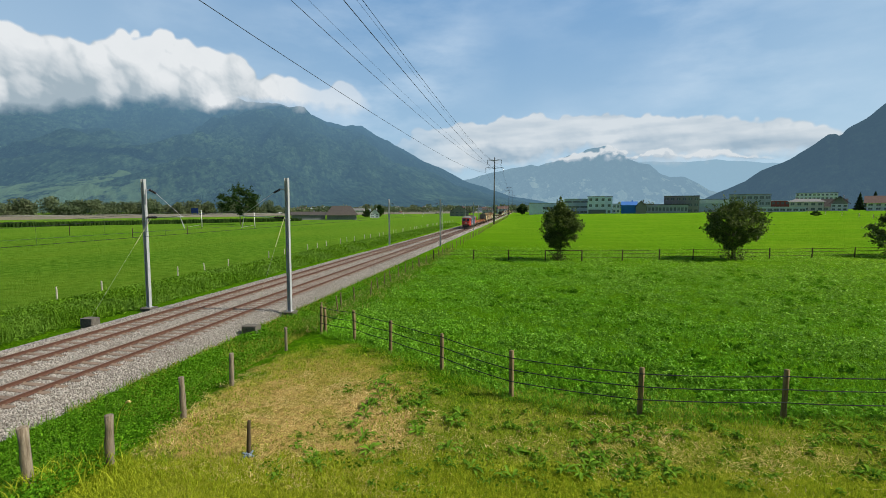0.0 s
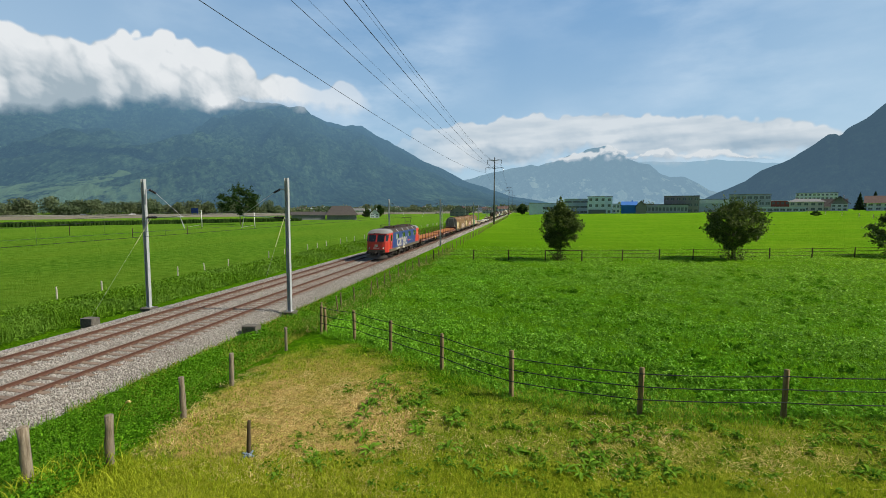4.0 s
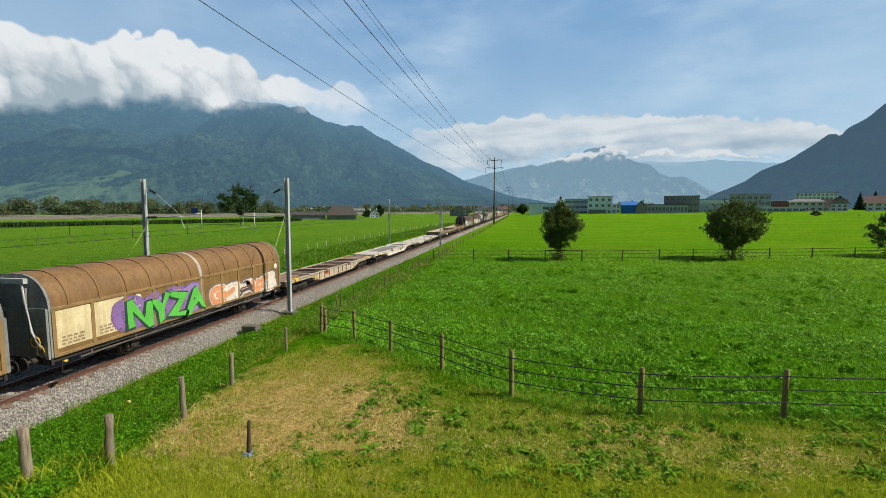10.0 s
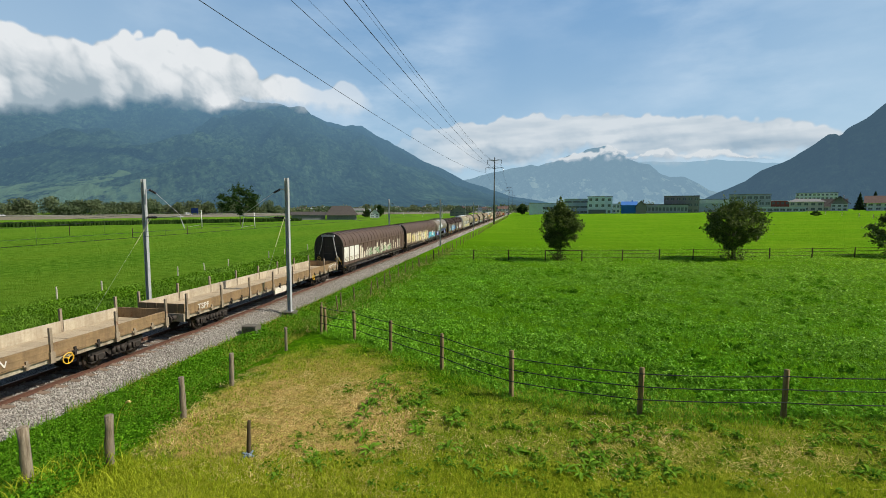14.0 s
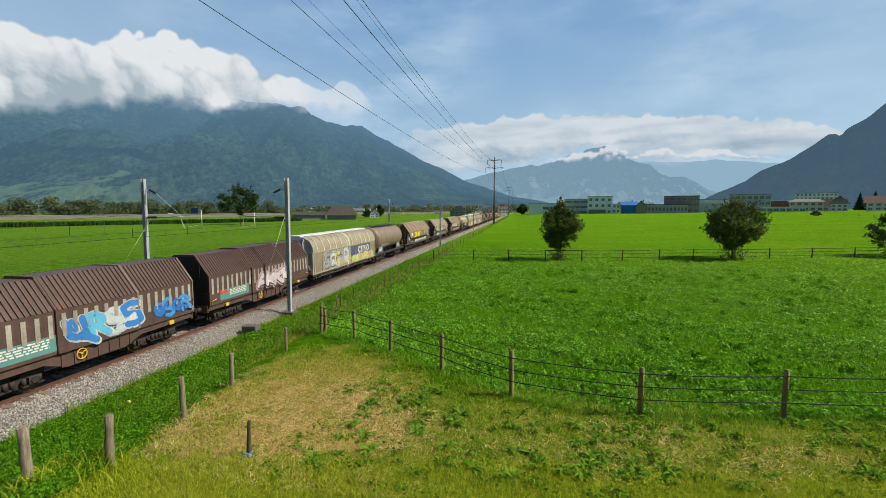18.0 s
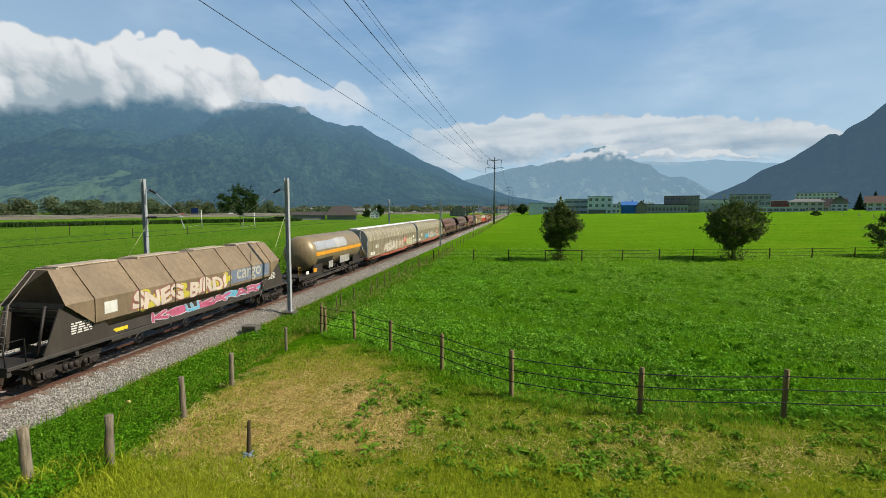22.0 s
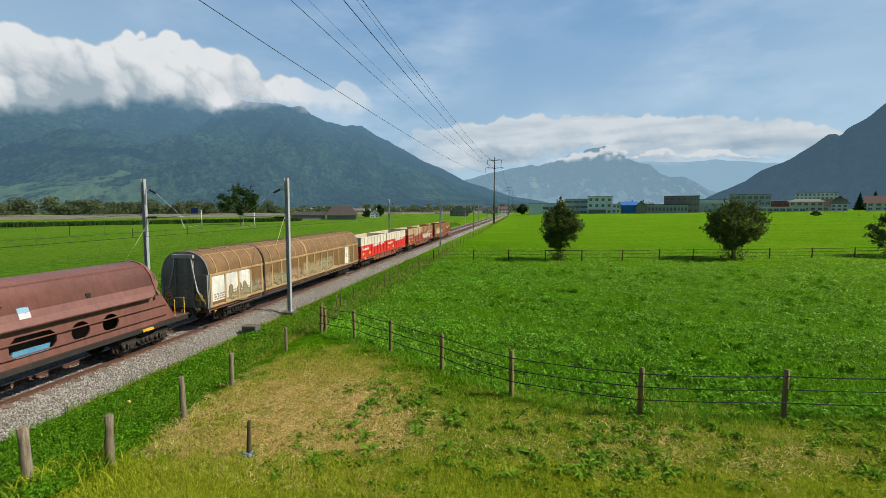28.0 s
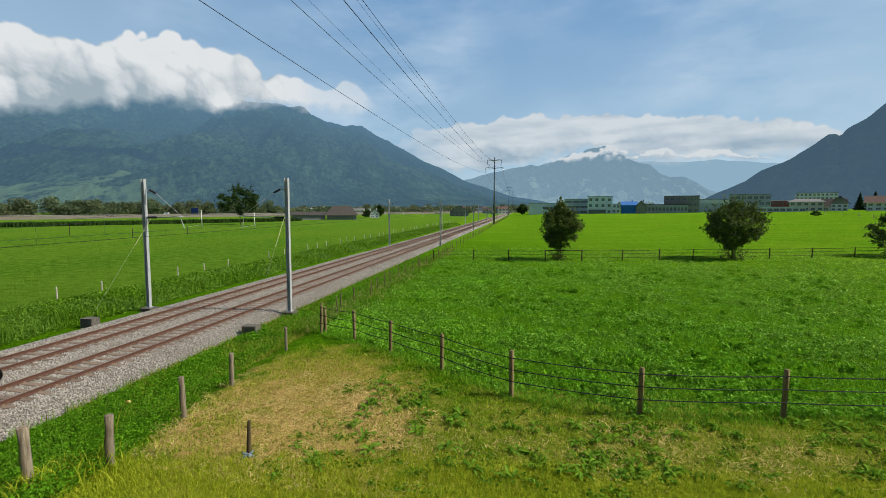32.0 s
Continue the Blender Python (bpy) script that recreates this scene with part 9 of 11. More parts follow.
# ---- open containers on flat wagons ----
def build_container(w, y0, y1, red, cream, rust, seed, words=True, worn=0):
    zb, zt, zm = 1.24, 3.38, 2.52
    c = new("open_container")
    c.parent = w
    tagged(c, "open-top steel container")
    for s in (-1, 1):
        for z0, z1, m in ((zb, zm, red), (zm, zt, cream)):
            bm = bmesh.new()
            box(bm, 1.27 * s - 0.03, 1.27 * s + 0.03, y0, y1, z0, z1)
            part("side_wall", bm, m, c, "painted container side")
    for y, e in ((y0, -1), (y1, 1)):
        for z0, z1, m in ((zb, zm, red), (zm, zt, cream)):
            bm = bmesh.new()
            box(bm, -1.24, 1.24, y - 0.03, y + 0.03, z0, z1)
            box(bm, -0.05, 0.05, y + e * 0.04 - 0.03, y + e * 0.04 + 0.03, z0, z1)
            part("end_wall", bm, m, c)
    bm = bmesh.new()
    for s in (-1, 1):
        box(bm, 1.28 * s - 0.055, 1.28 * s + 0.055, y0 - 0.05, y1 + 0.05, zt - 0.06, zt + 0.05, 0.015)
    for y in (y0, y1):
        box(bm, -1.28, 1.28, y - 0.05, y + 0.05, zt - 0.06, zt + 0.05)
    part("top_rim", bm, cream, c, "pale top rim")
    for s in (-1, 1):
        bm = bmesh.new()
        box(bm, 1.28 * s - 0.055, 1.28 * s + 0.055, y0 - 0.05, y1 + 0.05, zb - 0.02, zb + 0.12)
        part("bottom_rail", bm, red, c, "red bottom rail")
    for y, e in ((y0, -1), (y1, 1)):
        for z in (1.5, 2.2, 2.9):
            bm = bmesh.new()
            box(bm, -1.22, 1.22, y + e * 0.05 - 0.03, y + e * 0.05 + 0.03, z - 0.05, z + 0.05)
            part("end_stiffener", bm, red if z < zm else cream, c)
    n = 8
    for i in range(n + 1):
        y = y0 + (y1 - y0) * i / n
        for z0, z1, m in ((zb, zm, red), (zm, zt, cream)):
            for s in (-1, 1):
                bm = bmesh.new()
                box(bm, 1.32 * s - 0.025, 1.32 * s + 0.025, y - 0.045, y + 0.045, z0, z1)
                part("wall_rib", bm, m, c)
    bm = bmesh.new()
    box(bm, -1.24, 1.24, y0 + 0.03, y1 - 0.03, zb, zb + 0.06)
    part("floor", bm, rust, c)
    bm = bmesh.new()
    for s in (-1, 1):
        box(bm, 1.232 * s - 0.004, 1.232 * s + 0.004, y0 + 0.04, y1 - 0.04, zb + 0.1, zt - 0.06)
    part("inner_lining", bm, cream_inside, c, "cream inner lining")
    letter = spray((0.80, 0.78, 0.72)) if worn == 0 else spray((0.58, 0.52, 0.44))
    xs = lambda z: 1.31
    k = (y1 - y0) / 9.2
    if words:
        text_part("lettering", "Innovative", 0.50 * k, letter, c, y0 + 0.35 * k, 2.02, xs, 0.045, 0.012, "white lettering")
        text_part("lettering", "-Logistik", 0.50 * k, letter, c, y0 + 6.35 * k, 2.30, xs, 0.045, 0.012, "white lettering")
        bm = bmesh.new()
        for i in range(7):
            a = y0 + (3.9 + i * 0.34) * k
            rect(bm, a, a + 0.25 * k, 2.16 + 0.01 * i, 2.50 + 0.01 * i, xs, 0.045)
        part("lettering", bm, letter, c, "white lettering bars")
    bm = bmesh.new()
    for a in (0.5, 2.6):
        rect(bm, y0 + a * k, y0 + (a + 0.6) * k, 1.50, 1.72, xs, 0.008)
    part("yellow_plate", bm, spray((0.80, 0.55, 0.03)), c)
    return c


rust_red = paint("rust_red_frame", (0.275, 0.088, 0.055), (0.085, 0.042, 0.028), 0.7, 0.65, True, 0, 0.15)
cream_inside = paint("cream_container_inside", (0.66, 0.58, 0.40), (0.30, 0.19, 0.09), 0.6, 0.7, True, 0, 0.1)


def build_container_wagon(L, label, red, cream, worn, seed, words=True, rear=None):
    w = wagon(label, "container wagon")
    flat_frame(w, L, rust_red, rust_red, 1.18, True, 0.62)
    h = L / 2
    build_container(w, -h + 0.3, -0.12, red, cream, rust_brown, seed, words, worn)
    build_container(w, 0.12, h - 0.3, red, rear or cream, rust_brown, seed + 1, True, worn)
    return w


# ---- locomotive ----
def build_loco(L):
    w = thing("electric_locomotive", (0, 0, 0), "blue and red electric locomotive with large pale lettering", "locomotive")
    blue = paint("traffic_blue", (0.020, 0.046, 0.235), (0.05, 0.045, 0.055), 0.45, 0.38)
    red = paint("signal_red", (0.60, 0.033, 0.022), (0.20, 0.06, 0.045), 0.35, 0.38)
    skirt = paint("grimy_skirt", (0.092, 0.072, 0.050), (0.15, 0.115, 0.08), 0.7, 0.7)
    roofm = paint("dark_roof", (0.030, 0.020, 0.014), (0.055, 0.038, 0.026), 0.6, 0.8)
    caproof = paint("grey_cab_roof", (0.27, 0.265, 0.25), (0.12, 0.10, 0.085), 0.6, 0.55)
    h = L / 2
    H = {-1: 9.62, 1: 8.74}    # how far each end reaches from the middle of the frame
    X = 1.475

    def nose(z, e):
        """How far the end leans in at height z."""
        if z < 1.35:
            return H[e]
        if z < 2.35:
            return H[e] - 0.04 * (z - 1.35)
        return H[e] - 0.04 - 0.40 * (z - 2.35)

    # side walls between the cabs, in blue over a grimy skirt; slanted red cab ends
    def side_strip(name, y0f, y1f, z0, z1, mat, label, parent=w, off=0.0):
        for s in (-1, 1):
            bm = bmesh.new()
            rows = []
            for i in range(7):
                z = z0 + (z1 - z0) * i / 6
                rows.append([(s * (X + off), y0f(z) + (y1f(z) - y0f(z)) * j / 8, z) for j in range(9)])
            ribbon(bm, rows)
            for f in bm.faces:
                f.smooth = False
            part(name, bm, mat, parent, label)

    cut_f = lambda z: -7.85 + (z - 1.51) * 0.42
    cut = lambda z: 5.17 + (z - 1.54) * 0.32
    side_strip("blue_side", cut_f, cut, 1.35, 3.38, blue, "blue side wall")
    side_strip("red_side", lambda z: -nose(z, -1) + 0.80, cut_f, 1.35, 3.38, red, "red cab side")
    side_strip("red_side", cut, lambda z: nose(z, 1) - 0.80, 1.35, 3.38, red, "red cab side")
    side_strip("skirt", lambda z: -H[-1] + 0.8, lambda z: H[1] - 0.8, 0.98, 1.35, skirt, "grimy lower skirt")
    # inner body shell that carries roof slope and closes the box
    bm = bmesh.new()
    ring = [(X - 0.01, 1.0), (X - 0.01, 3.38), (1.14, 3.72), (0.80, 3.80), (-0.80, 3.80), (-1.14, 3.72), (-X + 0.01, 3.38), (-X + 0.01, 1.0)]
    prism(bm, ring, -H[-1] + 1.9, H[1] - 1.9)
    body = part("body_shell", bm, roofm, w, "dark sloped roof edge")
    for i in range(4):
        bm = bmesh.new()
        y = -4.63 + 2.88 * i
        for s in (-1, 1):
            prism(bm, [(X * s, 3.38), (1.14 * s, 3.73), (1.15 * s, 3.76), ((X + 0.02) * s, 3.40)], y - 0.13, y + 0.13)
        part("roof_band", bm, steel_grey, body, "pale grey roof band")
    bm = bmesh.new()
    for i in range(60):
        y = -7.3 + 14.4 * i / 59
        cyl(bm, (X - 0.012, y, 3.41), (X + 0.008, y, 3.40), 0.014, 6)
    tagged(part("roof_bolt", bm, caproof, body, "row of bolts along the roof edge"), kind="stuff")
    for e in (-1, 1):
        # cab: nose, corner pillars, windscreens
        bm = bmesh.new()
        rows = []
        for z in (1.0, 1.35, 1.8, 2.35, 3.38):
            yn = nose(z, e) * e
            q = 0.80
            rows.append([(X, yn - e * q, z), (X - 0.07, yn - e * 0.46, z), (X - 0.34, yn - e * 0.10, z), (0.7, yn, z), (0, yn, z), (-0.7, yn, z), (-X + 0.34, yn - e * 0.10, z),
                         (-X + 0.07, yn - e * 0.46, z), (-X, yn - e * q, z)])
        ribbon(bm, rows)
        for f in bm.faces:
            f.smooth = False
        cab = part("cab_front", bm, red, w, "red cab front")
        bm = bmesh.new()
        yn = nose(1.2, e) * e
        box(bm, -1.13, 1.13, min(yn - e * 0.3, yn + e * 0.02), max(yn - e * 0.3, yn + e * 0.02), 0.98, 1.34)
        part("front_beam", bm, skirt, cab, "grey front beam")
        bm = bmesh.new()
        for x0, x1 in ((-1.02, -0.10), (0.10, 1.02)):
            ribbon(bm, [[(x0, nose(z, e) * e + e * 0.012, z), (x1, nose(z, e) * e + e * 0.012, z)] for z in (2.36, 3.18)])
        part("windscreen", bm, glass_mat, cab, "dark windscreen")
        bm = bmesh.new()
        for s in (-1, 1):
            ribbon(bm, [[(s * (X - 0.33), (nose(z, e) - 0.12) * e + e * 0.012, z), (s * (X - 0.07), (nose(z, e) - 0.46) * e + e * 0.012, z)] for z in (2.40, 3.16)])
        part("corner_window", bm, glass_mat, cab)
        for s in (-1, 1):
            bm = bmesh.new()
            y0, y1 = sorted(((H[e] - 1.0) * e, (H[e] - 1.62) * e)) if e > 0 else (-8.24, -7.50)
            box(bm, X * s - 0.01, X * s + 0.012, y0 + 0.08, y1 - 0.08, 2.36, 3.10)
            part("cab_window", bm, glass_mat, cab, "dark cab side window")
            bm = bmesh.new()
            for a in (y0, y1):
                box(bm, X * s - 0.01, X * s + 0.02, a - 0.025, a + 0.025, 1.36, 3.22)
            for z in (1.38, 2.28, 3.20):
                box(bm, X * s - 0.01, X * s + 0.018, y0, y1, z - 0.02, z + 0.02)
            part("cab_door", bm, red, cab, "red cab door frame")
            bm = bmesh.new()
            for a in (y0 - 0.09, y1 + 0.09):
                tube(bm, [(X * s + 0.02 * s, a, 1.2), (X * s + 0.06 * s, a, 1.3), (X * s + 0.06 * s, a, 2.4), (X * s + 0.02 * s, a, 2.45)], 0.016, 5)
            part("hand_rail", bm, steel_grey, cab)
            bm = bmesh.new()
            for z in (0.45, 0.75, 0.97):
                box(bm, X * s - 0.22, X * s + 0.02, (y0 + y1) / 2 - 0.25, (y0 + y1) / 2 + 0.25, z - 0.02, z + 0.02)
            part("cab_step", bm, grime, cab)
            bm = bmesh.new()
            cyl(bm, (0.93 * s, (nose(1.5, e) - 0.05) * e, 1.55), (0.93 * s, (nose(1.5, e) + 0.05) * e, 1.55), 0.10, 14)
            part("headlight", bm, steel_grey, cab, "round headlight")
            bm = bmesh.new()
            cyl(bm, (0.93 * s, (nose(1.5, e) + 0.05) * e, 1.55), (0.93 * s, (nose(1.5, e) + 0.06) * e, 1.55), 0.07, 14)
            part("lamp_lens", bm, lamp_mat if s > 0 and e < 0 else glass_mat, cab, "headlight lens")
        bm = bmesh.new()
        cyl(bm, (-0.35, (nose(3.3, e) - 0.05) * e, 3.36), (-0.35, (nose(3.3, e) + 0.06) * e, 3.36), 0.09, 12)
        tube(bm, [(0.5, nose(2.2, e) * e + e * 0.02, 2.16), (0.7, nose(2.6, e) * e + e * 0.03, 2.6)], 0.014, 5)
        tube(bm, [(-0.6, nose(2.2, e) * e + e * 0.02, 2.16), (-0.4, nose(2.6, e) * e + e * 0.03, 2.6)], 0.014, 5)
        part("wiper", bm, black_paint, cab)
        # rounded grey cab roof
        bm = bmesh.new()
        rows = []
        for k, (dy, sc, dz) in enumerate(((2.3, 1.0, 0.0), (1.0, 1.0, 0.0), (0.55, 0.97, -0.06), (0.28, 0.93, -0.20), (0.0, 0.90, -0.50))):
            yy = (nose(3.33, e) - dy + 0.05) * e
            rows.append([(x * sc, yy, max(3.36, z + dz)) for x, z in ((X, 3.36), (1.38, 3.56), (1.14, 3.75), (0.7, 3.86), (0, 3.90), (-0.7, 3.86), (-1.14, 3.75), (-1.38, 3.56), (-X, 3.36))])
        ribbon(bm, rows)
        part("cab_roof", bm, caproof, w, "grey rounded cab roof")
        # shield on the cab side, emblem on the front
        bm = bmesh.new()
        yc = 6.35
        if e > 0:
            plate(bm, [(yc - 0.17, 2.85), (yc + 0.17, 2.85), (yc + 0.17, 2.6), (yc, 2.4), (yc - 0.17, 2.6)], X, X + 0.012)
            part("side_shield", bm, spray((0.62, 0.58, 0.45)), cab, "small pale shield")
        bm = bmesh.new()
        box(bm, -0.22, 0.22, min(yn, yn + e * 0.02), max(yn, yn + e * 0.02), 1.70, 2.0)
        part("front_emblem", bm, spray((0.55, 0.45, 0.40)), cab)
        bm = bmesh.new()
        for i in range(6):
            box(bm, -0.42 + i * 0.14, -0.32 + i * 0.14, min(yn, yn + e * 0.015), max(yn, yn + e * 0.015), 1.50, 1.60)
        part("number_plate", bm, white_paint, cab)
        # snow plough and hoses
        bm = bmesh.new()
        ribbon(bm, [[(-1.35, (H[e] - 0.35) * e, 0.24), (0, (H[e] + 0.25) * e, 0.20), (1.35, (H[e] - 0.35) * e, 0.24)], [(-1.35, (H[e] - 0.45) * e, 0.60), (0, (H[e] + 0.10) * e, 0.60), (1.35, (H[e] - 0.45) * e, 0.60)]])
        part("snow_plough", bm, paint("dark_plough", (0.075, 0.07, 0.065), (0.12, 0.09, 0.07), 0.6, 0.7), w, "dark grey snow plough")
        bm = bmesh.new()
        for x in (-0.5, -0.3, 0.3, 0.5):
            tube(bm, [(x, H[e] * e, 0.95), (x, (H[e] + 0.22) * e, 0.75), (x, (H[e] + 0.22) * e, 0.5)], 0.028, 6)
        part("brake_hoses", bm, black_paint, w)
    # side windows of the machine room
    for s in (-1, 1):
        for yc, wd in ((-5.05, 1.4), (-1.8, 1.38), (1.5, 1.4), (4.65, 1.4)):
            bm = bmesh.new()
            box(bm, X * s - 0.01, X * s + 0.008, yc - wd / 2, yc + wd / 2, 2.45, 3.14)
            sw = part("side_window", bm, window_glass, w, "wide machine-room window")
            # pale rectangle laid just over the glass, on one part of the pane
            bm = bmesh.new()
            rect(bm, yc - wd / 2 + 0.04, yc - wd / 2 + wd * (0.58 if yc < -4 else 0.24), 2.48, 2.48 + (0.60 if yc < -4 else 0.36), lambda z: X * s, 0.011 * s)
            part("pale_casing", bm, pale_pane_mat, sw, "pale rectangle laid on part of the glass")
            bm = bmesh.new()
            for a, b, z0, z1 in ((yc - wd / 2 - 0.04, yc + wd / 2 + 0.04, 2.41, 2.45), (yc - wd / 2 - 0.04, yc + wd / 2 + 0.04, 3.14, 3.18),
                                 (yc - wd / 2 - 0.04, yc - wd / 2, 2.41, 3.18), (yc + wd / 2, yc + wd / 2 + 0.04, 2.41, 3.18)):
                box(bm, X * s - 0.012, X * s + 0.014, a, b, z0, z1)
            part("window_frame", bm, blue, w)
    text_part("lettering", "cargo", 2.26, spray((0.54, 0.50, 0.42)), w, -5.30, 1.47, lambda z: X, 0.012, 0.032, "large pale lettering", fit=5.4)
    bm = bmesh.new()
    rect(bm, 0.75, 1.35, 1.80, 1.96, lambda z: X, 0.010)
    part("red_emblem", bm, spray((0.70, 0.04, 0.03)), w)
    scribble_bars(w, 1.5, 1.82, 1, white_paint, lambda z: X, 3, 0.11, 0.010, 1.6)
    scribble_bars(w, -h * 0.62, 1.14, 1, white_paint, lambda z: X, 4, 0.09, 0.010, 1.8)
    # roof gear
    bm = bmesh.new()
    box(bm, -0.78, 0.78, -h + 1.9, h - 2.6, 3.79, 3.86)
    for y0, y1, a, z in ((-h + 4.2, -h + 5.2, 0.5, 4.11), (-1.6, 1.3, 0.62, 4.02), (1.7, 3.56, 0.55, 4.00), (h - 5.4, h - 4.4, 0.5, 4.11)):
        box(bm, -a, a, y0, y1, 3.84, z, 0.06)
    part("roof_casing", bm, roofm, w, "dark roof equipment casing")
    rr = random.Random(4)
    for i in range(15):
        y = -6.6 + 0.82 * i
        bm = bmesh.new()
        a, z = rr.uniform(0.25, 0.7), rr.uniform(3.93, 4.10)
        x = rr.uniform(-0.3, 0.3)
        box(bm, x - a / 2, x + a / 2, y, y + rr.uniform(0.4, 0.75), 3.84, z, 0.03)
        for k in range(3):
            box(bm, x - a / 2 - 0.02, x + a / 2 + 0.02, y + 0.1 + 0.12 * k, y + 0.14 + 0.12 * k, 3.84, z + 0.02)
        part("roof_resistor", bm, black_paint if i % 2 else roofm, w, "dark roof equipment box")
    for y in (-h + 4.06, -h + 5.6, -2.2, 0.4, 2.4, h - 5.8, h - 4.06):
        for x in (-0.62, 0.62):
            bm = bmesh.new()
            for k in range(4):
                cyl(bm, (x, y, 3.84 + 0.07 * k), (x, y, 3.89 + 0.07 * k), 0.09, 8, 0.06)
            part("insulator", bm, rust_brown, w)
    bm = bmesh.new()
    tube(bm, [(0.62, -h + 4.06, 4.14), (0.62, -2.2, 4.14), (0.62, 2.4, 4.14), (0.62, h - 4.06, 4.14)], 0.025, 6)
    part("roof_cable", bm, grime, w)
    for e, zt in ((-1, 4.28), (1, 5.05)):
        bm = bmesh.new()
        yc = e * (h - 3.26)
        zl = (zt - 4.01)
        for x in (-0.55, 0.55):
            tube(bm, [(x, yc - e * 0.55, 3.94), (x * 0.8, yc + e * 0.75, 3.94 + zl * 0.5), (x * 0.6, yc - e * 0.25, zt)], 0.028, 6)
            tube(bm, [(x, yc + e * 0.7, 3.91), (x, yc - e * 0.8, 3.91)], 0.035, 6)
        tube(bm, [(-0.45, yc + e * 0.75, 3.94 + zl * 0.5), (0.45, yc + e * 0.75, 3.94 + zl * 0.5)], 0.025, 6)
        for q in (-0.14, 0.14):
            tube(bm, [(-0.85, yc - e * 0.25 + q, zt - 0.14), (-0.6, yc - e * 0.25 + q, zt + 0.05), (0.6, yc - e * 0.25 + q, zt + 0.05), (0.85, yc - e * 0.25 + q, zt - 0.14)], 0.022, 6)
        part("pantograph", bm, grime, w, "raised pantograph" if e > 0 else "folded pantograph")
    # three bogies
    bm = bmesh.new()
    cyl(bm, (-0.06, 0, 0), (0.06, 0, 0), 0.63, 28)
    cyl(bm, (0.06, 0, 0), (0.075, 0, 0), 0.50, 24, 0.42)
    cyl(bm, (0.07, 0, 0), (0.13, 0, 0), 0.16, 12)
    big = finish(bm, "wheel", wheel_mat)
    bm = bmesh.new()
    for s in (-1, 1):
        x = 1.02 * s
        plate(bm, [(-2.2, 0.72), (-2.1, 0.98), (2.1, 0.98), (2.2, 0.72), (1.0, 0.62), (0.6, 0.42), (-0.6, 0.42), (-1.0, 0.62)], x - 0.06, x + 0.06)
        for q in (-1.45, 1.45):
            box(bm, x - 0.10, x + 0.16 * s + 0.05, q - 0.22, q + 0.22, 0.42, 0.82, 0.04)
            for k in (-0.42, 0.42):
                cyl(bm, (x + 0.08 * s, q + k, 0.42), (x + 0.08 * s, q + k, 0.85), 0.10, 10)
        for q in (-0.3, 0.3):
            cyl(bm, (x + 0.12 * s, q, 0.35), (x + 0.12 * s, q, 0.95), 0.11, 10)
        cyl(bm, (x + 0.14 * s, -0.75, 0.55), (x + 0.14 * s, -1.0, 0.85), 0.06, 8)
        cyl(bm, (x + 0.14 * s, 0.75, 0.55), (x + 0.14 * s, 1.0, 0.85), 0.06, 8)
        box(bm, x - 0.05, x + 0.05, -2.45, -2.2, 0.35, 0.9)
    box(bm, -1.0, 1.0, -0.3, 0.3, 0.5, 0.95)
    lb = finish(bm, "bogie", grime)
    for yb in (-6.35, -0.35, 5.65):
        b = put("bogie", lb, w, (0, yb, 0), label="heavy grimy locomotive bogie")
        for q in (-1.45, 1.45):
            for s in (-1, 1):
                put("wheel", big, b, (0.76 * s, q, 0.63), 0 if s > 0 else math.pi)
    bm = bmesh.new()
    for y in (-h * 0.33, h * 0.33):
        box(bm, -1.3, 1.3, y - 0.6, y + 0.6, 0.55, 1.0, 0.05)
    part("equipment_box", bm, grime, w)
    bm = bmesh.new()
    box(bm, -1.2, 1.2, -h + 0.3, h - 0.3, 0.92, 1.02)
    part("floor_plate", bm, grime, w)
    for e in (-1, 1):
        for s in (-0.875, 0.875):
            put("buffer", BUFFER, w, (s, e * H[e], 1.05), 0 if e < 0 else math.pi)
        put("coupling", COUPLING, w, (0, e * H[e], 1.05), 0 if e < 0 else math.pi)
    return w


window_glass, wnt, wb = nodes_of("machine_room_glass")
wb.inputs["Base Color"].default_value = (0.022, 0.034, 0.030, 1)
pale_pane_mat = paint("pale_green_pane", (0.30, 0.36, 0.33), (0.16, 0.18, 0.17), 0.4, 0.3, False)
wb.inputs["Roughness"].default_value = 0.12
lamp_mat, lnt, lb_ = nodes_of("lit_headlight")
lb_.inputs["Emission Color"].default_value = (1.0, 0.93, 0.8, 1)
lb_.inputs["Emission Strength"].default_value = 0.35


# ---- the train, from the locomotive backwards ----
def couple(w, a, b):
    """Adds a vehicle whose frame reaches from a to b along the train."""
    TRAIN.append((w, (a + b) / 2))
    return w


couple(build_loco(17.9), -217.53, -199.63)
couple(build_beam_wagon(19.2, 1), -198.7, -179.4)
couple(build_beam_wagon(19.1, 2, True), -178.3, -159.15)

brown_wall = paint("brown_van_wall", (0.245, 0.142, 0.040), (0.085, 0.046, 0.018), 0.7, 0.6)
brown_roof = paint("rust_brown_roof", (0.235, 0.124, 0.038), (0.10, 0.050, 0.020), 0.75, 0.65)
brown_post = paint("ochre_van_post", (0.28, 0.175, 0.068), (0.12, 0.075, 0.035), 0.6, 0.6)
blue_black = paint("blue_black_end", (0.24, 0.26, 0.255), (0.11, 0.085, 0.06), 0.8, 0.6)


grey_pillar = paint("grey_centre_pillar", (0.46, 0.42, 0.36), (0.20, 0.15, 0.10), 0.8, 0.6)


def brown_van(a, b, cream, label):
    return couple(build_van(b - a, brown_wall, brown_roof, brown_post, blue_black, grime, label, 5, 6, False, cream, None, grey_pillar, 0.5), a, b)


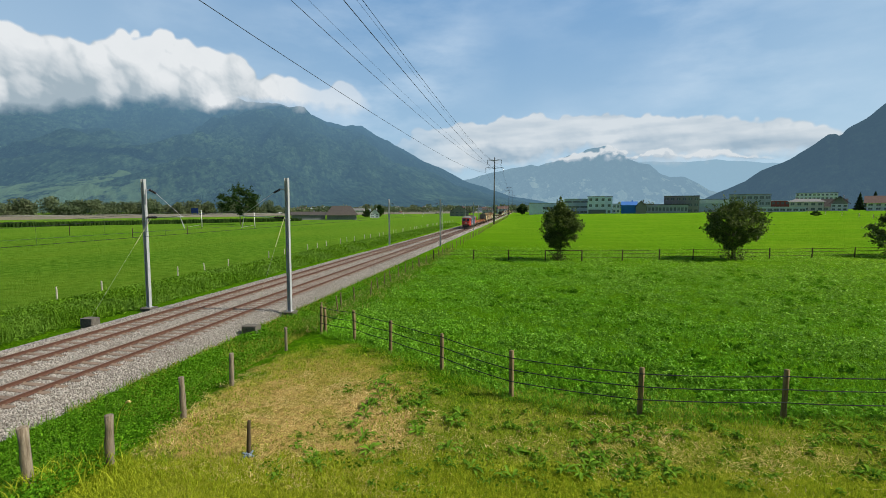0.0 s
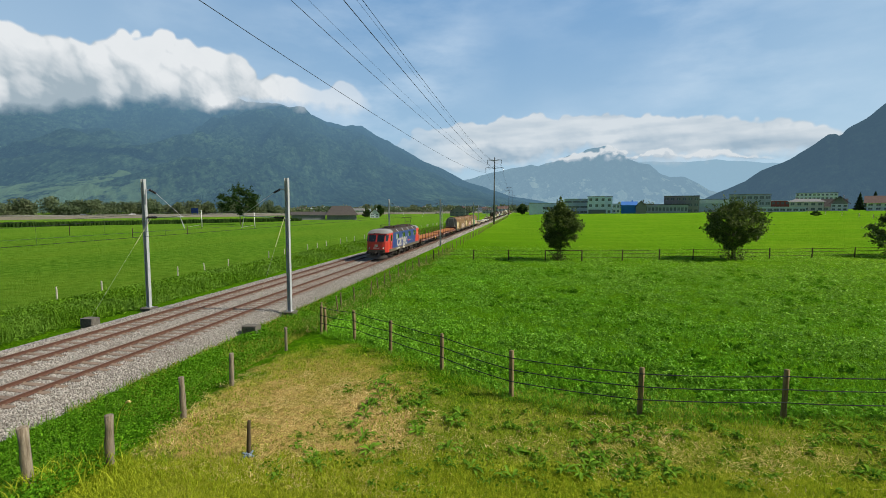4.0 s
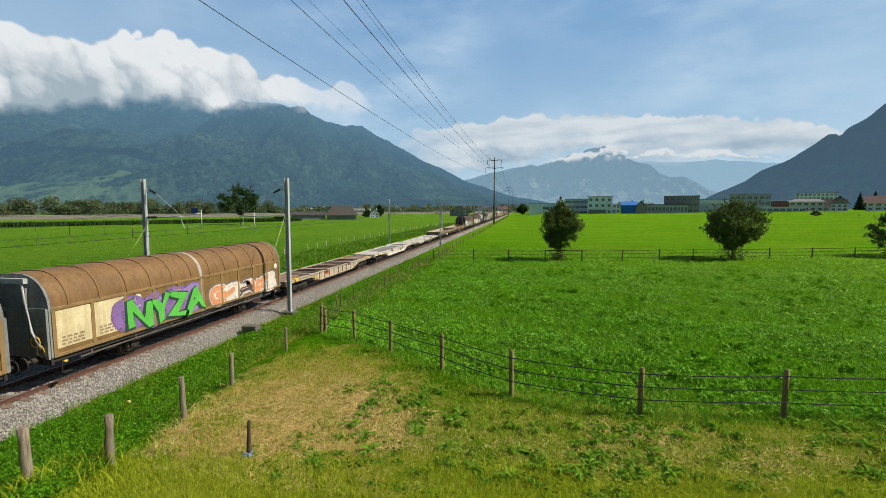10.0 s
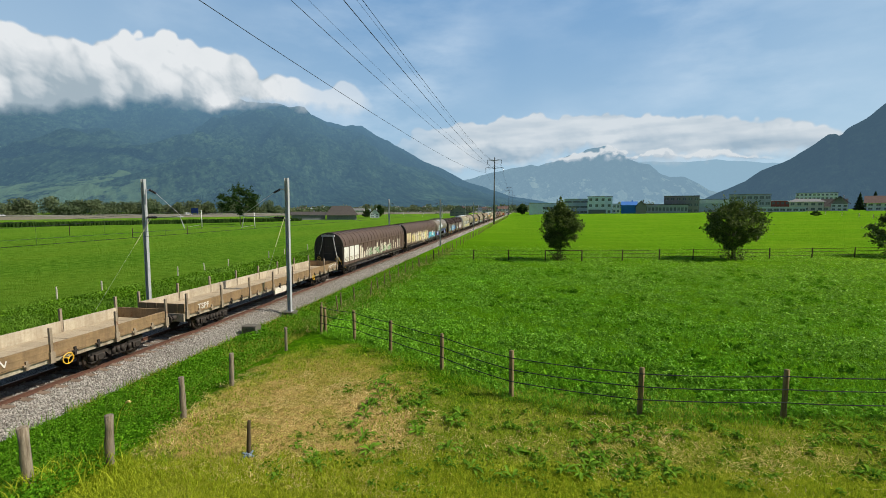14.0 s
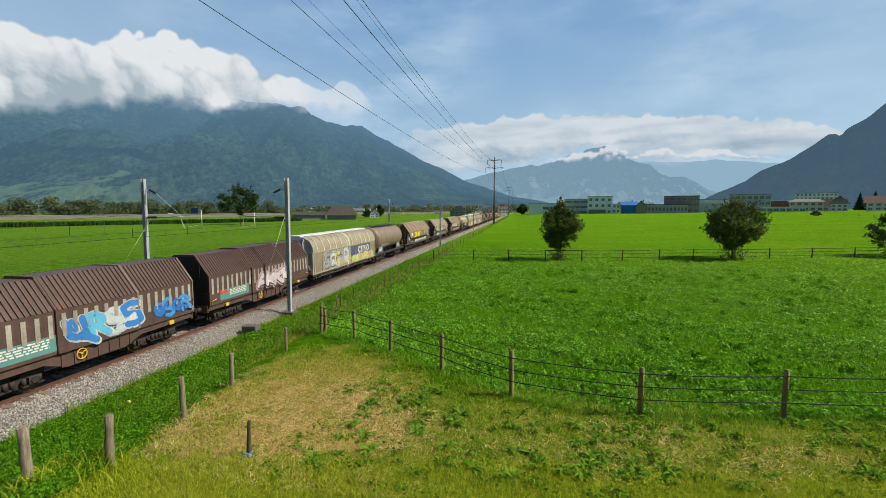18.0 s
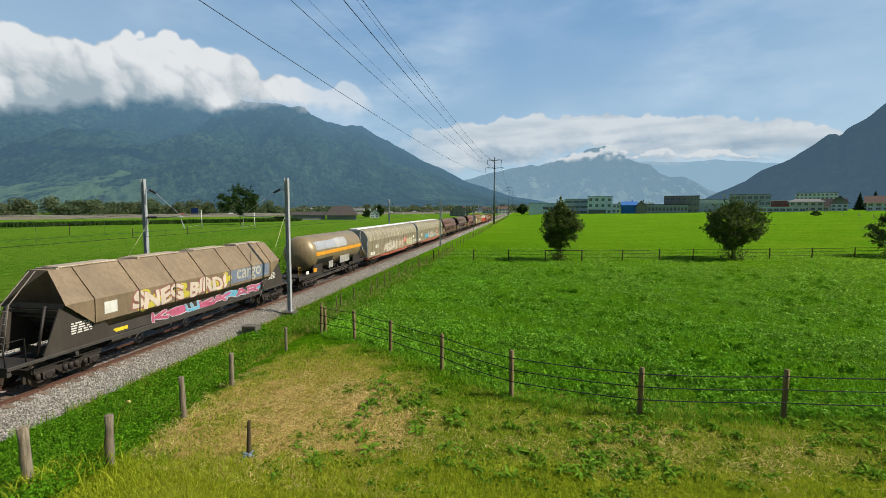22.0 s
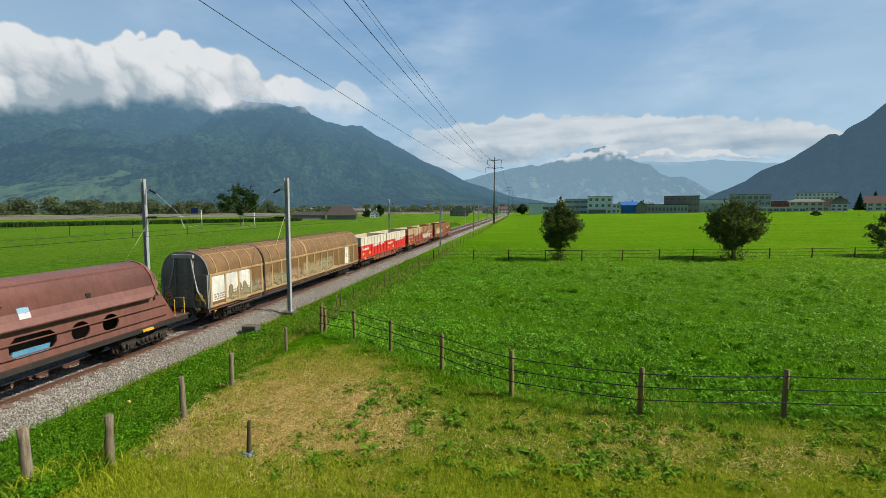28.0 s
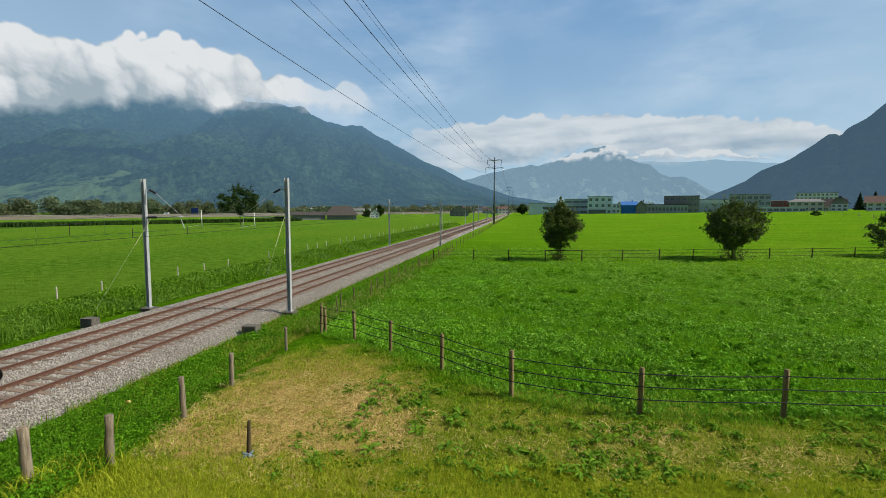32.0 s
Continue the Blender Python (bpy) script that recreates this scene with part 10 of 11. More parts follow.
def van_roundel(w, y, z, r=0.17):
    bm = bmesh.new()
    plate(bm, [(y + r * math.cos(2 * math.pi * i / 16), z + r * math.sin(2 * math.pi * i / 16)) for i in range(16)], 1.452, 1.463)
    part("round_badge", bm, white_paint, w, "white round badge")


v = brown_van(-158.2, -142.15, (0, 1), "brown sliding-wall van with a cream panel and faded pink graffiti")
van_roundel(v, -4.2, 2.62)
van_roundel(v, 7.3, 2.62)
graffiti(v, 1.0, 6.6, 1.3, 2.25, SIDE, ((0.58, 0.42, 0.34), (0.54, 0.36, 0.32)), (0.14, 0.19, 0.34), 11, 4, (0.40, 0.28, 0.26))
v = brown_van(-141.15, -124.96, (0, 1), "brown sliding-wall van with cream panels, white outlines and pink graffiti")
van_roundel(v, -4.2, 2.62)
van_roundel(v, 7.3, 2.62)
graffiti(v, 0.8, 5.4, 1.3, 2.3, SIDE, ((0.62, 0.42, 0.42), (0.48, 0.20, 0.24)), (0.33, 0.14, 0.16), 12, 5, (0.34, 0.16, 0.20))
bm = bmesh.new()
text_part("graffiti_tag", "STOR", 1.0, spray((0.72, 0.66, 0.52)), v, -2.9, 1.38, SIDE, 0.045, -0.012, "pale scrawled letters", fit=2.7)
strokes(bm, [[(-3.6 + 0.3 * i, 2.1), (-3.5 + 0.3 * i, 2.45), (-3.35 + 0.3 * i, 2.15)] for i in range(4)], 0.02, SIDE, 0.006)
part("graffiti_tag", bm, spray((0.72, 0.66, 0.50)), v, "pale scrawled tag")
v = brown_van(-123.49, -107.87, (0, 1), "brown sliding-wall van with bright green and orange-white graffiti")
van_roundel(v, -4.0, 2.62)
van_roundel(v, 7.3, 2.62)
graffiti(v, -5.2, 0.0, 1.35, 2.6, SIDE, ((0.24, 0.13, 0.36), (0.30, 0.20, 0.44)), (0.20, 0.11, 0.30), 13, 4)
sprayed_word(v, "NYZA", -4.7, 0.15, 1.30, 1.55, lambda z: 1.478, (0.10, 0.50, 0.06), (0.015, 0.05, 0.03), "bright green sprayed letters with dark outlines")
graffiti(v, 0.7, 7.2, 1.25, 2.2, SIDE, ((0.70, 0.30, 0.14), (0.74, 0.66, 0.58), (0.10, 0.06, 0.06)), (0.72, 0.70, 0.68), 14, 5, (0.20, 0.14, 0.11))

w6 = wagon("beige-grey empty container flat wagon with rusty deck and pale lettering", "flat wagon")
flat_frame(w6, 18.6, grey_flat, rust_deck, 1.20, True)
text_part("lettering", "cargo", 0.62, spray((0.66, 0.62, 0.54)), w6, 1.75, 0.72, lambda z: 1.34, 0.012, 0.01, "pale lettering")
bm = bmesh.new()
rect(bm, -2.9, -2.1, 0.86, 1.06, lambda z: 1.34, 0.012)
part("red_emblem", bm, spray((0.55, 0.05, 0.03)), w6)
couple(w6, -106.8, -88.1)
w7 = wagon("dirty white empty container flat wagon with fish-belly sills", "flat wagon")
flat_frame(w7, 18.7, white_flat, white_flat, 1.20, True, rib_mat=white_flat)
for y, n, k in ((-6.4, 2, 1.2), (-2.6, 3, 0.9), (0.6, 2, 1.0), (2.2, 3, 0.8), (6.0, 1, 0.7)):
    scribble_bars(w7, y, 1.05, n, ink, lambda z: 1.335, int(y * 10), 0.07, 0.006, k)
bm = bmesh.new()
rect(bm, 1.5, 2.0, 0.72, 1.05, lambda z: 1.335, 0.006)
part("data_panel", bm, paint("grey_data_panel", (0.16, 0.15, 0.14), (0.08, 0.07, 0.06), 0.5, 0.6), w7, "dark grey data panel")
couple(w7, -86.95, -68.15)
w8 = wagon("dirty white empty flat wagon with long deck slots", "flat wagon")
flat_frame(w8, 19.0, white_flat, white_flat, 1.12, False, 0.8)
bm = bmesh.new()
for k, (x0, x1) in enumerate(((-1.14, -0.86), (-0.52, -0.20), (0.20, 0.52), (0.86, 1.14))):
    bm = bmesh.new()
    box(bm, x0, x1, -5.4 + 0.3 * (k % 2), 5.4 - 0.5 * (k == 1), 1.07, 1.125)
    part("deck_strip", bm, white_flat, w8, "dirty white deck strip")
bm = bmesh.new()
box(bm, 1.30, 1.36, -6.2, -3.6, 0.72, 1.02)
part("side_board", bm, white_paint, w8)
couple(w8, -67.0, -47.9)
couple(build_low_sided(19.1, 3, False), -46.0, -26.9)
couple(build_low_sided(19.1, 6, True), -25.8, -6.65)

dark_wall = paint("dark_brown_van_wall", (0.105, 0.062, 0.042), (0.05, 0.033, 0.024), 0.6, 0.65)
dark_roof = paint("dark_brown_roof", (0.098, 0.058, 0.041), (0.05, 0.034, 0.026), 0.7, 0.7)


def dark_van(a, b, cream, label):
    return couple(build_van(b - a, dark_wall, dark_roof, dark_wall, black_paint, grime, label, 8, 10, True, cream, None, dark_wall, 0.5), a, b)


v = dark_van(-5.36, 16.74, (0, 1, 2), "dark brown four-axle van with white panels and patchy white paint")
bm = bmesh.new()
r = random.Random(8)
for i in range(30):
    y = -6.6 + 16.4 * i / 30
    if r.random() < 0.7:
        rect(bm, y, y + 0.42, 1.3, 1.9 + r.uniform(-0.2, 0.8), SIDE, 0.006)
part("white_patch", bm, spray((0.66, 0.60, 0.48)), v, "flaking white paint strips")
graffiti(v, -5.0, 4.5, 1.35, 2.1, SIDE, ((0.55, 0.52, 0.42), (0.28, 0.42, 0.24)), (0.14, 0.11, 0.08), 19, 8)
v = dark_van(18.1, 40.22, (0, 1), "dark brown four-axle van with yellow and turquoise graffiti")
graffiti(v, -7.4, 4.0, 1.28, 2.5, SIDE, ((0.72, 0.62, 0.25), (0.66, 0.56, 0.42), (0.75, 0.70, 0.58)), (0.22, 0.16, 0.10), 21, 8, (0.50, 0.38, 0.30))
graffiti(v, 4.6, 10.4, 1.28, 2.15, SIDE, ((0.04, 0.42, 0.60), (0.16, 0.62, 0.75)), (0.02, 0.05, 0.10), 22, 5, (0.35, 0.30, 0.42))
bm = bmesh.new()
rect(bm, 7.3, 8.1, 1.6, 2.4, SIDE, 0.044)
part("data_panel", bm, white_paint, v, "white data panel")

tank_grey = paint("stained_grey_tank", (0.24, 0.200, 0.155), (0.10, 0.072, 0.048), 0.9, 0.5, True, 0.15)
blue_band = paint("blue_tank_band", (0.03, 0.075, 0.30), (0.08, 0.08, 0.10), 0.4, 0.45)
blue_white = paint("faded_pale_band", (0.55, 0.60, 0.68), (0.32, 0.30, 0.28), 0.5, 0.5)
violet_blue = paint("violet_blue_plate", (0.10, 0.13, 0.42), (0.10, 0.09, 0.12), 0.4, 0.5)
v = couple(build_tank(13.2, tank_grey, 1.46, 2.78, 0.95, 0.75, "stained grey tank wagon with blue saddle plates and a pale band", 0.5,
                      ((0.08, 0.50, -8, 12, blue_white), (0.10, 0.32, -30, -13, blue_white), (0.40, 0.47, -42, -24, blue_band), (0.47, 1.0, -46, -20, blue_band),
                       (0.34, 0.42, 12, 88, blue_white)), violet_blue, black_paint, 5), 41.25, 54.55)
scribble_bars(v, 1.8, 3.35, 1, white_paint, lambda z: 1.40, 5, 0.16, 0.01, 0.9)

v = couple(build_hood(10.6, "dark brown telescopic hood wagon with pale bars and blue graffiti", 5), 55.65, 66.25)
graffiti(v, -1.2, 2.1, 1.4, 2.5, lambda z: 1.50, ((0.03, 0.20, 0.55), (0.10, 0.45, 0.65), (0.55, 0.60, 0.60)), (0.45, 0.52, 0.58), 31, 4)
graffiti(v, 2.9, 5.1, 1.4, 2.3, SIDE, ((0.02, 0.16, 0.50), (0.04, 0.28, 0.62)), (0.02, 0.08, 0.25), 32, 4)
v = couple(build_hood(11.4, "dark brown telescopic hood wagon with pale bars and white-pink graffiti", 6), 67.45, 78.9)
graffiti(v, -1.2, 2.8, 1.4, 2.3, lambda z: 1.50, ((0.60, 0.48, 0.50), (0.66, 0.60, 0.60)), (0.05, 0.04, 0.04), 33, 4, (0.50, 0.36, 0.42))

beige_wall = paint("beige_van_wall", (0.270, 0.226, 0.142), (0.14, 0.105, 0.06), 0.7, 0.6)
beige_roof = paint("beige_van_roof", (0.34, 0.30, 0.205), (0.18, 0.14, 0.085), 0.65, 0.6)
beige_post = paint("pale_beige_post", (0.36, 0.32, 0.22), (0.18, 0.14, 0.085), 0.6, 0.6)
white_rib = paint("pale_roof_rib", (0.62, 0.57, 0.44), (0.30, 0.25, 0.17), 0.4, 0.6)
pale_ridge = paint("pale_ridge_cover", (0.66, 0.70, 0.74), (0.35, 0.33, 0.30), 0.3, 0.4)
white_ridge = paint("white_ridge_cover", (0.84, 0.83, 0.80), (0.45, 0.42, 0.36), 0.2, 0.45)

v = couple(build_van(15.45, beige_wall, beige_roof, beige_post, steel_grey, black_paint, "beige sliding-wall van with pale ridge, lettering and yellow graffiti", 5, 6, False, (), pale_ridge,
                     white_rib, 0.5, white_rib), 80.0, 95.45)
bm = bmesh.new()
rect(bm, 0.25, 6.3, 1.75, 2.78, SIDE, 0.006)
part("blue_panel", bm, spray((0.06, 0.08, 0.16)), v, "dark blue panel")
text_part("lettering", "cargo", 1.45, spray((0.74, 0.71, 0.62)), v, 2.3, 1.98, SIDE, 0.012, 0.02, "large white lettering")
graffiti(v, -5.6, -0.4, 1.25, 2.7, SIDE, ((0.30, 0.33, 0.35), (0.55, 0.58, 0.60), (0.70, 0.52, 0.12)), (0.06, 0.06, 0.07), 41, 5, (0.46, 0.44, 0.38))
graffiti(v, -2.9, 0.2, 1.25, 2.05, SIDE, ((0.72, 0.55, 0.16), (0.66, 0.48, 0.12)), (0.08, 0.07, 0.05), 42, 5)
graffiti(v, 0.6, 6.9, 1.22, 1.85, SIDE, ((0.45, 0.62, 0.12), (0.66, 0.62, 0.12), (0.60, 0.30, 0.20)), (0.62, 0.66, 0.56), 43, 7)

beige_tank = paint("stained_beige_tank", (0.29, 0.225, 0.155), (0.13, 0.085, 0.05), 0.9, 0.5, True, 0.1)
v = couple(build_tank(12.5, beige_tank, 1.46, 2.80, 0.75, 0.9, "stained beige tank wagon with grey saddle plates", 0.55,
                      ((0.10, 0.42, -48, -24, steel_grey),), paint("slate_plate", (0.13, 0.145, 0.16), (0.08, 0.07, 0.06), 0.4, 0.5), black_paint, 4), 96.0, 108.5)

v = couple(build_grain_hopper(19.1, "beige grain hopper wagon with yellow graffiti and faded lettering", 51, (0.315, 0.250, 0.165)), 109.25, 128.35)
sprayed_word(v, "ZKBG", -4.4, 0.1, 2.08, 0.98, grain_x, (0.82, 0.68, 0.01), (0.62, 0.50, 0.01), "bright yellow sprayed letters", (0.05, 0.045, 0.035))
text_part("lettering", "cargo", 1.15, spray((0.50, 0.49, 0.45)), v, 2.6, 2.35, grain_x, 0.012, 0.01, "faded lettering")
graffiti(v, -3.0, 7.0, 1.24, 1.64, lambda z: 1.21, ((0.55, 0.56, 0.54), (0.40, 0.30, 0.24)), (0.10, 0.10, 0.10), 52, 9)
v = couple(build_grain_hopper(19.1, "beige grain hopper wagon with pale scrawl and turquoise graffiti", 53, (0.365, 0.315, 0.225)), 129.4, 148.5)
sprayed_word(v, "PIZZA", -5.0, 0.9, 2.12, 1.02, grain_x, (0.58, 0.51, 0.36), (0.36, 0.31, 0.22), "pale beige sprayed letters")
text_part("lettering", "cargo", 1.15, spray((0.52, 0.51, 0.46)), v, 3.0, 2.35, grain_x, 0.012, 0.01, "faded lettering")
graffiti(v, -4.6, 0.5, 1.24, 1.64, lambda z: 1.21, ((0.58, 0.62, 0.30), (0.10, 0.36, 0.48)), (0.12, 0.14, 0.12), 54, 5)
graffiti(v, 0.8, 6.2, 1.24, 1.64, lambda z: 1.21, ((0.33, 0.19, 0.11), (0.36, 0.20, 0.10)), (0.20, 0.12, 0.07), 55, 4)
v = couple(build_grain_hopper(19.1, "beige grain hopper wagon with cream and pink graffiti", 56, (0.290, 0.230, 0.150)), 149.6, 168.7)
sprayed_word(v, "SNEG BIRD!", -4.6, 1.8, 2.08, 1.0, grain_x, (0.72, 0.60, 0.49), (0.36, 0.14, 0.12), "cream sprayed letters with pink-brown outlines", (0.62, 0.52, 0.06))
bm = bmesh.new()
rect(bm, 2.0, 6.2, 2.15, 2.92, grain_x, 0.005)
part("blue_panel", bm, spray((0.20, 0.24, 0.32)), v, "faded blue panel")
text_part("lettering", "cargo", 1.15, spray((0.58, 0.53, 0.42)), v, 2.7, 2.35, grain_x, 0.012, 0.01, "faded lettering")
graffiti(v, -3.4, 6.2, 1.24, 1.66, lambda z: 1.21, ((0.50, 0.09, 0.18), (0.55, 0.12, 0.22), (0.14, 0.45, 0.62)), (0.62, 0.58, 0.60), 57, 9)

bronze = paint("bronze_gas_tank", (0.33, 0.25, 0.14), (0.19, 0.13, 0.07), 0.6, 0.4, True, 0.2)
orange_band = flat_mat("orange_band", (0.86, 0.36, 0.02), 0.45)
pale_patch = paint("pale_silver_patch", (0.50, 0.50, 0.49), (0.30, 0.27, 0.23), 0.8, 0.4)
silver_patch = paint("silver_patch", (0.55, 0.55, 0.56), (0.30, 0.27, 0.23), 0.5, 0.35, True, 0.4)
v = couple(build_tank(14.2, bronze, 1.47, 2.78, 1.8, 0.35, "bronze-coloured gas tank wagon with an orange band", 1.05,
                      ((-0.02, 1.02, -7, 5, orange_band, 0.014), (0.0, 0.66, 12, 42, silver_patch, 0.006), (0.40, 0.64, 10, 46, pale_patch, 0.011), (0.02, 0.34, -40, -18, black_paint, 0.010)),
                      None, grime, 6, False, 4.0), 169.7, 183.9)
bm = bmesh.new()
for a, b, z0, z1, in ((-1.75, -0.85, 1.3, 1.9), (0.75, 3.0, 1.45, 2.1)):
    box(bm, 1.24, 1.34, a, b, z0, z1, 0.02)
part("side_box", bm, paint("grey_locker", (0.40, 0.39, 0.36), (0.18, 0.15, 0.12), 0.6, 0.6), v, "pale side locker")
bm = bmesh.new()
box(bm, 1.3, 1.33, -4.7, -4.1, 1.30, 1.62)
part("orange_plate", bm, orange_band, v, "orange warning plate")
for k, z in enumerate((0.62, 0.80)):
    bm = bmesh.new()
    tube(bm, [(1.05 + 0.12 * k, -6.0, z), (1.1 + 0.12 * k, -1.0 + k, z + 0.05), (1.05 + 0.12 * k, 3.2, z + 0.12)], 0.035, 7)
    part("pipe", bm, rail_grey, v, "thin dull grey brake pipe")
for y in (-3.1, 1.3):
    bm = bmesh.new()
    cyl(bm, (0.75, y - 0.55, 0.95), (0.75, y + 0.55, 0.95), 0.19, 12)
    part("air_reservoir", bm, grime, v, "dark air reservoir")
bm = bmesh.new()
box(bm, 1.3, 1.33, -6.0, -5.55, 1.30, 1.55)
part("data_panel", bm, white_paint, v)


def beige_van(a, b, label):
    return couple(build_van(b - a, beige_wall, beige_roof, beige_post, steel_grey, red_frame, label, 8, 9, True, (), white_ridge, white_rib, 0.54, white_rib, True, 8, True), a, b)


for a, b, sd in ((184.99, 207.78, 61), (208.92, 231.27, 62)):
    v = beige_van(a, b, "long beige sliding-wall van on a salmon-red frame, with graffiti")
    for y, z0, z1, k in ((-10.6, 1.28, 1.62, 1.5), (-8.8, 1.95, 2.35, 1.0), (9.0, 2.05, 2.4, 0.8)):
        bm = bmesh.new()
        rect(bm, y, y + k, z0, z1, SIDE, 0.006)
        part("data_panel", bm, white_paint, v, "white data panel")
    van_roundel(v, -8.3, 2.15, 0.13)
    bm = bmesh.new()
    rect(bm, 3.6, 5.4, 1.75, 2.42, SIDE, 0.008)
    part("red_panel", bm, spray((0.62, 0.04, 0.025)), v, "red lettered panel")
    text_part("lettering", "Cargo", 0.62, spray((0.80, 0.76, 0.68)), v, 3.75, 1.94, SIDE, 0.016, 0.008, "white lettering")
    if sd == 61:
        graffiti(v, -5.6, 0.2, 1.25, 2.2, SIDE, ((0.62, 0.54, 0.42), (0.70, 0.64, 0.52)), (0.16, 0.11, 0.10), 61, 5, (0.50, 0.42, 0.32))
        graffiti(v, 0.5, 3.5, 1.25, 2.20, SIDE, ((0.56, 0.40, 0.29), (0.60, 0.48, 0.36)), (0.40, 0.29, 0.22), 63, 4, (0.46, 0.36, 0.26))
        graffiti(v, 5.1, 8.5, 1.25, 2.05, SIDE, ((0.66, 0.60, 0.34), (0.64, 0.58, 0.44)), (0.16, 0.13, 0.10), 64, 4, (0.56, 0.50, 0.24))
        graffiti(v, 8.8, 10.8, 1.28, 1.80, SIDE, ((0.72, 0.70, 0.64), (0.66, 0.64, 0.60)), (0.04, 0.04, 0.04), 67, 5)
    else:
        graffiti(v, -5.8, -3.2, 1.45, 2.10, SIDE, ((0.05, 0.42, 0.66), (0.06, 0.46, 0.70)), (0.06, 0.36, 0.60), 65, 4, (0.30, 0.24, 0.28))
        graffiti(v, -3.0, 1.5, 1.25, 2.15, SIDE, ((0.64, 0.60, 0.54), (0.58, 0.54, 0.48), (0.62, 0.36, 0.22)), (0.20, 0.17, 0.15), 66, 5, (0.56, 0.50, 0.44))
        bm = bmesh.new()
        ribbon(bm, [[(1.4545, 1.6, 1.25), (1.4545, 2.4, 1.25), (1.4545, 3.9, 1.25)], [(1.4545, 1.75, 1.62), (1.4545, 2.5, 1.72), (1.4545, 3.8, 1.80)]])
        part("graffiti_fill", bm, spray((0.24, 0.53, 0.70)), v, "light blue sprayed field")
        graffiti(v, 1.8, 3.7, 1.55, 1.95, SIDE, ((0.62, 0.58, 0.52), (0.55, 0.50, 0.46)), (0.20, 0.20, 0.22), 68, 3)
        graffiti(v, 4.0, 6.4, 1.25, 1.60, SIDE, ((0.60, 0.52, 0.38), (0.56, 0.44, 0.32)), (0.26, 0.20, 0.15), 69, 4)
        scribble_bars(v, 5.65, 2.05, 1, spray((0.13, 0.12, 0.10)), SIDE, 12, 0.20, 0.014, 2.3)
        scribble_bars(v, 2.45, 1.95, 1, spray((0.13, 0.12, 0.10)), SIDE, 14, 0.24, 0.014, 1.0)

oxide = (0.165, 0.080, 0.056)
couple(build_swing_hopper(20.45, "dark oxide-brown swing-roof hopper wagon with round side openings", oxide, 71), 232.25, 252.65)
couple(build_swing_hopper(20.5, "dark oxide-brown swing-roof hopper wagon with round side openings", (0.145, 0.086, 0.068), 72), 253.8, 274.25)
couple(build_swing_hopper(20.45, "reddish-brown swing-roof hopper wagon with blue flaps", (0.225, 0.096, 0.078), 73, True), 276.15, 296.6)

tan_wall = paint("tan_brown_van_wall", (0.225, 0.122, 0.042), (0.08, 0.046, 0.018), 0.7, 0.6)
tan_roof = paint("tan_brown_roof", (0.245, 0.132, 0.052), (0.10, 0.056, 0.022), 0.7, 0.65)
tan_rib = paint("pale_tan_rib", (0.46, 0.32, 0.15), (0.16, 0.10, 0.045), 0.6, 0.6)
v = couple(build_van(22.47, tan_wall, tan_roof, tan_rib, blue_black, rust_brown, "tan-brown four-axle sliding-wall van with white doors and peeling cream paint", 9, 10, True, (0, 1, 2), None,
                     tan_rib, 0.5, tan_rib), 298.1, 320.57)
graffiti(v, -0.6, 4.6, 1.32, 2.15, SIDE, ((0.34, 0.27, 0.14), (0.29, 0.28, 0.15)), (0.24, 0.165, 0.085), 77, 5, (0.30, 0.22, 0.12))
graffiti(v, -9.6, -1.2, 1.30, 2.05, SIDE, ((0.30, 0.25, 0.13), (0.25, 0.26, 0.15), (0.36, 0.22, 0.13)), (0.22, 0.15, 0.08), 78, 6, (0.27, 0.20, 0.11))
bm = bmesh.new()
r = random.Random(77)
lo, hi, q = [], [], 0.1
for i in range(176):
    y = -9.8 + i * 0.1
    q = max(0.015, min(0.30, q + r.uniform(-0.055, 0.055)))
    lo.append((1.4545, y, 1.235))
    hi.append((1.4545, y, 1.235 + q * min(1.0, (178 - i) / 45)))
ribbon(bm, [lo, hi])
part("faded_paint", bm, paint("faded_cream_paint", (0.46, 0.38, 0.20), (0.22, 0.16, 0.07), 0.8, 0.7, False, 0, 0.2), v, "faded cream paint along the lower edge")
bm = bmesh.new()
rect(bm, 7.75, 8.85, 1.28, 2.92, SIDE, 0.012)
part("white_door", bm, white_paint, v, "white door panel")
bm = bmesh.new()
plate(bm, [(8.3 + 0.2 * math.cos(math.pi * i / 8), 2.05 + 0.2 * math.sin(math.pi * i / 8)) for i in range(16)], 1.45, 1.470)
disc = part("round_badge", bm, blue_black, v, "round badge with a dark rim")
bm = bmesh.new()
plate(bm, [(8.3 + 0.165 * math.cos(math.pi * i / 8), 2.05 + 0.165 * math.sin(math.pi * i / 8)) for i in range(16)], 1.46, 1.474)
part("badge_face", bm, white_paint, disc)

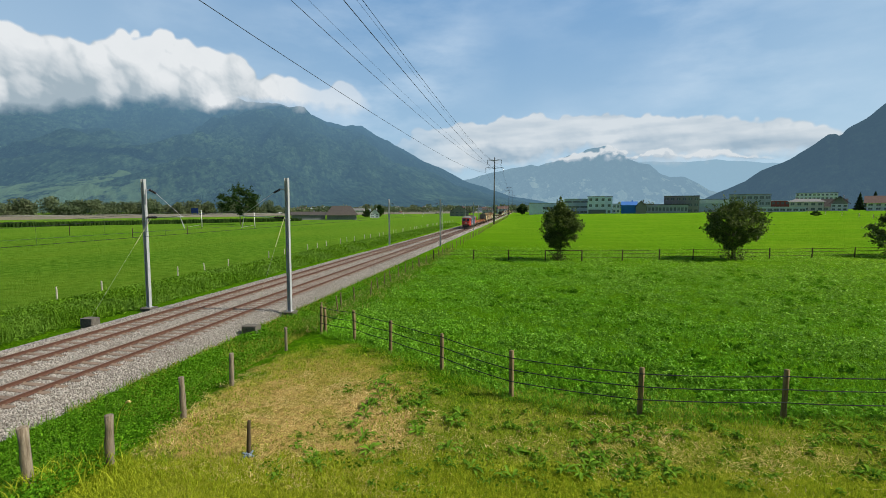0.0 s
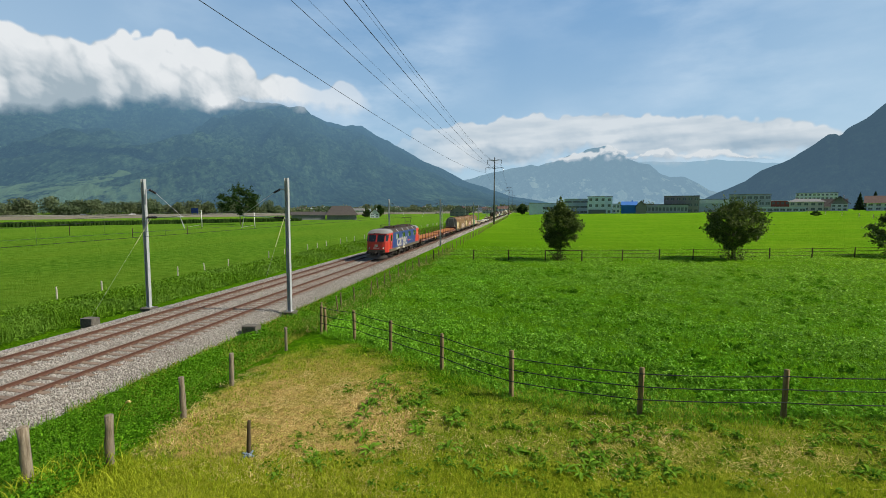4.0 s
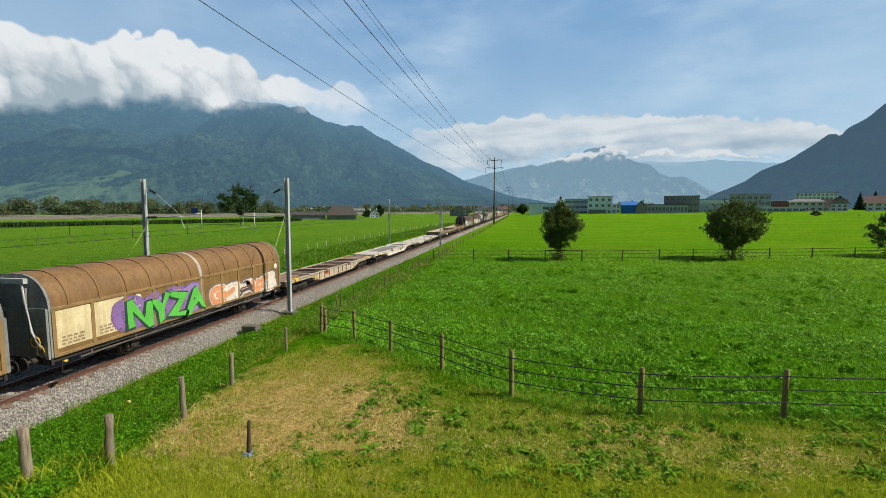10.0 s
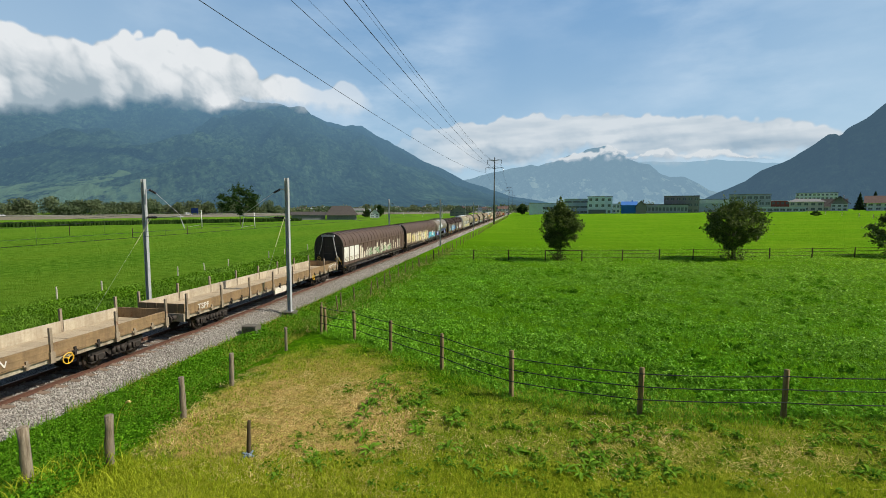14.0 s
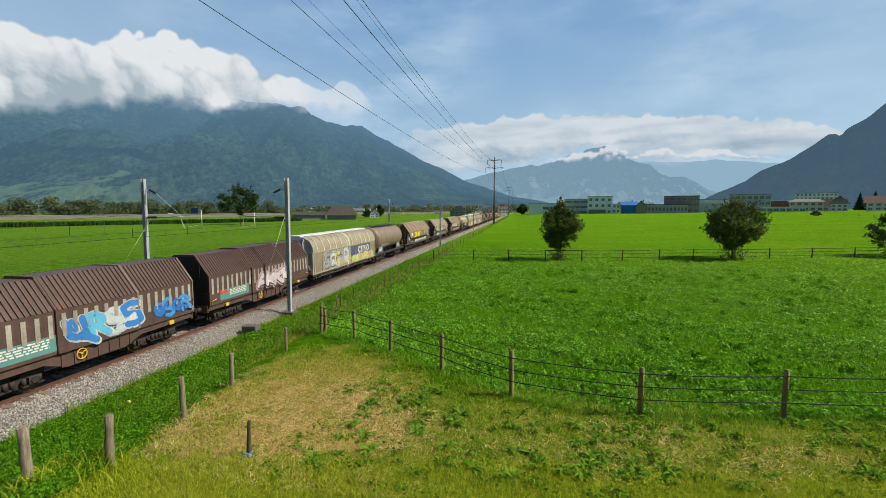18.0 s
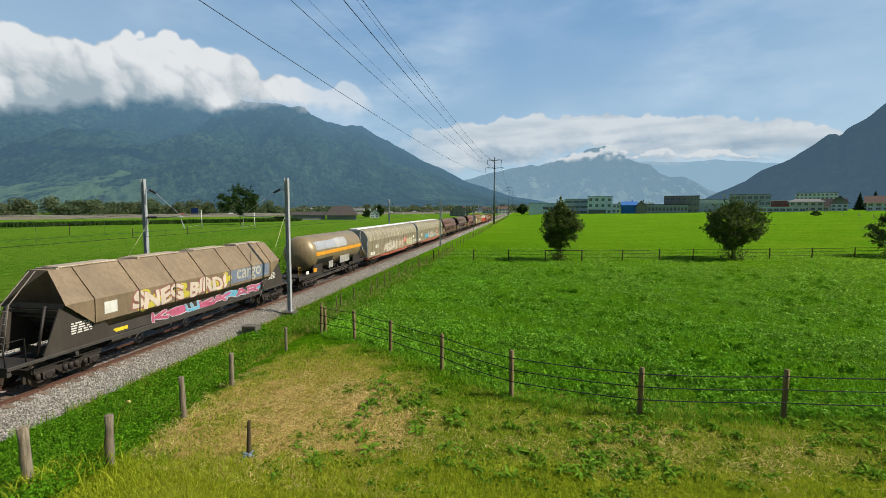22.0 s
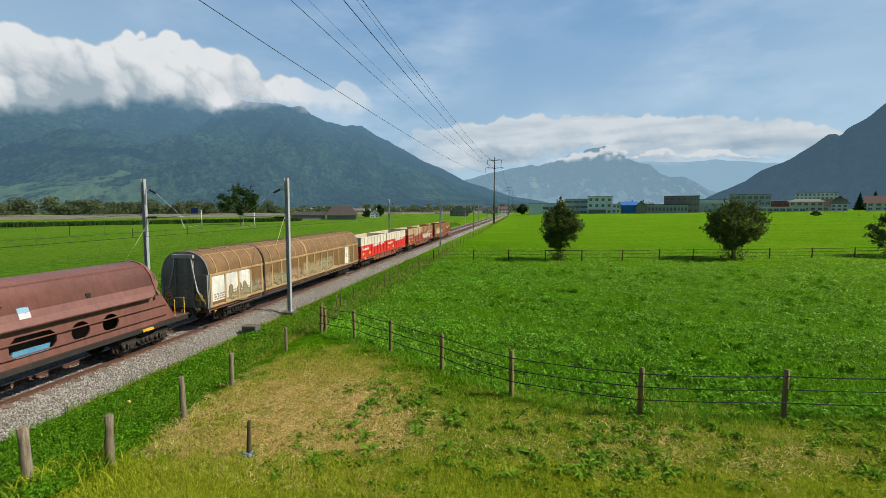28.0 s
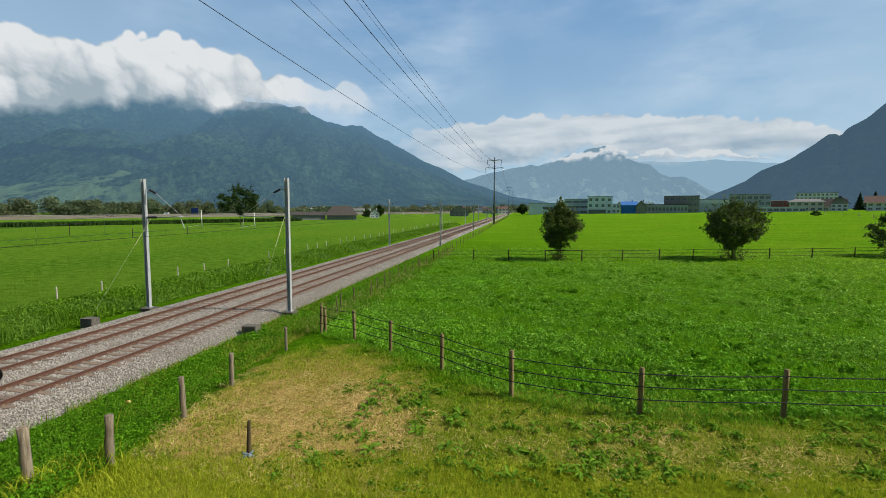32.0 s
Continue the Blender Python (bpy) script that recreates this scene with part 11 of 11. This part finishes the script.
ochre = paint("rusty_ochre_container", (0.40, 0.24, 0.095), (0.20, 0.085, 0.035), 0.85, 0.6)
for a, b, red, crm, worn, label, sd in (
        (321.5, 340.3, paint("bright_red_container", (0.66, 0.024, 0.020), (0.30, 0.03, 0.025), 0.35, 0.5), paint("white_container", (0.68, 0.64, 0.54), (0.42, 0.32, 0.20), 0.4, 0.55), 0,
         "container flat wagon with two bright red and white open containers", 81),
        (341.5, 360.4, paint("faded_red_container", (0.36, 0.058, 0.038), (0.19, 0.055, 0.035), 0.6, 0.6, True, 0, 0.25), paint("stained_cream_container", (0.58, 0.45, 0.26), (0.27, 0.14, 0.065), 0.75, 0.6), 1,
         "container flat wagon with two faded red and cream open containers", 83),
        (361.7, 380.7, paint("rusty_red_container", (0.27, 0.042, 0.028), (0.13, 0.030, 0.020), 0.7, 0.65, True, 0, 0.25), paint("rust_stained_container", (0.36, 0.165, 0.052), (0.17, 0.060, 0.026), 0.8, 0.65), 1,
         "container flat wagon with two rust-stained open containers and graffiti", 85)):
    v = couple(build_container_wagon(b - a, label, red, crm, worn, sd, sd != 85, ochre if sd == 83 else None), a, b)
    xg = lambda z: 1.345
    if sd == 83:
        scrawl(v, 6.9, 1.66, 1.4, 0.45, xg, 9, (0.72, 0.68, 0.60), 0.022)
        graffiti(v, 0.6, 6.4, 1.45, 2.15, xg, ((0.58, 0.50, 0.40), (0.62, 0.56, 0.48)), (0.12, 0.08, 0.06), 83, 8)
    if sd == 85:
        graffiti(v, -7.3, -2.4, 1.45, 2.55, xg, ((0.62, 0.50, 0.36), (0.62, 0.55, 0.14), (0.60, 0.38, 0.34)), (0.20, 0.07, 0.05), 85, 5)
        graffiti(v, -2.3, -0.6, 1.6, 2.2, xg, ((0.58, 0.42, 0.36), (0.66, 0.60, 0.52)), (0.22, 0.08, 0.06), 86, 5)
        scrawl(v, -8.9, 1.95, 1.3, 0.34, xg, 8, (0.72, 0.68, 0.60), 0.018)
        scrawl(v, -8.9, 1.50, 1.25, 0.34, xg, 18, (0.72, 0.68, 0.60), 0.018)


# ---- what moves ----
def train_y(s, t):
    """Place along the track of the point s of the train at t seconds."""
    u = t - 16.0
    return s - 22.8754 * u - 0.01314 * u * u


TIMES = [i * 0.5 for i in range(65)]


def motions():
    for ob, s in TRAIN:
        walk(ob, [(t, pose(NEAR_X, train_y(s, t), RAIL_Z)) for t in TIMES])
    turn = math.degrees(math.atan2(ROAD_D.y, ROAD_D.x))
    for ob, way, start, speed in CARS:
        rows = []
        for t in (0.0, 8.0, 16.0, 24.0, 32.0):
            p = ROAD_A + ROAD_D * (start - way * 400 + way * speed * t) + side_v * (5.5 * way)
            rows.append((t, pose(p.x, p.y, 1.6, 0, 0, turn + 90 * (1 if way > 0 else -1))))
        walk(ob, rows)
    walk(west_cloud, [(0.0, pose(0, 0, 0)), (16.0, pose(0, 0, 0, 0, 0, -0.3)), (32.0, pose(0, 0, 0, 0, 0, -0.6))])


motions()
